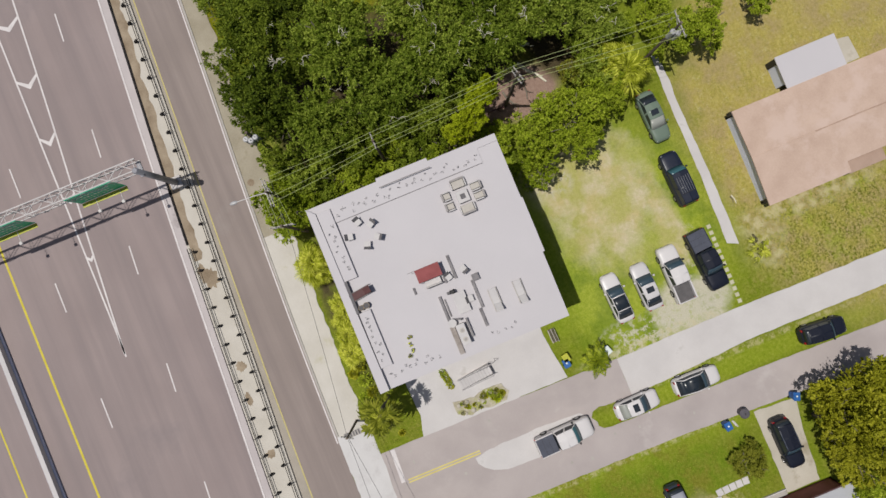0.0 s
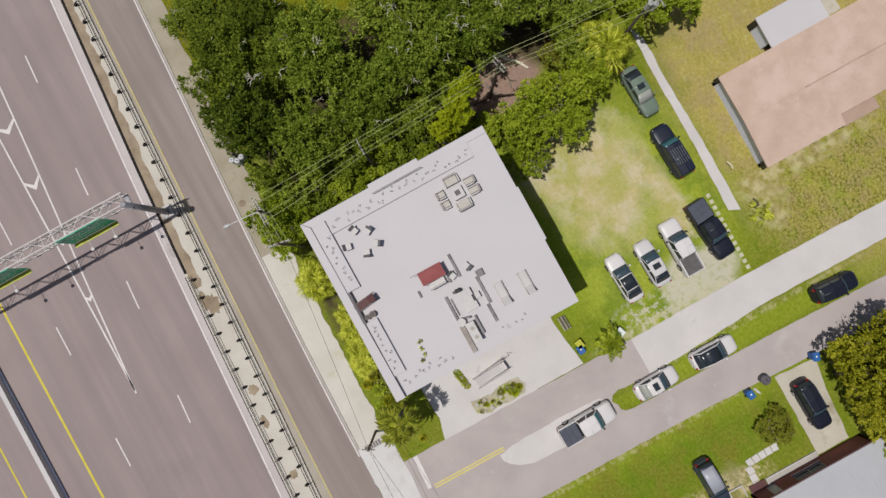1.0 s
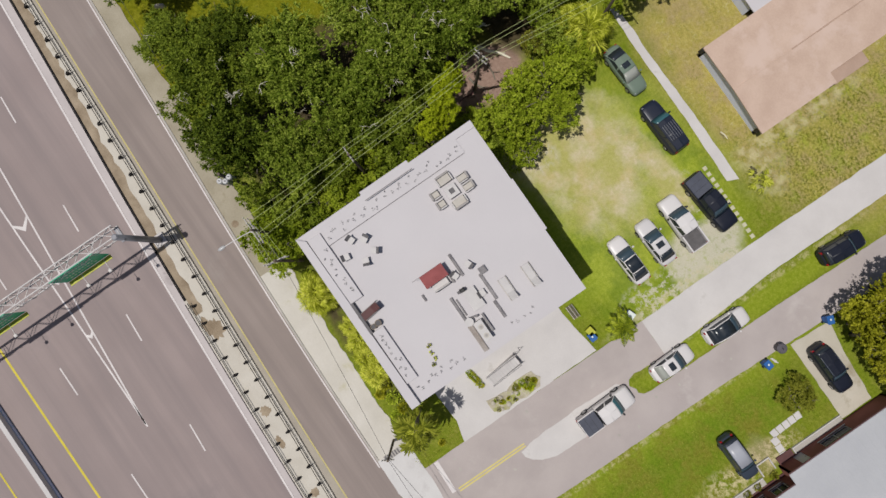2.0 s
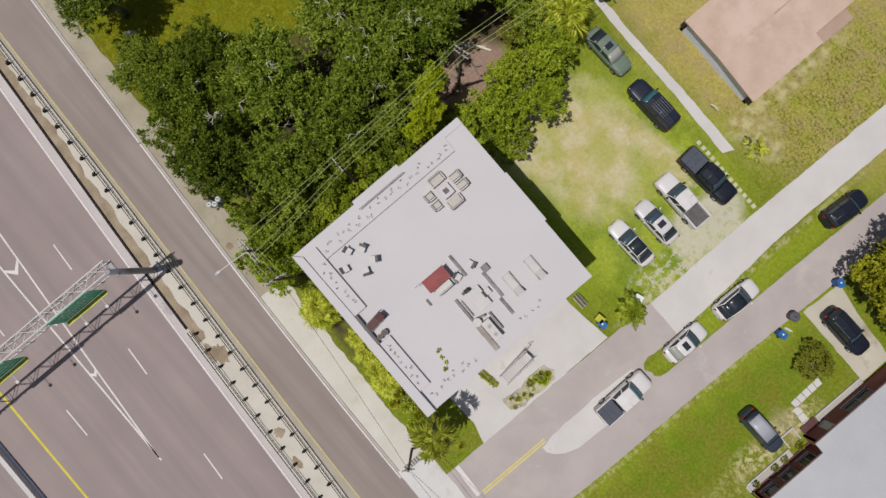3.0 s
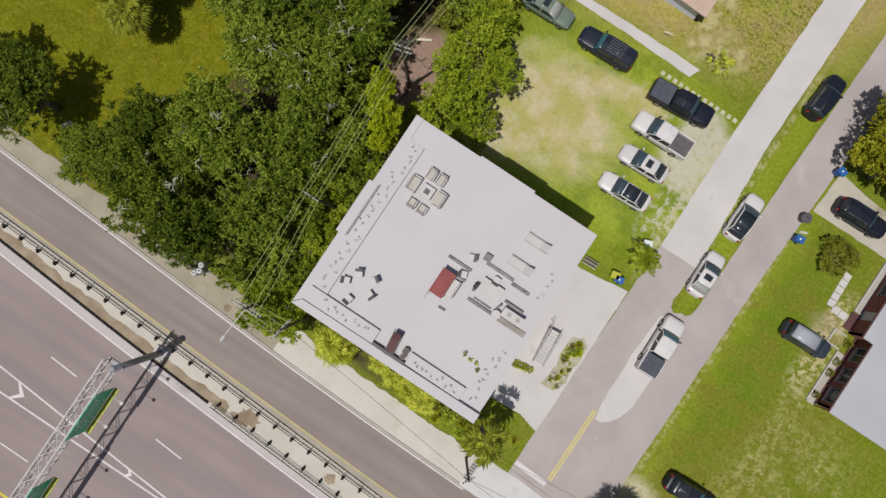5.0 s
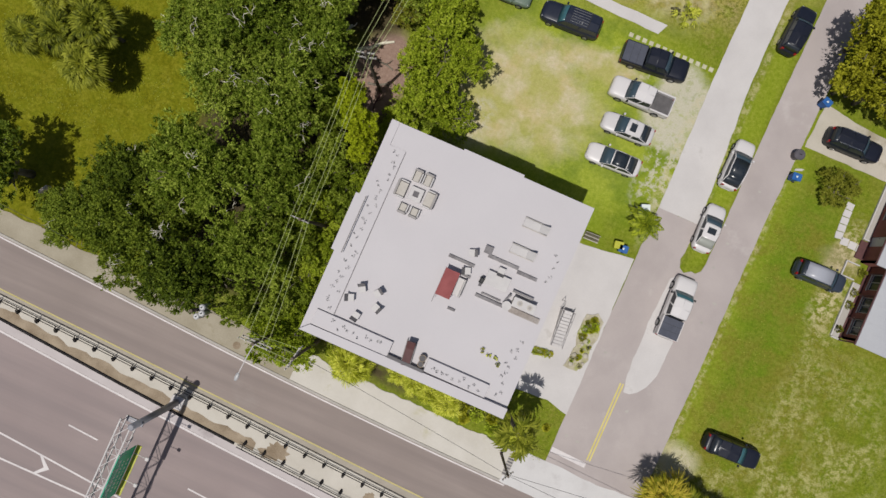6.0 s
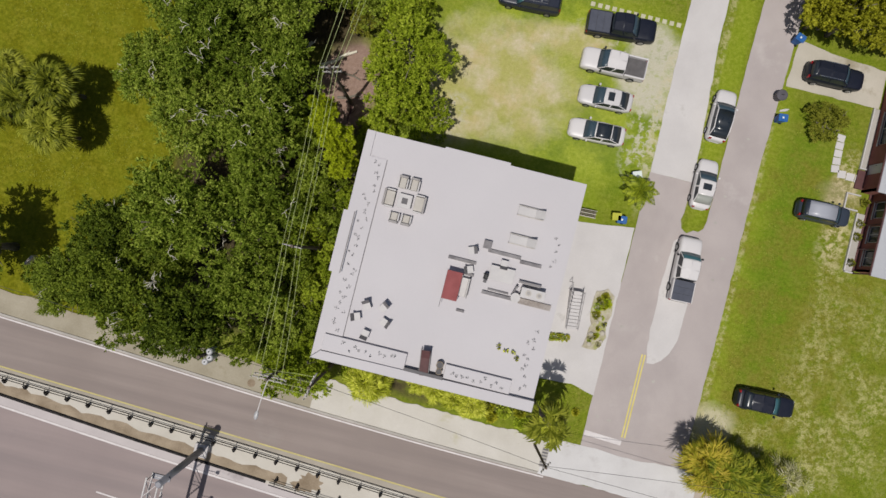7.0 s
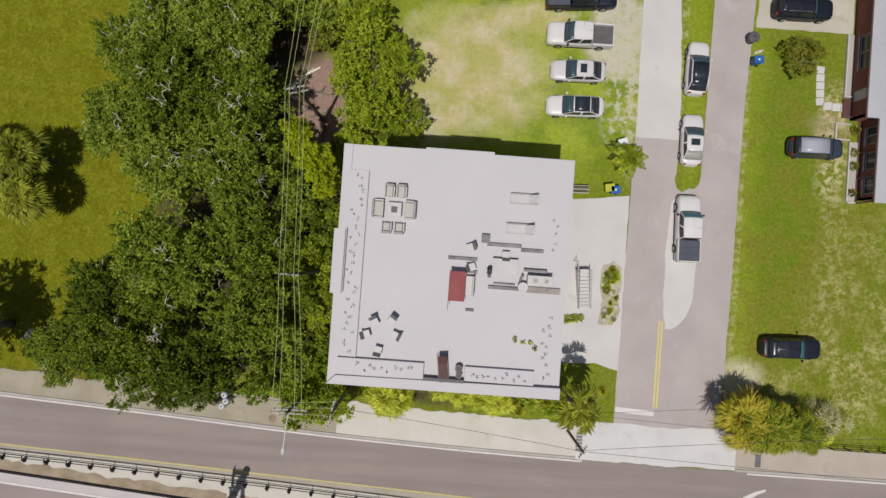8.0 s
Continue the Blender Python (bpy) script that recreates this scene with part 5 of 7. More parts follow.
for a, b in (((32.5, 27.4), (32.5, 15.3)), ((32.5, 15.3), (33.6, 15.3)), ((33.6, 15.3), (33.6, 8.3)), ((33.6, 8.3), (48, 8.3)), ((48, 8.3), (48, 27.4)), ((48, 27.4), (32.5, 27.4))):
    length = (Vector(a) - Vector(b)).length
    if a[0] == b[0] == 32.5:
        ops = [(4.9, 3.0, 0.7, 1.2), (9.6, 0.95, 0.1, 2.0)]
    elif a[0] == b[0] == 33.6:
        ops = [(0.7, 1.5, 0.6, 1.3), (2.9, 1.5, 0.6, 1.3), (5.0, 1.5, 0.6, 1.3)]
    else:
        ops = [(length / 2 - 0.7, 1.4, 0.9, 1.2)] if length > 5 else []
    bm = bmesh.new()
    m = wall_run(bm, a, b, 0, 2.3, 0.2, ops)
    w = part("wall", bm, M["brick"], h)
    for o in ops:
        if o[2] < 0.5:
            d = part("door", cube(o[0], o[0] + o[1], 0.1, 0.15, o[2], o[2] + o[3], m=m), M["white_furniture"], w)
            part("handle", cube(o[0] + 0.1, o[0] + 0.2, 0.05, 0.1, 1.0, 1.05, m=m), M["chrome"], d)
        else:
            window_in(w, m, *o)
roof_pts = [(33.3, 7.9), (48.6, 7.9), (48.6, 28), (32.25, 28), (32.25, 15.0), (33.3, 15.0)]
roof = part("roof", slab(roof_pts, 2.32, 2.44), M["roof_grey"], h)
bm = bmesh.new()
for k in range(24):
    y = 8.5 + 0.8 * k
    box(bm, 32.3 if y > 15.0 else 33.35, 48.5, y, y + 0.05, 2.44, 2.46)
part("seam", bm, M["roof_grey"], roof)
part("gutter", cube(33.2, 33.3, 7.9, 15.0, 2.28, 2.4, 0.02), M["brown_red"], roof)
part("gutter", cube(32.15, 32.25, 15.0, 28, 2.28, 2.4, 0.02), M["brown_red"], roof)
for y in (8.0, 10.2, 12.4, 14.5):
    part("porch_post", cube(33.32, 33.42, y, y + 0.1, 0.1, 2.32), M["brown_red"], h)
for k in range(4):
    part("beam", cube(33.32, 33.6, 8.4 + 1.9 * k, 8.55 + 1.9 * k, 2.14, 2.3), M["brown_red"], h)
part("porch_floor", cube(33.3, 33.6, 8.3, 15.3, 0, 0.1), M["brown_red"], h)
part("step", cube(31.75, 32.5, 15.5, 17.2, 0, 0.16), M["brown_red"], h)
for x0, x1, y0, y1 in ((32.5, 32.62, 8.15, 13.4), (32.62, 33.6, 8.02, 8.15), (31.2, 31.32, 13.5, 15.0), (31.32, 32.5, 14.9, 15.0), (31.32, 32.5, 13.5, 13.62), (31.8, 31.92, 17.3, 22.9), (31.92, 32.48, 17.3, 17.42)):
    solid("bed_edging", cube(x0, x1, y0, y1, 0, 0.22, 0.02), M["white_furniture"], "white painted concrete edging of the flower bed", "edging", "structure")
solid("flower_bed", slab([(32.62, 8.15), (33.29, 8.15), (33.29, 13.4), (32.62, 13.4)], 0, 0.1), M["kerb"], "grey gravel flower bed under the porch", "flower bed", "structure")
solid("flower_bed", slab([(31.92, 17.42), (32.49, 17.42), (32.49, 22.9), (31.92, 22.9)], 0, 0.08), M["kerb"], "grey gravel flower bed along the brick house", "flower bed", "structure")
for i, y in enumerate((8.9, 11.3, 12.5, 14.4)):
    tuft("shrub", 32.95, y, 0.05, 0.36, 0.5, M["leaf_olive"], 260 + i, "dark clipped shrub in the house bed", "shrub", "house bed shrubs", 90)
stones = [(29.65 + 0.03 * k, 19.6 - 0.7 * k, 0.36, 0.32, 3 * k - 4) for k in range(5)] + [(30.45 + 0.8 * k, 16.45 - 0.05 * k, 0.37, 0.34, 6 - 5 * k) for k in range(3)]
for i, (x, y, rx, ry, a) in enumerate(stones):
    solid("stepping_stone", cube(-rx, rx, -ry, ry, 0, 0.05, 0.015, pose(x, y, 0, 0, 0, a)), M["concrete"], "pale square stepping stone in the lawn", "stepping stone", "structure")
for k in range(13):
    x = 5.2 + 0.66 * k
    solid("stepping_stone", cube(x - 0.2, x + 0.2, 25.95 - 0.2, 25.95 + 0.2, 0, 0.06, 0.01), M["paver"], "small square pale paver beside the parked pickup", "stepping stone", "structure")


# ---- vehicles ----
def hull(bm, stations, zlow=0.26):
    """Body shell: rings across the car at (x, half width, top) from tail to nose."""
    rings = []
    for x, w, zt in stations:
        side = [(0.86 * w, zlow), (0.985 * w, zlow + 0.1), (w, zlow + 0.3), (0.985 * w, zlow + 0.45 * (zt - zlow) + 0.12), (0.93 * w, zt - 0.05), (0.8 * w, zt), (0.42 * w, zt + 0.018)]
        ring = [(y, z) for y, z in side] + [(0, zt + 0.025)] + [(-y, z) for y, z in side[::-1]]
        rings.append([bm.verts.new((x, y, z)) for y, z in ring])
    n = len(rings[0])
    for a, b in zip(rings, rings[1:]):
        for k in range(n):
            bm.faces.new((a[k], b[k], b[(k + 1) % n], a[(k + 1) % n]))
    bm.faces.new(rings[0])
    bm.faces.new(rings[-1][::-1])
    bmesh.ops.recalc_face_normals(bm, faces=bm.faces)


def pane(corners, lift=0.012, bow=0.0, nx=4):
    """A glass pane between four corners (bottom left, bottom right, top right, top left), lifted off its frame and bowed."""
    a, b, c, d = [Vector(p) for p in corners]
    nrm = (b - a).cross(d - a).normalized()
    bm = bmesh.new()
    front, back = [], []
    for j in (0, 1):
        rf, rb = [], []
        for i in range(nx + 1):
            u = i / nx
            p = (a.lerp(b, u)).lerp(d.lerp(c, u), j)
            o = nrm * (lift + bow * (1 - (2 * u - 1) ** 2))
            rf.append(bm.verts.new(p + o))
            rb.append(bm.verts.new(p + o - nrm * 0.02))
        front.append(rf)
        back.append(rb)
    for i in range(nx):
        bm.faces.new((front[0][i], front[0][i + 1], front[1][i + 1], front[1][i]))
        bm.faces.new((back[1][i], back[1][i + 1], back[0][i + 1], back[0][i]))
        bm.faces.new((front[1][i], front[1][i + 1], back[1][i + 1], back[1][i]))
        bm.faces.new((back[0][i], back[0][i + 1], front[0][i + 1], front[0][i]))
    bm.faces.new((front[0][0], front[1][0], back[1][0], back[0][0]))
    bm.faces.new((front[1][nx], front[0][nx], back[0][nx], back[1][nx]))
    return bm


WHEELS = {}


def wheel_meshes(r):
    if r not in WHEELS:
        t = bmesh.new()
        tube(t, (0, -0.11, 0), (0, 0.11, 0), r, r, 24)
        bmesh.ops.bevel(t, geom=[e for e in t.edges if abs(e.verts[0].co.y - e.verts[1].co.y) < 1e-4], offset=0.03, segments=2, affect="EDGES")
        k = bmesh.new()
        tube(k, (0, -0.118, 0), (0, 0.118, 0), r * 0.62, r * 0.62, 20)
        for s in range(5):
            m = pose(0, 0, 0, 0, 72 * s, 0)
            box(k, -0.03, 0.03, -0.125, 0.125, 0.05, r * 0.6, m=m)
        WHEELS[r] = (mesh_of("tyre", t, M["tyre"], True), mesh_of("rim", k, M["rim"]))
    return WHEELS[r]


def vehicle(name, kind, x0, y0, x1, y1, colour, label, width=1.82, roof=None, screen="car_glass_blue", rear="car_glass", sunroof=False, bed=None, rails=False, ribs=False, height=None, z=0.0, glass=None, cabin_mat=None, arcs=False):
    """A car whose tail stands at x0, y0 and whose nose at x1, y1."""
    d = Vector((x1 - x0, y1 - y0))
    L, W = d.length, width
    car = thing(name, pose((x0 + x1) / 2, (y0 + y1) / 2, z, 0, 0, math.degrees(math.atan2(d.y, d.x))), label, "pickup truck" if kind == "pickup" else "car")
    h, w = L / 2, W / 2
    hood, deck, top = {"sedan": (0.92, 1.0, 1.44), "suv": (1.05, 1.12, 1.68), "hatch": (0.98, 1.05, 1.52), "van": (1.02, 1.1, 1.7), "pickup": (1.13, 1.15, 1.85)}[kind]
    top = height or top
    # glasshouse: rear base, rear top, front top, front base along the car
    g = {"sedan": (-0.40, -0.23, 0.05, 0.235), "suv": (-0.47, -0.41, 0.07, 0.20), "hatch": (-0.42, -0.30, 0.06, 0.21), "van": (-0.46, -0.41, 0.13, 0.27), "pickup": (-0.125, -0.105, 0.10, 0.205)}[kind] if glass is None else glass
    gx = [k * L for k in g]
    if kind == "pickup":
        tail = [(-h, 0.93 * w, 0.8), (-h + 0.08, 0.97 * w, 0.86), (gx[0] - 0.02, w, 0.86), (gx[0], w, deck)]
    elif kind == "sedan":
        tail = [(-h, 0.52 * w, 0.62), (-h + 0.05, 0.68 * w, 0.78), (-h + 0.13, 0.80 * w, 0.9), (-h + 0.26, 0.90 * w, deck - 0.05), (-h + 0.5, 0.965 * w, deck - 0.015), (max(gx[0], -h + 0.62), 0.99 * w, deck)]
    else:
        tail = [(-h, 0.6 * w, 0.75), (-h + 0.05, 0.75 * w, 0.92), (-h + 0.13, 0.86 * w, 1.02), (-h + 0.28, 0.94 * w, deck), (-h + 0.6, 0.985 * w, deck)]
    nose = [(gx[3] - 0.3, w, (hood + deck) / 2), (gx[3], 0.995 * w, hood), (h - 0.8, 0.97 * w, hood - 0.04), (h - 0.5, 0.94 * w, hood - 0.08), (h - 0.3, 0.89 * w, hood - 0.13), (h - 0.15, 0.81 * w, hood - 0.2), (h - 0.05, 0.68 * w, hood - 0.31), (h, 0.5 * w, hood - 0.45)]
    if kind == "pickup":
        nose = nose[:2] + [(h - 0.8, 0.985 * w, hood - 0.03), (h - 0.45, 0.97 * w, hood - 0.07), (h - 0.2, 0.93 * w, hood - 0.14), (h - 0.06, 0.86 * w, hood - 0.26), (h, 0.74 * w, hood - 0.42)]
    bm = bmesh.new()
    hull(bm, tail + [(0.0, w, deck - 0.01)] * (gx[0] < -0.3 and gx[3] > 0.35) + nose)
    part("body", bm, colour, car, smooth=True)
    wb, wt = 0.93 * w, 0.79 * w if kind in ("sedan", "hatch") else 0.8 * w
    zb = deck - 0.02
    R = [Vector((gx[0], s * wb * 0.93, zb)) for s in (1, -1)], [Vector((gx[1], s * wt * 0.95, top - 0.03)) for s in (1, -1)]
    F = [Vector((gx[2], s * wt, top - 0.03)) for s in (1, -1)], [Vector((gx[3], s * wb * 0.97, hood - 0.02)) for s in (1, -1)]
    mid = [Vector(((gx[1] + gx[2]) / 2, s * wt * 1.02, top)) for s in (1, -1)]
    midb = [Vector(((gx[0] + gx[3]) / 2, s * wb, zb)) for s in (1, -1)]
    bm = bmesh.new()
    top_l = [R[1][0], mid[0], F[0][0]]
    top_r = [R[1][1], mid[1], F[0][1]]
    low_l = [R[0][0], midb[0], F[1][0]]
    low_r = [R[0][1], midb[1], F[1][1]]
    V = {}

    def vert(p):
        k = tuple(round(c, 4) for c in p)
        if k not in V:
            V[k] = bm.verts.new(p)
        return V[k]

    crown = [Vector((p.x, 0, p.z + 0.045)) for p in top_l]
    for i in (0, 1):
        for side, top_s, low_s in ((1, top_l, low_l), (-1, top_r, low_r)):
            quad = [vert(low_s[i]), vert(low_s[i + 1]), vert(top_s[i + 1]), vert(top_s[i])]
            bm.faces.new(quad if side < 0 else quad[::-1])
            q = [vert(top_s[i]), vert(top_s[i + 1]), vert(crown[i + 1]), vert(crown[i])]
            bm.faces.new(q if side < 0 else q[::-1])
    bm.faces.new([vert(p) for p in (R[0][0], R[1][0], crown[0], R[1][1], R[0][1])])
    bm.faces.new([vert(p) for p in (F[1][1], F[0][1], crown[2], F[0][0], F[1][0])])
    bmesh.ops.recalc_face_normals(bm, faces=bm.faces)
    bmesh.ops.bevel(bm, geom=bm.edges[:], offset=0.045, segments=2, affect="EDGES")
    cabin = part("cabin", bm, cabin_mat or colour, car)
    cabin.data.polygons.foreach_set("use_smooth", [f.area < 0.12 for f in cabin.data.polygons])

    def inset(a, b, c, e, f):
        m = (a + b + c + e) / 4
        return [p.lerp(m, f) for p in (a, b, c, e)]

    part("windscreen", pane(inset(F[1][1], F[1][0], F[0][0], F[0][1], 0.05), bow=0.07, nx=8), M[screen], car, smooth=True)
    part("rear_window", pane(inset(R[0][0], R[0][1], R[1][1], R[1][0], 0.07), bow=0.05, nx=8), M[rear], car, smooth=True)
    for s, low_s, top_s in ((1, low_l, top_l), (-1, low_r, top_r)):
        for i in (0, 1):
            c = (low_s[i], low_s[i + 1], top_s[i + 1], top_s[i])
            c = c if s < 0 else (c[1], c[0], c[3], c[2])
            part("side_window", pane(inset(*c, 0.13), lift=0.008), M["car_glass"], car)
    if roof:
        span = 0.9
        bm = bmesh.new()
        rows = [(gx[1] + 0.05, wt * span, top + 0.004), ((gx[1] + gx[2]) / 2, wt * span * 1.02, top + 0.03), (gx[2] - 0.05, wt * span, top + 0.004)]
        vs = [[bm.verts.new((x, s * ww * k, zz + 0.016 + 0.03 * (1 - abs(k)) - 0.02)) for k in (-1, -0.5, 0, 0.5, 1) for s in (1,)] for x, ww, zz in rows]
        for a, b in zip(vs, vs[1:]):
            for k in range(4):
                bm.faces.new((a[k], b[k], b[k + 1], a[k + 1]))
        bmesh.ops.recalc_face_normals(bm, faces=bm.faces)
        ext = bmesh.ops.extrude_face_region(bm, geom=bm.faces[:])
        for v in [q for q in ext["geom"] if isinstance(q, bmesh.types.BMVert)]:
            v.co.z += 0.015
        part("roof_panel", bm, roof, car, smooth=True)
    if sunroof:
        xm = gx[2] - 0.55
        part("sunroof", cube(xm - 0.28, xm + 0.28, -0.38, 0.38, top + 0.0, top + 0.05, 0.02), M["car_glass"], car)
    if rails:
        for s in (-1, 1):
            part("roof_rail", cube(gx[1] + 0.2, gx[2] - 0.2, s * wt * 0.92 - 0.025, s * wt * 0.92 + 0.025, top + 0.01, top + 0.07, 0.01), M["chrome"], car)
    if ribs:
        for k in range(6):
            y = (k - 2.5) * wt * 0.3
            part("roof_rib", cube(-0.27 * L, 0.02 * L, y - 0.025, y + 0.025, top + 0.01, top + 0.055, 0.01), M["rim"], car)
        part("roof_seam", cube(-0.285 * L, -0.275 * L, -wt * 0.88, wt * 0.88, top + 0.0, top + 0.046), M["black"], car)
    if arcs:
        for s in (-1, 1):
            bm = bmesh.new()
            sweep(bm, [(gx[0] + 0.05, s * wb * 0.93, zb), (gx[1], s * wt * 0.97, top - 0.02), ((gx[1] + gx[2]) / 2, s * wt * 1.04, top + 0.01), (gx[2], s * wt * 1.02, top - 0.02), (gx[3] - 0.02, s * wb * 0.97, hood)], [0.05] * 5, 6)
            part("roof_arch", bm, colour, car, "white roof arch", smooth=True)
    r = 0.38 if kind == "pickup" else 0.33
    tyre, rim = wheel_meshes(r)
    for sx in (-h * 0.62, h * 0.63):
        for s in (-1, 1):
            wh = piece("wheel", tyre, car, pose(sx, s * (w - 0.075), r))
            piece("rim", rim, wh)
    for s in (-1, 1):
        part("mirror", cube(gx[3] - 0.42, gx[3] - 0.25, s * (w + 0.09) - 0.1, s * (w + 0.09) + 0.1, hood + 0.02, hood + 0.18, 0.03), colour if kind != "pickup" else M["black"], car)
        part("headlight", cube(h - 0.42, h - 0.16, s * 0.62 * w - 0.14, s * 0.62 * w + 0.14, hood - 0.36, hood - 0.17, 0.04), M["light_clear"], car)
        ty = 0.86 if kind == "pickup" else 0.68
        part("tail_light", cube(-h + (0.0 if kind == "pickup" else 0.05), -h + 0.17, s * ty * w - 0.13, s * ty * w + 0.11, 0.74, 0.92 if kind in ("sedan", "pickup") else 1.1, 0.03), M["light_red"], car)
        part("sill_trim", cube(-h * 0.42, h * 0.42, s * (w - 0.07) - 0.06, s * (w - 0.07) + 0.06, 0.2, 0.32, 0.02), M["black"], car)
    part("bumper", cube(h - 0.2, h - 0.02, -0.5 * w, 0.5 * w, 0.3, 0.48, 0.05), M["black"] if kind != "sedan" else colour, car)
    part("rear_bumper", cube(-h - 0.03, -h + 0.12, -(0.8 if kind == "pickup" else 0.55) * w, (0.8 if kind == "pickup" else 0.55) * w, 0.32, 0.52, 0.05), M["chrome"] if kind == "pickup" else colour, car)
    part("grille", cube(h - 0.1, h - 0.004, -0.36 * w, 0.36 * w, 0.5, hood - 0.36, 0.02), M["black"], car)
    if kind == "pickup":
        for s in (-1, 1):
            part("bed_side", cube(-h + 0.06, gx[0] - 0.05, s * (w - 0.08) - 0.075, s * (w - 0.08) + 0.075, 0.84, 1.22, 0.03), colour, car)
        part("tailgate", cube(-h + 0.02, -h + 0.12, -w * 0.86, w * 0.86, 0.75, 1.21, 0.03), colour, car)
        part("bed_liner", cube(-h + 0.12, gx[0] - 0.05, -w + 0.16, w - 0.16, 0.86, 0.9), M["seat"], car)
        if bed:
            cover = part("bed_cover", cube(-h + 0.08, gx[0] - 0.1, -w + 0.1, w - 0.1, 1.2, 1.25, 0.015), bed, car, "flat cover over the load bed")
            for k in (1, 2):
                x = -h + 0.1 + (gx[0] + h - 0.2) * k / 3
                part("seam", cube(x - 0.01, x + 0.01, -w + 0.14, w - 0.14, 1.251, 1.258), M["black"], cover)
        else:
            for k in range(9):
                y = -w + 0.25 + (2 * w - 0.5) * k / 8
                part("liner_rib", cube(-h + 0.15, gx[0] - 0.1, y - 0.03, y + 0.03, 0.9, 0.925), M["seat"], car)
    else:
        part("hood_seam", cube(h - 0.62, h - 0.605, -0.6 * w, 0.6 * w, hood - 0.14, hood - 0.105), M["black"], car)
    part("wiper", rod((gx[3] - 0.02, -0.5, hood + 0.02), (gx[3] - 0.05, 0.1, hood + 0.035), 0.012, n=5), M["black"], car)
    return car


P = {k: paint("car_paint_" + k, c, coat=0.08 if max(c) > 0.2 else 0.05, rough=0.4, fleck=0.06 if max(c) > 0.2 else 0.01) for k, c in dict(white=(0.60, 0.575, 0.575), pearl=(0.54, 0.52, 0.525), silver=(0.40, 0.39, 0.395), black=(0.006, 0.008, 0.018), navy=(0.009, 0.013, 0.028), green=(0.135, 0.18, 0.14), grey=(0.032, 0.042, 0.062)).items()}
P["cover_grey"] = surface("grey_vinyl", (0.058, 0.063, 0.085), (0.082, 0.088, 0.115), 1.2, 30, 0.8, bump=0.1)
P["roof_silver"] = paint("car_paint_roof_silver", (0.33, 0.34, 0.385), 0.4, 0.1)

vehicle("white_sedan", "sedan", 10.66, 14.74, 5.62, 14.57, P["white"], "white sedan with a dark glass roof parked on grass", roof=M["car_glass"])
vehicle("white_sedan", "sedan", 10.6, 17.8, 5.78, 17.68, P["pearl"], "pearl white sedan with a dark sunroof parked on grass", sunroof=True)
vehicle("white_pickup", "pickup", 11.0, 20.88, 5.25, 20.82, P["white"], "white pickup truck with an open grey load bed", width=1.95, glass=(-0.17, -0.155, 0.12, 0.25))
vehicle("black_pickup", "pickup", 4.95, 23.95, 11.1, 24.45, P["black"], "black pickup truck with a grey bed cover", width=2.0, bed=P["cover_grey"], glass=(-0.16, -0.145, 0.12, 0.235))
vehicle("navy_suv", "suv", 2.4, 24.8, -3.2, 24.6, P["navy"], "dark navy off-road car with a ribbed roof on grass", width=1.95, ribs=True, screen="car_glass_teal", glass=(-0.475, -0.445, 0.10, 0.205))
vehicle("green_sedan", "sedan", -9.55, 24.73, -4.35, 24.93, P["green"], "grey-green sedan with a sunroof and a pale windscreen shade", sunroof=True, screen="car_glass_pale")
vehicle("silver_pickup", "pickup", 18.66, 1.85, 18.5, 7.6, P["white"], "silver-white pickup truck with a grey bed cover at the kerb", width=1.98, bed=P["cover_grey"], screen="car_glass_teal", z=0.031, glass=(-0.16, -0.145, 0.15, 0.255))
vehicle("white_sedan", "sedan", 18.5, 10.2, 18.45, 14.7, P["white"], "white sedan with a sunroof on the verge", sunroof=True, rear="car_glass_pale")
vehicle("white_hatchback", "hatch", 18.45, 16.35, 18.56, 21.05, P["white"], "white hatchback with a black roof on the verge", roof=M["car_glass"], cabin_mat=M["car_glass"], arcs=True, glass=(-0.44, -0.30, 0.06, 0.22))
vehicle("black_suv", "suv", 18.5, 29.7, 18.85, 34.3, P["black"], "black estate car parked on the grass verge")
vehicle("black_suv", "suv", 24.85, 24.5, 29.95, 24.6, P["black"], "black estate car with chrome roof rails on a driveway", rails=True, z=0.03)
vehicle("grey_minivan", "van", 26.9, 12.48, 31.6, 12.59, P["grey"], "dark grey minivan with a pale roof on the lawn", roof=P["roof_silver"], height=1.65, width=1.76)
vehicle("black_estate", "hatch", 25.6, -5.03, 30.8, -4.87, P["black"], "black estate car parked on the lawn", screen="car_glass_teal")


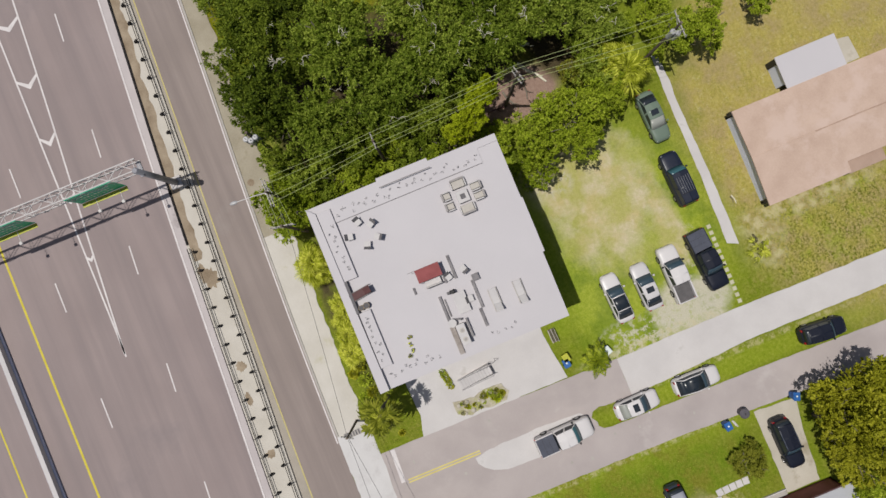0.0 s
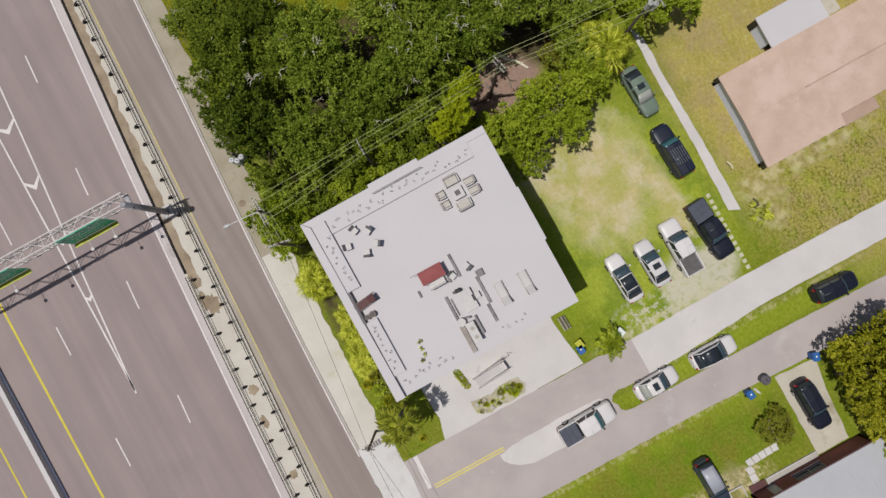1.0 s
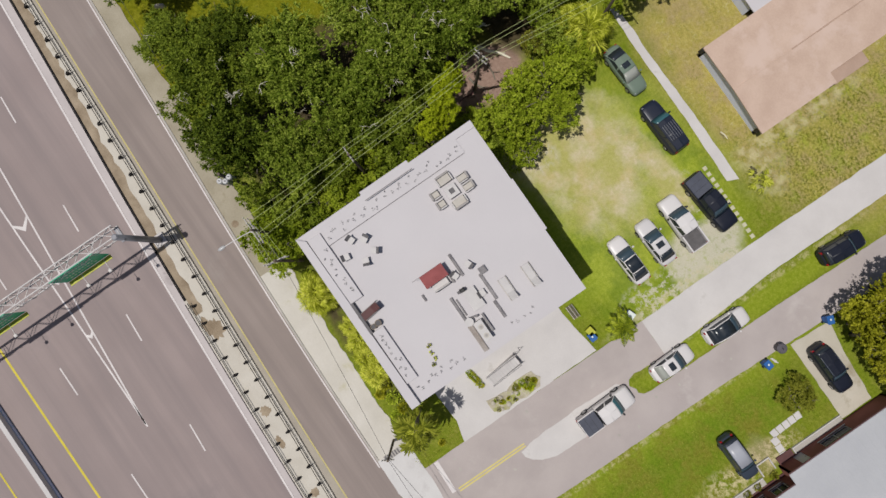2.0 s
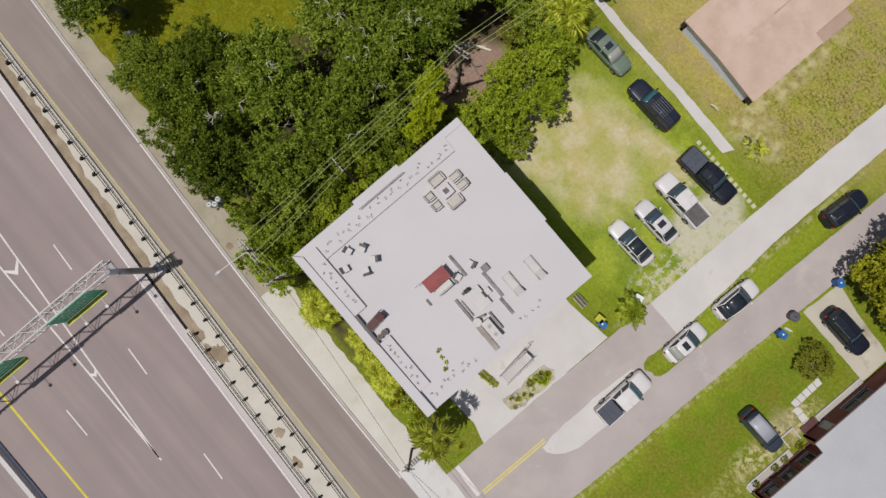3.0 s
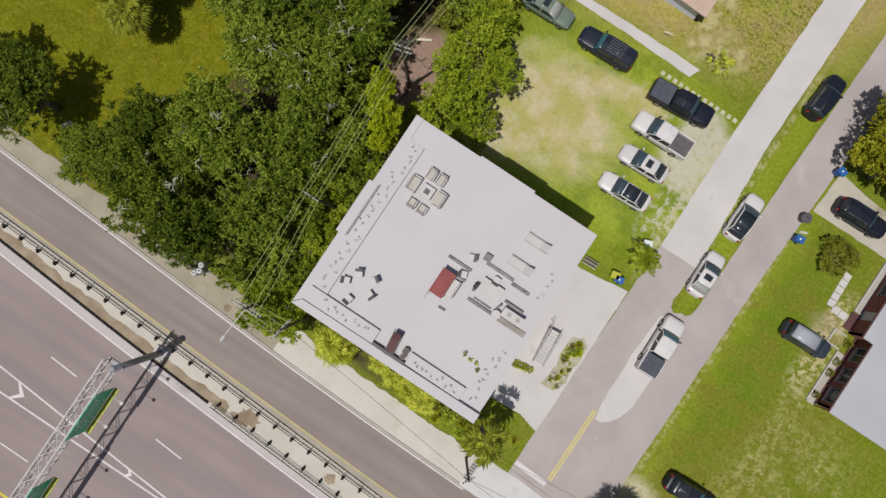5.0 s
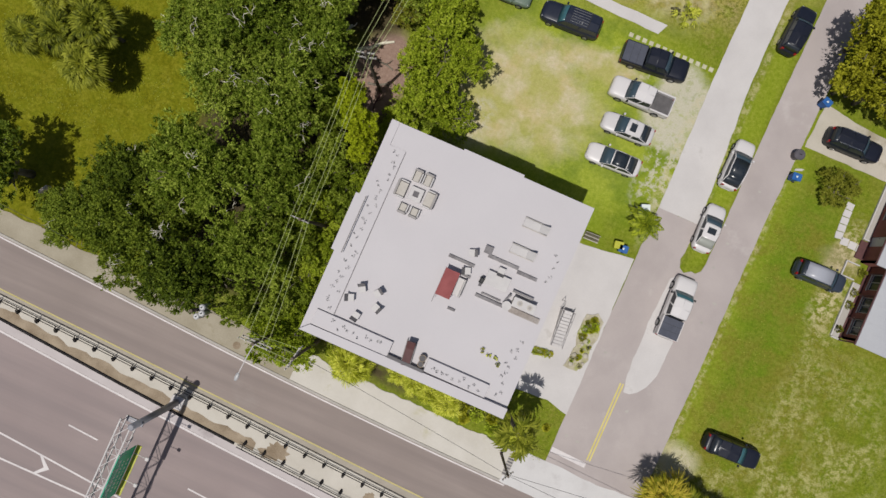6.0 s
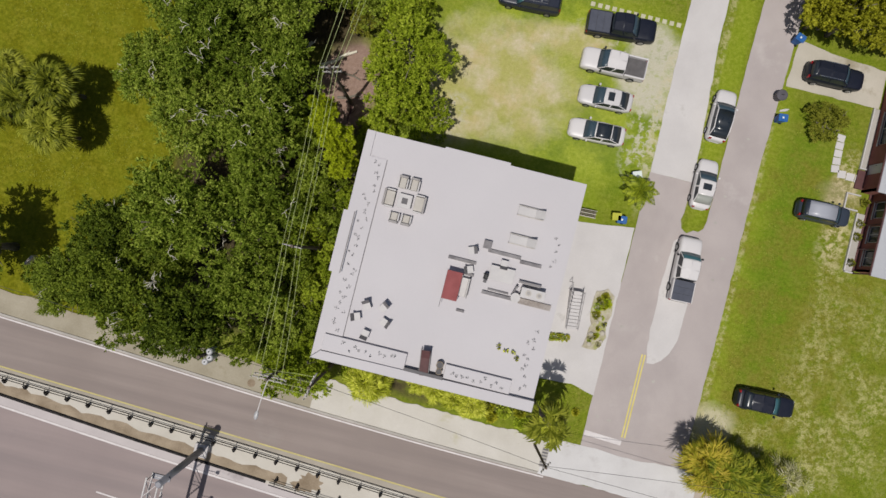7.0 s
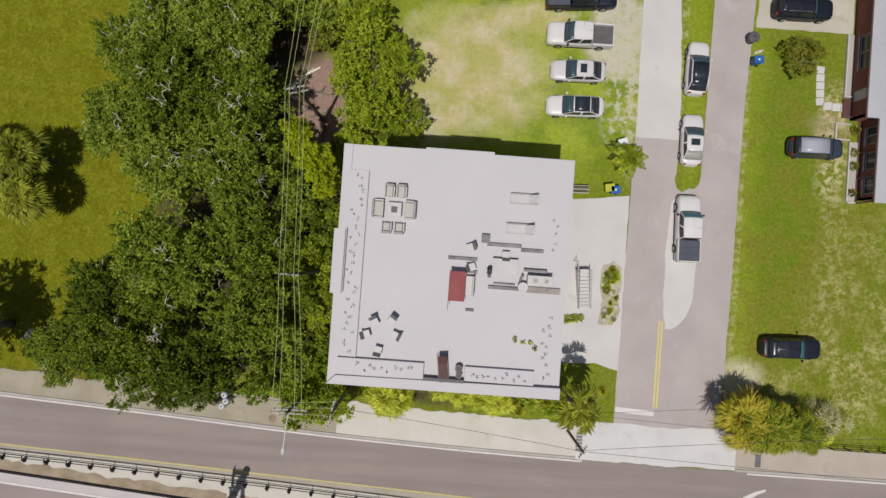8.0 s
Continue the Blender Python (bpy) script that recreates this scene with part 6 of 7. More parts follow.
# ---- wheeled bins and small things ----
def wheeled_bin(x, y, turn, body, lid, label, lid_open=0):
    b = thing("wheeled_bin", pose(x, y, 0, 0, 0, turn), label, "bin", "wheeled bins")
    bm = bmesh.new()
    lo, hi = [], []
    for sx, sy in ((-1, -1), (1, -1), (1, 1), (-1, 1)):
        lo.append(bm.verts.new((sx * 0.26, sy * 0.24, 0.08)))
        hi.append(bm.verts.new((sx * 0.37, sy * 0.31, 0.98)))
    bm.faces.new(lo[::-1])
    bm.faces.new(hi)
    for i in range(4):
        bm.faces.new((lo[i], lo[(i + 1) % 4], hi[(i + 1) % 4], hi[i]))
    bmesh.ops.bevel(bm, geom=bm.edges[:], offset=0.03, segments=2, affect="EDGES")
    part("body", bm, body, b)
    l = part("lid", cube(-0.41, 0.39, -0.34, 0.34, 0.985, 1.06, 0.03), lid, b)
    part("emblem", cube(-0.08, 0.08, -0.08, 0.08, 1.061, 1.068), M["sign_white"] if body is M["bin_blue"] else lid, l)
    part("handle", rod((-0.44, -0.28, 0.98), (-0.44, 0.28, 0.98), 0.025, n=8), body, b)
    for s in (-1, 1):
        part("wheel", rod((-0.28, s * 0.25, 0.12), (-0.28, s * 0.31, 0.12), 0.12, n=14), M["tyre"], b)
    return b


wheeled_bin(12.05, 7.6, 185, M["bin_blue"], M["bin_blue"], "blue recycling bin beside the forecourt")
wheeled_bin(11.55, 7.75, 190, M["bin_yellow"], M["bin_yellow"], "small yellow-lidded bin beside the blue bin")
wheeled_bin(12.45, 11.75, 20, M["bin_blue"], M["sign_white"], "blue bin with a white lid under the palm")
wheeled_bin(23.65, 19.75, 185, M["bin_blue"], M["bin_blue"], "blue recycling bin at the lawn edge")
wheeled_bin(23.5, 27.0, 160, M["bin_blue"], M["bin_blue"], "blue recycling bin beside the driveway")
b = thing("round_bin", pose(23.2, 21.75, 0), "round dark grey dustbin at the roadside", "bin")
part("body", rod((0, 0, 0), (0, 0, 0.85), 0.36, 0.45, 20), M["bin_grey"], b, smooth=False)
l = part("lid", rod((0, 0, 0.85), (0, 0, 0.95), 0.5, 0.4, 20), M["bin_grey"], b)
part("handle", cube(-0.12, 0.12, -0.03, 0.03, 0.95, 1.01, 0.01), M["black"], l)
solid("paper", slab([(23.7, 20.55), (24.3, 20.75), (24.55, 21.0), (24.2, 20.95), (23.75, 20.75)], 0.0, 0.06), M["white_furniture"], "crumpled white paper on the lawn edge", "litter")
solid("drain_grate", cube(10.35, 10.95, -15.35, -13.6, 0.0, 0.062), M["kerb"], "ribbed kerbside drain cover", "drain", "structure")
for k in range(6):
    solid("drain_slot", cube(10.4, 10.9, -15.25 + 0.28 * k, -15.1 + 0.28 * k, 0.0, 0.068), M["grey"], "dark slot of the kerbside drain", "drain", "structure")
solid("drain_grate", cube(26.1, 26.6, -15.6, -14.5, 0.0, 0.062), M["grey"], "dark kerbside drain cover", "drain", "structure")
bm = rod((-16.2, -14.4, 0.0), (-16.2, -14.4, 0.058), 0.36, 0.36, 20)
solid("manhole_cover", bm, M["gravel"], "round brown manhole cover in the pavement", "manhole", "structure")
f = thing("fence", pose(32.3, -13.35, 0), "low dark metal fence along the pavement", "fence")
for k in range(9):
    part("post", cube(1.5 * k - 0.04, 1.5 * k + 0.04, -0.04, 0.04, 0, 1.0), M["rail_dark"], f)
for z in (0.35, 0.9):
    part("rail", cube(0, 12, -0.025, 0.025, z, z + 0.06), M["rail_dark"], f)
o = thing("fallen_branch", pose(3.6, 29.3, 0, 0, 0, 10), "pale fallen branch on the dry grass", "branch")
bm = bmesh.new()
sweep(bm, [(-0.45, 0, 0.05), (0, 0.08, 0.06), (0.5, 0.0, 0.05)], [0.05, 0.06, 0.03], 7)
part("wood", bm, M["bark_pale"], o)
bm = bmesh.new()
sweep(bm, [(-0.4, -0.15, 0.03), (0, -0.1, 0.03), (0.3, -0.2, 0.03)], [0.04, 0.04, 0.02], 7)
part("stick", bm, M["wood_pole"], o)
for i, (p, q, r, mt) in enumerate((((-17.1, 14.6), (-14.3, 16.6), 0.17, "bark_pale"), ((-15.0, 12.2), (-12.95, 12.75), 0.12, "bark"), ((-13.65, 12.1), (-13.6, 10.2), 0.09, "brown_red"), ((-18.7, 15.6), (-18.4, 16.5), 0.16, "bark_pale"), ((-15.6, 14.6), (-13.4, 14.2), 0.1, "bark"))):
    a, b = Vector((*p, r * 0.9)), Vector((*q, r * 0.8))
    o = thing("fallen_log", pose(0, 0, 0), "weathered fallen log on the bare reddish ground", "log", "fallen logs")
    bm = bmesh.new()
    sweep(bm, [a, a.lerp(b, 0.35) + Vector((0.08, -0.06, 0.02)), a.lerp(b, 0.7) + Vector((-0.05, 0.08, 0)), b], [r, r * 0.95, r * 0.8, r * 0.55], 9)
    part("wood", bm, M[mt], o)
    bm = bmesh.new()
    c = a.lerp(b, 0.6)
    sweep(bm, [c, c + Vector((0.35, 0.3, 0.12)), c + Vector((0.5, 0.65, 0.2))], [r * 0.45, r * 0.35, r * 0.15], 6)
    part("stub", bm, M[mt], o)
s = thing("sign_board", pose(-36.6, -8.2, 0, 0, 0, 60), "plain white board on a post at the trees", "sign")
part("post", rod((0, 0, 0), (0, 0, 2.4), 0.05), M["wood_pole"], s)
part("panel", cube(-0.5, 0.5, -0.1, 0.1, 1.7, 2.3, 0.02), M["kerb"], s)


# ---- vegetation ----
def leaf_mesh(name, centres, normals, sizes, material, aspect=0.55, along=None):
    """Many pointed leaves, each a folded lozenge."""
    n = len(centres)
    rng = np.random.default_rng(n)
    nn = normals / np.linalg.norm(normals, axis=1, keepdims=True)
    r = rng.normal(size=(n, 3))
    u = np.cross(nn, r) if along is None else along + 0.35 * r
    u /= np.linalg.norm(u, axis=1, keepdims=True)
    v = np.cross(nn, u)
    v /= np.linalg.norm(v, axis=1, keepdims=True) + 1e-9
    s = sizes[:, None]
    quad = np.stack([centres - u * s * 0.5, centres + v * s * aspect * 0.5 + nn * s * 0.12, centres + u * s * 0.5, centres - v * s * aspect * 0.5 + nn * s * 0.12], 1).reshape(-1, 3)
    me = bpy.data.meshes.new(name)
    me.vertices.add(4 * n)
    me.vertices.foreach_set("co", quad.astype(np.float32).ravel())
    me.loops.add(4 * n)
    me.loops.foreach_set("vertex_index", np.arange(4 * n, dtype=np.int32))
    me.polygons.add(n)
    me.polygons.foreach_set("loop_start", np.arange(0, 4 * n, 4, dtype=np.int32))
    me.update(calc_edges=True)
    me.materials.append(material)
    return me


def crown_mesh(name, seed, radius, height, lobes, clumps, leaves, leaf, material, flat=0.7):
    """A crown: lobes of uneven size carry clumps of feathery sprays on their sunlit outside, with gaps between them."""
    rng = np.random.default_rng(seed)
    P_, N_, S_, U_ = [], [], [], []
    for k in range(lobes):
        q = radius * 0.68 * math.sqrt((k + 0.3) / lobes)
        a = k * 2.4 + rng.uniform(-0.5, 0.5)
        lr = radius * rng.uniform(0.18, 0.34)
        c = np.array([q * math.cos(a), q * math.sin(a), height * (1 - 0.3 * (q / radius) ** 2) - lr * flat + rng.uniform(-1.7, 0.6)])
        squash = np.array([lr * rng.uniform(0.85, 1.2), lr * rng.uniform(0.85, 1.2), lr * flat])
        for _ in range(clumps):
            d = rng.normal(size=3)
            d[2] = abs(d[2]) * 1.1 - 0.45
            d /= np.linalg.norm(d)
            cc = c + d * squash * rng.uniform(0.7, 1.15)
            cr = radius * rng.uniform(0.05, 0.14)
            m = int(leaves * (cr / (0.1 * radius)) ** 1.3) + 8
            # sprays: leaves strung along a few twigs that fan out from the clump
            twigs = rng.normal(size=(6, 3)) + d * 0.9
            twigs /= np.linalg.norm(twigs, axis=1, keepdims=True)
            pick = rng.integers(0, 6, size=m)
            reach = rng.uniform(0.15, 1.35, size=(m, 1))
            side = rng.normal(size=(m, 3))
            side /= np.linalg.norm(side, axis=1, keepdims=True)
            P_.append(cc + twigs[pick] * cr * reach + side * cr * 0.3 * rng.uniform(0.2, 1, size=(m, 1)))
            U_.append(twigs[pick] * 0.8 + side * 0.8)
            N_.append(side * 0.5 + d * 0.5 + np.array([0, 0, 0.6]) + rng.normal(size=(m, 3)) * 0.5)
            S_.append(rng.uniform(0.6, 1.4, size=m) * leaf)
        m = clumps * leaves // 7
        d = rng.normal(size=(m, 3))
        d[:, 2] = np.abs(d[:, 2]) * 1.1 - 0.5
        d /= np.linalg.norm(d, axis=1, keepdims=True)
        P_.append(c + d * squash * rng.uniform(0.6, 1.2, size=(m, 1)))
        U_.append(d + rng.normal(size=(m, 3)) * 0.5)
        N_.append(d * 0.6 + np.array([0, 0, 0.4]) + rng.normal(size=(m, 3)) * 0.7)
        S_.append(rng.uniform(0.6, 1.3, size=m) * leaf)
    return leaf_mesh(name, np.concatenate(P_), np.concatenate(N_), np.concatenate(S_) * 1.08, material, 0.4, np.concatenate(U_))


def trunk_mesh(seed, height, spread, r0, material, limbs=7):
    rnd = random.Random(seed)
    bm = bmesh.new()
    fork = height * 0.32
    sweep(bm, [(0, 0, -0.1), (0.05, 0, fork * 0.5), (rnd.uniform(-0.2, 0.2), rnd.uniform(-0.2, 0.2), fork)], [r0 * 1.25, r0, r0 * 0.85], 10)
    for k in range(limbs):
        a = k * math.tau / limbs + rnd.uniform(-0.3, 0.3)
        d = spread * rnd.uniform(0.5, 0.85)
        z = height * rnd.uniform(0.62, 0.9)
        p0 = Vector((0, 0, fork * rnd.uniform(0.8, 1)))
        p2 = Vector((d * math.cos(a), d * math.sin(a), z))
        p1 = p0.lerp(p2, 0.5) + Vector((rnd.uniform(-0.3, 0.3), rnd.uniform(-0.3, 0.3), -0.12 * height))
        sweep(bm, [p0, p1, p2], [r0 * 0.55, r0 * 0.36, r0 * 0.12], 7)
        for _ in range(2):
            b = a + rnd.uniform(-0.9, 0.9)
            p3 = p1.lerp(p2, rnd.uniform(0.2, 0.7))
            p4 = p3 + Vector((math.cos(b) * spread * 0.35, math.sin(b) * spread * 0.35, height * rnd.uniform(0.02, 0.15)))
            sweep(bm, [p3, p3.lerp(p4, 0.5) + Vector((0, 0, 0.1)), p4], [r0 * 0.2, r0 * 0.13, r0 * 0.05], 5)
    return mesh_of("trunk", bm, material, True)


def bare_branch(seed, size, stems=5, r=0.045, fan=1.2):
    """Bleached dead twigs that stand out of a crown, each bent and forked."""
    rnd = random.Random(seed)
    bm = bmesh.new()
    for k in range(stems):
        a = rnd.uniform(-fan, fan) + (seed % 7)
        p2 = Vector((math.cos(a), math.sin(a), rnd.uniform(0.0, 0.3))) * size * rnd.uniform(0.5, 1)
        side = Vector((-math.sin(a), math.cos(a), 0)) * size * rnd.uniform(-0.3, 0.3)
        p1 = p2 * 0.5 + side + Vector((0, 0, 0.15 * size))
        sweep(bm, [Vector((0, 0, -0.5 * size)), p1 * 0.6, p1, p2], [r, r * 0.8, r * 0.6, r * 0.25], 5)
        b = a + rnd.choice((-0.8, 0.8))
        sweep(bm, [p1, p1 + Vector((math.cos(b), math.sin(b), 0.1)) * size * 0.35], [r * 0.5, r * 0.2], 5)
    return mesh_of("dead_branch", bm, M["bark_pale"])


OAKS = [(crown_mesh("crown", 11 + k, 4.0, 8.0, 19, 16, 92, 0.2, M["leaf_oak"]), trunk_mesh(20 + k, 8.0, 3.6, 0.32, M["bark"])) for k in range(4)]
OAKS_SUN = [(crown_mesh("crown", 31 + k, 4.0, 8.0, 19, 16, 92, 0.2, M["leaf_oak_painted_sun"]), OAKS[k][1]) for k in range(2)]
SMALL = {}
for key, mat_name in (("leaf_bright", "leaf_bright"), ("leaf_mid", "leaf_mid"), ("leaf_yellow", "leaf_yellow"), ("leaf_vine", "leaf_vine"), ("leaf_olive", "leaf_olive")):
    SMALL[key] = [(crown_mesh("crown", 71 + k, 2.4, 5.0, 11, 13, 72, 0.18, M[mat_name], 0.8), trunk_mesh(80 + k, 5.0, 2.0, 0.16, M["bark"], 6)) for k in range(2)]
VINE = [(crown_mesh("crown", 91 + k, 1.8, 9.0, 12, 12, 60, 0.17, M["leaf_vine"], 0.9), trunk_mesh(91 + k, 9.0, 1.2, 0.14, M["bark"], 6)) for k in range(2)]
DEAD = [bare_branch(k, 0.9, 4, 0.026) for k in range(4)]
TWIGS = [bare_branch(10 + k, 0.95, 2, 0.03, 2.6) for k in range(4)]


def tree(name, meshes, x, y, scale, turn, label, group="", tall=1.0, dead=0, seed=0, twigs=0):
    t = thing(name, pose(x, y + 0.25, 0, 0, 0, turn), label, "tree", group)
    t.scale = (scale, scale, scale * tall)
    piece("trunk", meshes[1], t)
    piece("crown", meshes[0], t)
    rnd = random.Random(seed)
    for k in range(dead):
        a, q = rnd.uniform(0, math.tau), rnd.uniform(0.5, 2.6)
        piece("dead_branch", DEAD[(seed + k) % 4], t, pose(q * math.cos(a), q * math.sin(a), 7.75 - 0.14 * q * q, 0, 0, rnd.uniform(0, 360)))
    for k in range(twigs):
        a, q = rnd.uniform(0, math.tau), rnd.uniform(0.6, 3.6)
        piece("dead_branch", TWIGS[(seed + k) % 4], t, pose(q * math.cos(a), q * math.sin(a), 7.95 - 0.15 * q * q, 0, 0, rnd.uniform(0, 360)))
    return t


oaks = [(-26.2, -8.4, 1.05, 1.0), (-20.8, -9.3, 1.05, 1.0), (-17.0, -5.2, 0.95, 1.05), (-28.8, -4.2, 0.85, 0.95), (-23.0, -1.2, 1.15, 1.05), (-17.6, 1.0, 1.05, 1.05), (-24.0, 6.4, 1.0, 1.0), (-28.4, 9.4, 0.95, 0.9), (-19.0, 6.4, 1.05, 1.08), (-18.6, 11.4, 0.95, 1.05), (-23.6, 12.4, 1.05, 1.05), (-19.6, 16.6, 1.0, 1.05), (-25.0, 17.5, 1.0, 1.0), (-31.8, -9.0, 0.9, 0.8), (-22.5, 22.0, 1.05, 1.0), (-17.5, 21.8, 0.8, 0.9), (-39.6, -8.0, 1.0, 0.85), (-21.0, 27.5, 0.95, 0.9), (-45.5, -7.5, 0.9, 0.9), (-26.5, 24.5, 1.0, 0.95), (-28.6, 15.6, 0.8, 0.9), (-24.2, -4.9, 0.75, 1.02)]
for i, (x, y, s, tall) in enumerate(oaks):
    # oaks beyond y 4 and three others wear the leaves coloured as sunlit
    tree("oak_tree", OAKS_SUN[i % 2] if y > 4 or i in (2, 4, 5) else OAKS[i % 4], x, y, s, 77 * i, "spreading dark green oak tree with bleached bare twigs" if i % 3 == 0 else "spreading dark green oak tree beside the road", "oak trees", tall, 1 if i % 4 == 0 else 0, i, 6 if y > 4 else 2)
host = [o for o in bpy.data.objects if o.name.startswith("oak_tree")][-1]
piece("dead_branch", bare_branch(3, 0.85, 6, 0.034, 2.6), host, host.matrix_basis.inverted() @ pose(-22.6, -6.3, 8.9))
for i, (x, y, s, k, tall) in enumerate(((-9.4, 17.2, 1.35, "leaf_bright", 1.15), (-9.3, 12.4, 1.3, "leaf_bright", 1.1), (-6.8, 11.6, 1.0, "leaf_bright", 1.1), (-7.5, 15.4, 1.1, "leaf_bright", 1.15), (-11.2, 14.6, 0.8, "leaf_bright", 1.2), (-12.6, 19.5, 0.9, "leaf_mid", 1.1), (-10.6, 9.4, 0.8, "leaf_bright", 0.8), (-10.3, 21.0, 0.9, "leaf_bright", 1.0))):
    tree("broadleaf_tree", SMALL[k][i % 2], x, y, s, 63 * i, "bright green broadleaf tree at the parking lawn", "parking lawn trees", tall)
for i, (x, y, s, tall) in enumerate(((-12.6, -4.6, 0.95, 1.0), (-13.6, -8.2, 1.1, 1.1), (-12.2, -11.4, 1.3, 1.05), (-10.7, -12.2, 0.85, 0.95), (-12.5, 1.2, 0.9, 1.05), (-14.6, -10.8, 0.9, 0.95), (-12.2, -1.8, 0.75, 0.9), (-10.9, -8.6, 0.7, 1.0), (-11.0, 6.2, 0.6, 1.1), (-10.8, 3.2, 0.7, 1.15), (-13.0, 3.4, 0.9, 1.2), (-11.6, -10.0, 0.9, 1.1))):
    tree("broadleaf_tree", SMALL["leaf_bright" if i not in (1, 4, 10) else "leaf_mid"][i % 2], x, y, s, 51 * i, "young green tree beside the white house", "trees beside the house", tall)
for i, (x, y, s) in enumerate(((-14.1, 9.2, 0.68), (-13.5, 8.2, 0.82), (-12.7, 7.4, 0.88), (-12.0, 6.4, 0.85), (-11.5, 5.3, 0.75))):
    tree("vine_covered_tree", VINE[i % 2], x, y, s, 40 * i, "narrow bright green tree covered with vines", "vine-covered trees", 1.0 / s)
for i, (x, y, s) in enumerate(((-11.5, -3.4, 0.7), (-11.3, 0.8, 0.65), (-13.8, -6.4, 0.8), (-14.9, 3.6, 0.9), (-11.3, -6.4, 0.7), (-15.0, -2.2, 0.9), (-13.9, 0.6, 0.8), (-12.2, -7.2, 0.75), (-14.8, -7.0, 0.7), (-15.3, 6.2, 0.95), (-15.4, 8.6, 0.85), (-14.4, 2.6, 0.95), (-15.7, 0.4, 1.0), (-14.0, -3.8, 0.85))):
    tree("broadleaf_tree", SMALL["leaf_mid" if i % 2 else "leaf_bright"][i % 2], x, y, s, 67 * i, "young green tree beside the white house", "trees beside the house", 1.25)
for i, (x, y, s, tall) in enumerate(((24.4, 29.4, 1.5, 1.1), (27.0, 30.4, 1.5, 1.1), (30.4, 29.2, 1.2, 0.95), (23.6, 32.2, 1.3, 1.05), (33.4, 29.6, 1.1, 0.9), (26.2, 28.0, 1.1, 1.2), (28.8, 27.9, 1.0, 1.0), (24.1, 28.1, 0.8, 1.3), (25.6, 33.0, 1.3, 1.1))):
    tree("broadleaf_tree", SMALL["leaf_bright" if i == 4 else "leaf_yellow"][i % 2], x, y, s, 33 * i, "yellow-green broadleaf tree beside the driveway", "driveway trees", tall)
for i, (x, y, s) in enumerate(((-13.3, 28.8, 1.05), (-12.9, 31.3, 1.1), (-16.0, 27.5, 0.9), (-13.2, 37.6, 0.7), (-15.8, 24.6, 0.7), (-12.9, 26.9, 0.55))):
    tree("broadleaf_tree", SMALL["leaf_bright"][i % 2], x, y, s, 91 * i, "green broadleaf tree at the end of the footpath", "trees at the footpath", 0.95)
for i, (x, y, s, k) in enumerate(((-13.7, 18.8, 0.75, "leaf_olive"), (-15.7, 20.2, 0.85, "leaf_mid"), (-11.9, 16.6, 0.6, "leaf_bright"), (-16.3, 9.6, 0.6, "leaf_mid"), (-11.3, 8.0, 0.55, "leaf_bright"))):
    tree("broadleaf_tree", SMALL[k][i % 2], x, y, s, 58 * i, "small broadleaf tree at the bare clearing", "clearing trees", 1.0)
tree("bush", SMALL["leaf_olive"][0], 27.5, 20.3, 0.9, 20, "thin olive-green bush on the lawn", "", 0.38)
tree("broadleaf_tree", SMALL["leaf_mid"][1], -15.5, -9.7, 0.85, 20, "young green tree beside the transformer pole", "trees beside the house", 1.9)


def fan_palm_mesh(seed, fronds, reach, blades, width, material, droop=0.5, up=0.9):
    """Fan leaves on stalks of uneven length round one heart; each fan is a spray of broad blades that bend down at the tip."""
    rnd = random.Random(seed)
    verts, faces = [], []

    def blade(p, d, side, length, w, bend):
        i = len(verts)
        mid_p = p + d * length * 0.5 + Vector((0, 0, 0.04 * length))
        far_p = p + d * length * 0.8 - Vector((0, 0, bend * length * 0.25))
        tip = p + d * length * 0.98 - Vector((0, 0, bend * length * 0.6))
        verts.extend([p, mid_p + side * w, mid_p - side * w, far_p + side * w * 0.7, far_p - side * w * 0.7, tip])
        faces.extend([(i, i + 1, i + 2), (i + 1, i + 3, i + 4, i + 2), (i + 3, i + 5, i + 4)])

    for f in range(fronds):
        a = f * 2.399 + rnd.uniform(-0.45, 0.45)
        e = up * (1 - (f / fronds)) * 1.4 - 0.3 + rnd.uniform(-0.2, 0.2)
        d = Vector((math.cos(a) * math.cos(e), math.sin(a) * math.cos(e), math.sin(e)))
        stalk = reach * rnd.uniform(0.28, 0.66) * (0.4 + 0.6 * min(1.0, 1.6 * f / fronds))
        far = reach * rnd.uniform(0.6, 1.1)
        hub = d * stalk - Vector((0, 0, 0.1 * stalk))
        s = Vector((-math.sin(a), math.cos(a), rnd.uniform(-0.5, 0.5))).normalized()
        i = len(verts)
        verts.extend([s * 0.03, s * -0.03, hub - s * 0.02, hub + s * 0.02])
        faces.append((i, i + 1, i + 2, i + 3))
        bend = droop * rnd.uniform(0.5, 1.8)
        for b in range(blades):
            th = (b / (blades - 1) - 0.5) * 2.3 + rnd.uniform(-0.06, 0.06)
            dd = (d * math.cos(th) + s * math.sin(th)).normalized()
            n = dd.cross(d.cross(s)).normalized()
            blade(hub, dd, n, far * (0.55 - 0.1 * abs(th)) * rnd.uniform(0.8, 1.15), width * rnd.uniform(0.8, 1.2), bend)
    me = bpy.data.meshes.new("fronds")
    me.from_pydata([tuple(v) for v in verts], [], faces)
    me.materials.append(material)
    return me


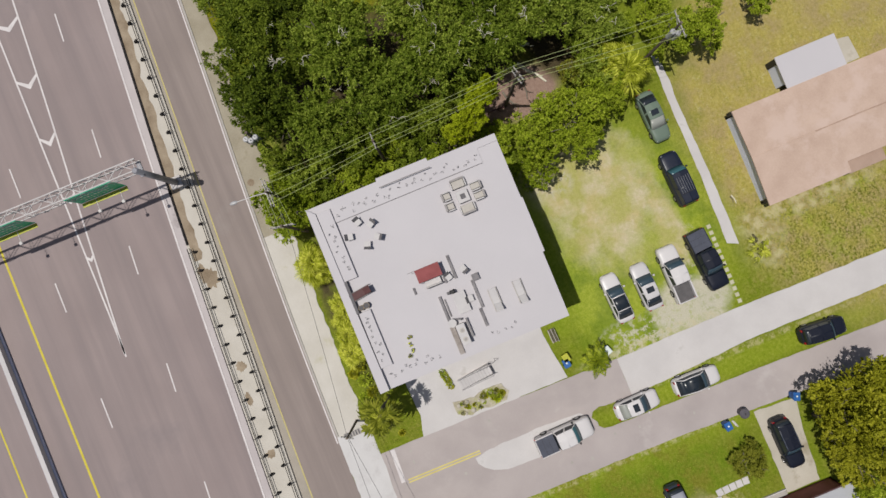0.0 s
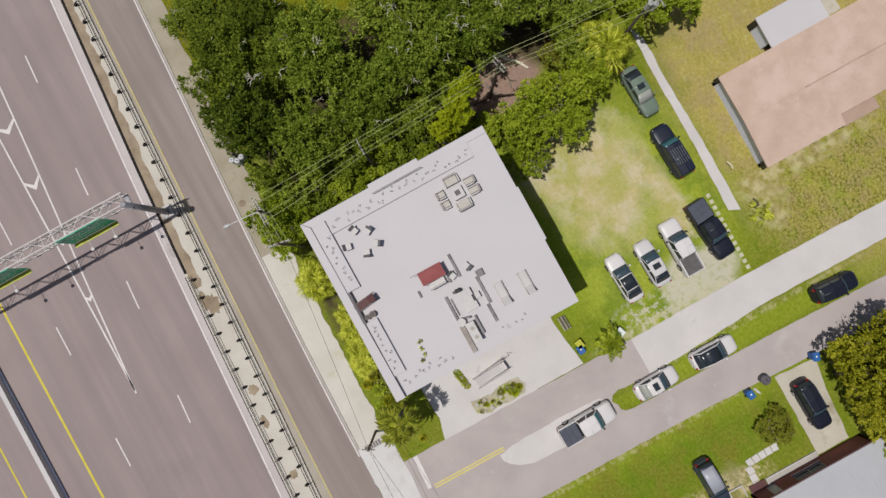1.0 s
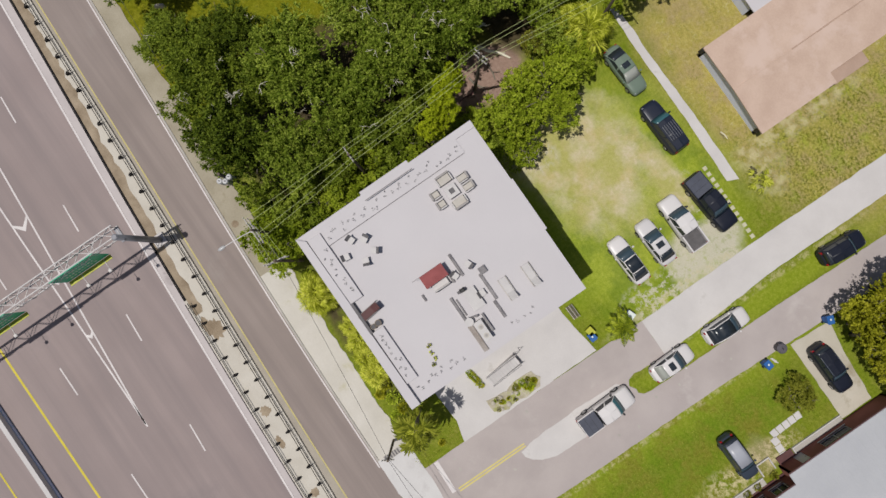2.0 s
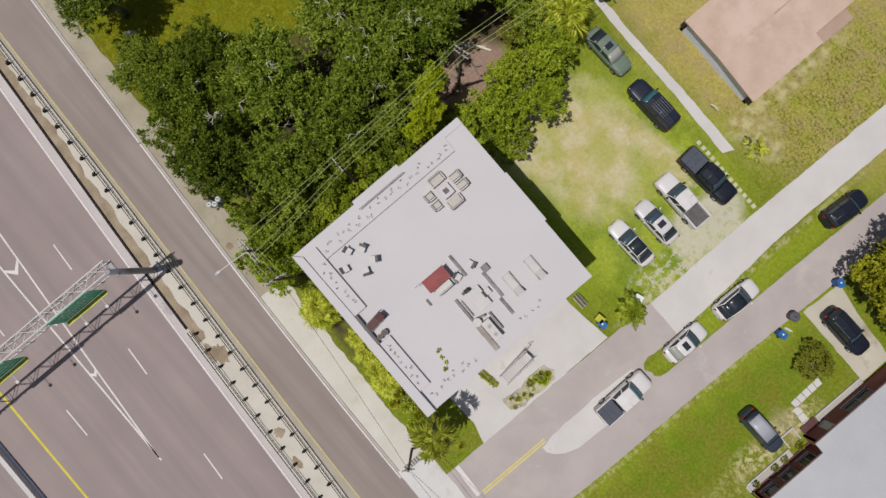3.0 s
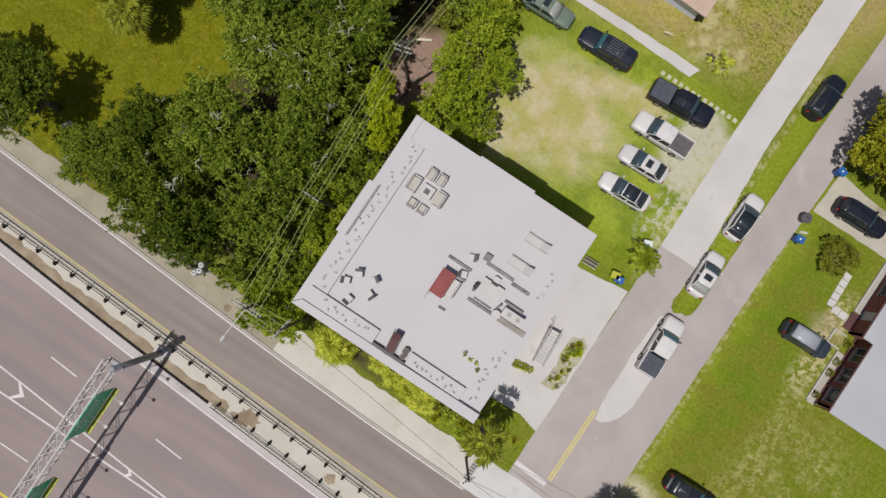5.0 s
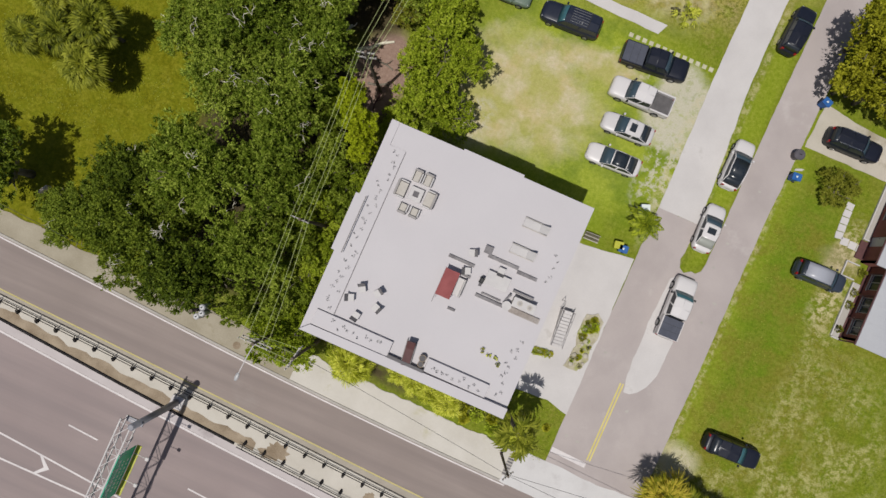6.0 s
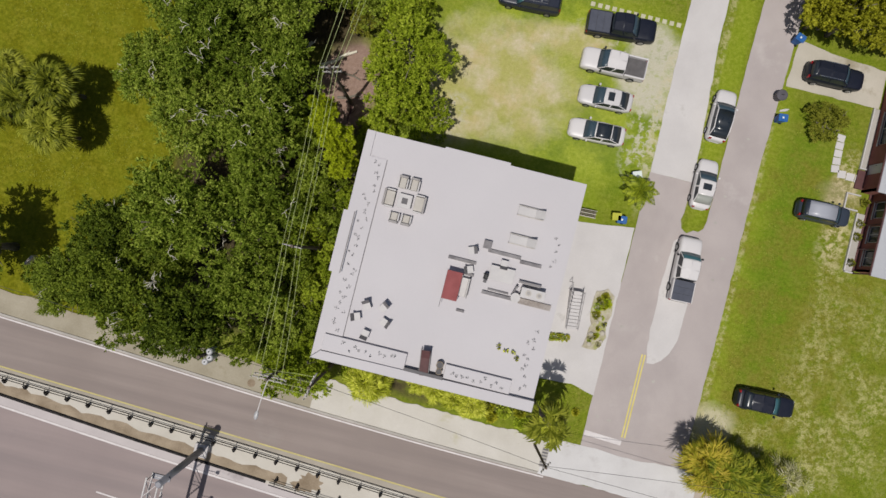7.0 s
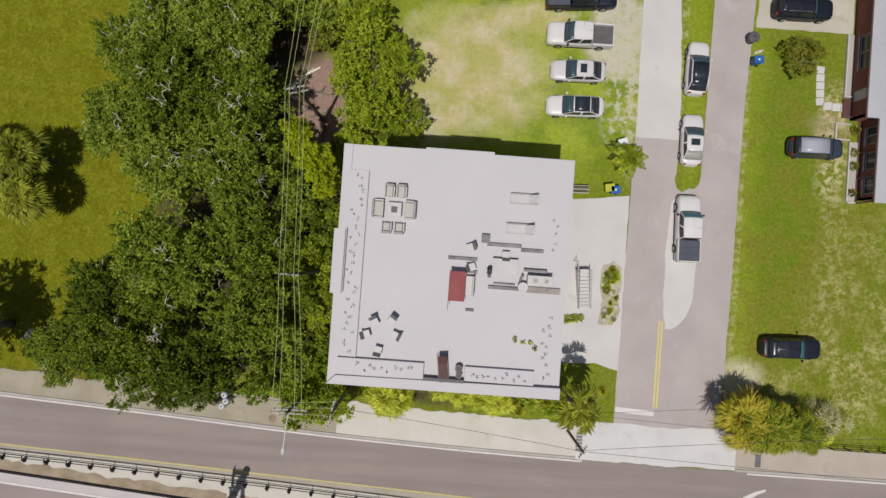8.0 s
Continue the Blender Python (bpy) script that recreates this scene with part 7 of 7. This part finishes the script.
def feather_palm_mesh(seed, fronds, reach, material):
    """Arching feather leaves with a row of leaflets on either side."""
    rnd = random.Random(seed)
    verts, faces = [], []
    for f in range(fronds):
        a = f * 2.399 + rnd.uniform(-0.15, 0.15)
        e = 1.1 * (1 - f / fronds) + 0.1
        out, s = Vector((math.cos(a), math.sin(a), 0)), Vector((-math.sin(a), math.cos(a), 0))
        own = reach * rnd.uniform(0.55, 1.1)
        pts = []
        for k in range(12):
            u = k / 11
            pts.append(out * own * u * math.cos(e * (1 - u * 0.5)) + Vector((0, 0, own * (math.sin(e) * u - 0.75 * u * u))))
        for k in range(1, 12):
            p, d = pts[k], (pts[k] - pts[k - 1]).normalized()
            i = len(verts)
            verts.extend([pts[k - 1] + s * 0.02, pts[k - 1] - s * 0.02, p - s * 0.015, p + s * 0.015])
            faces.append((i, i + 1, i + 2, i + 3))
            for h_ in (0.0, 0.5):
                for sg in (-1, 1):
                    q = pts[k - 1].lerp(p, h_)
                    l = 0.5 * reach * 0.5 * math.sin(math.pi * min(0.98, 0.12 + (k - 1 + h_) / 12)) + 0.1
                    dd = (s * sg * 0.85 + d * 0.6 - Vector((0, 0, 0.25))).normalized()
                    i = len(verts)
                    verts.extend([q, q + dd * l * 0.5 + d * 0.06, q + dd * l, q + dd * l * 0.5 - d * 0.06])
                    faces.append((i, i + 1, i + 2, i + 3))
    me = bpy.data.meshes.new("fronds")
    me.from_pydata([tuple(v) for v in verts], [], faces)
    me.materials.append(material)
    return me


def palm(name, fronds, x, y, h, turn, label, group="", scale=1.0, r=0.16):
    p = thing(name, pose(x, y, 0, 0, 0, turn), label, "palm", group)
    bm = bmesh.new()
    k = max(3, int(h / 0.35))
    sweep(bm, [(0.03 * math.sin(i), 0.03 * math.cos(i * 1.3), h * i / k) for i in range(k + 1)], [r * (1.25 if i == 0 else 1.0 + 0.07 * (i % 2)) for i in range(k + 1)], 10)
    part("trunk", bm, M["bark"], p)
    o = piece("fronds", fronds, p, pose(0, 0, h) @ Matrix.Diagonal((scale, scale, scale, 1)))
    return p


FAN = [fan_palm_mesh(3 + k, 46, 2.1, 14, 0.046, M["palm_leaf"], 0.7) for k in range(2)]
FAN_GOLD = [fan_palm_mesh(13 + k, 42, 2.15, 13, 0.036, M["palm_gold"], 0.7) for k in range(2)]
FAN_CORNER = [fan_palm_mesh(43 + k, 50, 2.1, 14, 0.04, M["palm_corner" if k else "palm_green"]) for k in range(2)]
FAN_TALL = fan_palm_mesh(53, 22, 2.3, 11, 0.075, M["palm_leaf"], 0.8)
FAN_DEAD = fan_palm_mesh(23, 22, 1.8, 9, 0.03, M["palm_dead"], up=0.7)
FEATHER = feather_palm_mesh(5, 15, 1.95, M["palm_feather"])
for i, (x, y, h, s) in enumerate(((-37.0, 6.7, 4.2, 1.2), (-36.5, 3.0, 4.2, 1.25), (-39.6, 4.8, 3.9, 1.1), (-42.2, 3.4, 3.9, 1.1), (-41.2, 7.0, 3.8, 1.0))):
    palm("cabbage_palm", FAN[i % 2], x, y, h, 50 * i, "tall cabbage palm with pale green fans on the meadow", "meadow palms", s)
for i, (x, y, h, s) in enumerate(((-6.2, -11.3, 2.4, 1.05), (-5.2, -11.2, 1.8, 0.8), (-1.6, -10.6, 1.3, 0.6), (-0.3, -10.7, 1.5, 0.65), (1.4, -10.8, 1.6, 0.7), (3.2, -11.0, 1.9, 0.8), (10.2, -11.3, 1.8, 0.7))):
    palm("fan_palm", FAN_GOLD[i % 2], x, y, h, 71 * i, "sunlit yellow-green fan palm along the white house", "palms along the house", s)
palm("fan_palm", FAN_TALL, 8.6, -9.9, 7.0, 15, "tall slender fan palm beside the forecourt", "palms along the house", 1.0)
for i, (x, y, h, s) in enumerate(((23.0, -10.6, 3.2, 1.2), (24.6, -10.9, 3.3, 1.15), (26.0, -11.2, 3.0, 1.15), (27.5, -11.6, 2.7, 1.05), (25.3, -12.1, 2.4, 0.95), (23.7, -11.9, 2.4, 0.95), (28.9, -11.6, 2.2, 1.05), (26.9, -12.5, 1.8, 0.8), (29.7, -12.3, 1.5, 0.85))):
    palm("fan_palm", FAN_CORNER[1 if i in (0, 5) else 0], x, y, h, 37 * i, "dense golden-green fan palm at the street corner", "corner palms", s)
palm("dry_fan_palm", FAN_DEAD, 31.4, -11.0, 1.2, 0, "withered straw-coloured fan palm beside the corner palms", "", 1.3)
palm("fan_palm", FAN_GOLD[0], 31.6, -12.3, 0.6, 40, "low green fan palm beside the withered palm", "", 0.55)
palm("feather_palm", FEATHER, 12.65, 10.25, 2.2, 0, "slender green feather palm beside the bins", "", 1.0, 0.1)
palm("fan_palm", fan_palm_mesh(47, 12, 2.0, 10, 0.045, M["palm_gold"]), 9.1, 29.6, 0.5, 30, "small green fan palm on the dry grass", "", 0.75, 0.08)
palm("dry_fan_palm", fan_palm_mesh(19, 9, 1.3, 9, 0.09, M["frond_black"], 0.7, 0.5), 8.0, 29.5, 0.3, 70, "small palm with blackened dead fans on the dry grass", "", 0.5, 0.06)
for i, (x, y, h, s) in enumerate(((-11.6, 22.9, 3.6, 1.25), (-13.6, 22.2, 3.2, 0.9))):
    palm("fan_palm", FAN_GOLD[1 - i], x, y, h, 20, "yellow-green fan palm under the power line", "palms under the power line", s)
for i, (x, y, r, h) in enumerate(((0.5, -11.3, 0.6, 0.8), (4.6, -11.2, 0.7, 0.9), (6.2, -11.3, 0.7, 0.9), (7.6, -11.0, 0.6, 0.8), (-8.0, -11.4, 0.6, 0.9), (12.4, -9.9, 0.25, 0.3), (7.9, -11.9, 0.6, 0.7), (5.2, -12.1, 0.5, 0.6), (2.4, -10.3, 0.6, 1.0))):
    tuft("shrub", x, y, 0, r, h, M["leaf_yellow"] if i % 2 else M["leaf_bright"], 400 + i, "yellow-green shrub along the foot of the house", "shrub", "house foot shrubs", 200, leaf=0.2)
for i, (x, y) in enumerate(((-7.4, 6.1), (-5.6, 8.6), (-8.6, 8.6))):
    tuft("shrub", x + 0.2, y + 2.4, 0, 0.7, 1.1, M["leaf_mid"], 430 + i, "green shrub behind the white house", "shrub", "rear shrubs", 180, leaf=0.2)

# grass: short tufts in clumps, thickest on the lawns
rng = np.random.default_rng(77)
gx_, gy_ = [], []
for x0, x1, y0, y1, n in ((24.2, 31, -13, 22, 3500), (31, 45, -13, 7.5, 5000), (-9, 13, 29.2, 60, 5000), (-48, -28, -3, 32, 9000), (6.2, 13.2, -13, -8.2, 1500)):
    gx_.append(rng.uniform(x0, x1, n))
    gy_.append(rng.uniform(y0, y1, n))
gx_, gy_ = np.concatenate(gx_), np.concatenate(gy_)
keep = np.array([noise.noise(Vector((a * 0.5, b * 0.5, 3.3))) > -0.12 for a, b in zip(gx_, gy_)])
keep &= ~((gx_ > -5) & (gx_ < 6.2) & (gy_ > 31.4)) & ~((gx_ > 29) & (gx_ < 33) & (gy_ > 14) & (gy_ < 20)) & ~((gx_ > -8) & (gx_ < -4.8) & (gy_ > 36.8) & (gy_ < 43.2))
gx_, gy_ = gx_[keep], gy_[keep]
M["grass_blade"] = leaf_mat("grass_blade", (0.14, 0.18, 0.010), (0.25, 0.28, 0.022), (0.38, 0.38, 0.07), 0.3, 0.8, 0.25)
n = len(gx_)
gm = leaf_mesh("grass", np.stack([gx_, gy_, rng.uniform(0.02, 0.05, n)], 1), np.stack([rng.normal(size=n) * 0.5, rng.normal(size=n) * 0.5, np.ones(n)], 1), rng.uniform(0.07, 0.17, n), M["grass_blade"], 0.5)
tagged(new("grass", gm), "scattered tufts of sunlit lawn grass", "grass", "", "stuff")


# ---- power line, street lamp ----
def wire(a, b, sag, r, material, label, group):
    w = thing("overhead_wire", pose(0, 0, 0), label, "wire", group)
    a, b = Vector(a), Vector(b)
    bm = bmesh.new()
    pts = [a.lerp(b, k / 8) - Vector((0, 0, sag * 4 * (k / 8) * (1 - k / 8))) for k in range(9)]
    sweep(bm, pts, [r] * 9, 5)
    part("strand", bm, material, w)


def power_pole(x, y, h, arm_turn, label, arms=(0.0,), cans=0, r=0.16, arm=1.2):
    p = thing("power_pole", pose(x, y, 0, 0, 0, arm_turn), label, "power pole", "power poles")
    part("pole", rod((0, 0, 0), (0, 0, h), r, r * 0.7, 12), M["wood_pole"], p)
    for dz in arms:
        c = part("crossarm", cube(-arm, arm, -0.04, 0.04, h - 0.33 - dz, h - 0.22 - dz), M["kerb"], p)
        for k in (-0.95, -0.5, 0.5, 0.95):
            part("insulator", rod((k * arm, 0, h - 0.22 - dz), (k * arm, 0, h + 0.0 - dz), 0.045, 0.03, 8), M["porcelain"], c)
        part("brace", rod((-arm * 0.6, 0, h - 0.35 - dz), (0, 0.08, h - 0.95 - dz), 0.025, n=6), M["steel"], p)
        part("brace", rod((arm * 0.6, 0, h - 0.35 - dz), (0, 0.08, h - 0.95 - dz), 0.025, n=6), M["steel"], p)
    for k in range(cans):
        a = (k - 1) * 0.95 - 0.15
        cx, cy = 0.5 * math.cos(a), 0.5 * math.sin(a)
        t = part("transformer", rod((cx, cy, h - 2.0), (cx, cy, h - 0.9), 0.22, 0.22, 18), M["porcelain"], p, "pale grey transformer can")
        part("lid", rod((cx, cy, h - 0.9), (cx, cy, h - 0.82), 0.25, 0.18, 18), M["porcelain"], t)
        part("bushing", rod((cx, cy, h - 0.82), (cx, cy, h - 0.55), 0.05, 0.03, 8), M["porcelain"], t)
    return p


power_pole(-12.8, -1.2, 11.0, 0, "wooden power pole with a steel crossarm beside the house", (0.0,), arm=0.7)
power_pole(-12.5, -10.95, 10.0, 0, "wooden power pole with crossarms at the pavement", (0.0, 0.9))
power_pole(-9.6, -11.05, 9.0, 80, "wooden power pole with switchgear beside the pavement", (0.0, 0.8), arm=1.0)
power_pole(-17.85, -10.75, 9.3, 0, "wooden power pole carrying three pale transformers", (), 3, 0.18)
power_pole(-12.35, 25.85, 10.0, 0, "wooden power pole with pale transformers in the trees", (0.0,), 2)
power_pole(-13.6, 11.9, 10.2, 15, "wooden power pole with switchgear above the yard", (0.0, 1.0), arm=0.7)
power_pole(9.6, -13.6, 5.6, 60, "short leaning utility pole at the drain", (0.0,), 0, 0.13, 0.55)
for k in (-0.66, -0.35, 0.35, 0.66):
    wire((-12.8 + k, -1.2, 10.98), (-12.5 + k * 1.6, -10.95, 9.98), 0.35, 0.014, M["wire"], "thin pale overhead wire", "power line")
    wire((-13.6 + k, 11.9, 10.15), (-12.8 + k, -1.2, 10.98), 0.3, 0.014, M["wire"], "thin pale overhead wire", "power line")
    wire((-12.35 + k * 1.6, 25.85, 9.98), (-13.6 + k, 11.9, 10.15), 0.35, 0.014, M["wire"], "thin pale overhead wire", "power line")
for k in (-0.5, -0.2, 0.25, 0.6):
    wire((-12.4, -10.95 + k, 9.3), (-9.6, -11.05 + k * 1.3, 8.6), 0.1, 0.014, M["wire"], "thin pale jumper wire", "jumper wires")
wire((-9.6, -11.05, 7.2), (9.6, -13.6, 5.3), 0.3, 0.016, M["cable"], "thin dark telephone cable", "telephone cable")
wire((9.6, -13.6, 5.3), (60, -15.2, 6.0), 0.5, 0.016, M["cable"], "thin dark telephone cable", "telephone cable")
wire((9.6, -13.6, 5.1), (34, -10.8, 5.4), 0.3, 0.016, M["cable"], "thin dark telephone cable", "telephone cable")
wire((-17.85, -10.75, 7.2), (-9.6, -11.05, 7.2), 0.2, 0.016, M["cable"], "thin dark telephone cable", "telephone cable")
wire((-17.85, -10.75, 7.2), (-60, -8.6, 7.0), 0.5, 0.016, M["cable"], "thin dark telephone cable", "telephone cable")

l = thing("street_lamp", pose(-13.25, -11.86, 0) @ Matrix.Diagonal((1, 1, 0.8, 1)), "grey street lamp arm reaching over the frontage road", "street lamp")
bm = bmesh.new()
sweep(bm, [(0, 0, 7.9), (-0.05, -1.0, 8.35), (-0.1, -2.5, 8.5)], [0.05, 0.045, 0.04], 8)
part("arm", bm, M["steel"], l)
bm = bmesh.new()
bmesh.ops.create_uvsphere(bm, u_segments=14, v_segments=8, radius=1, matrix=Matrix.Translation((-0.12, -2.8, 8.48)) @ Matrix.Diagonal((0.17, 0.38, 0.1, 1)))
part("lamp_head", bm, M["porcelain"], l, "pale cobra-head lamp", True)
part("clamp", cube(-0.15, 0.15, -0.1, 0.25, 7.7, 8.0, 0.03), M["steel"], l)
part("pole", rod((0, 0.0, 0), (0, 0, 7.95), 0.07, 0.05, 10), M["steel"], l)
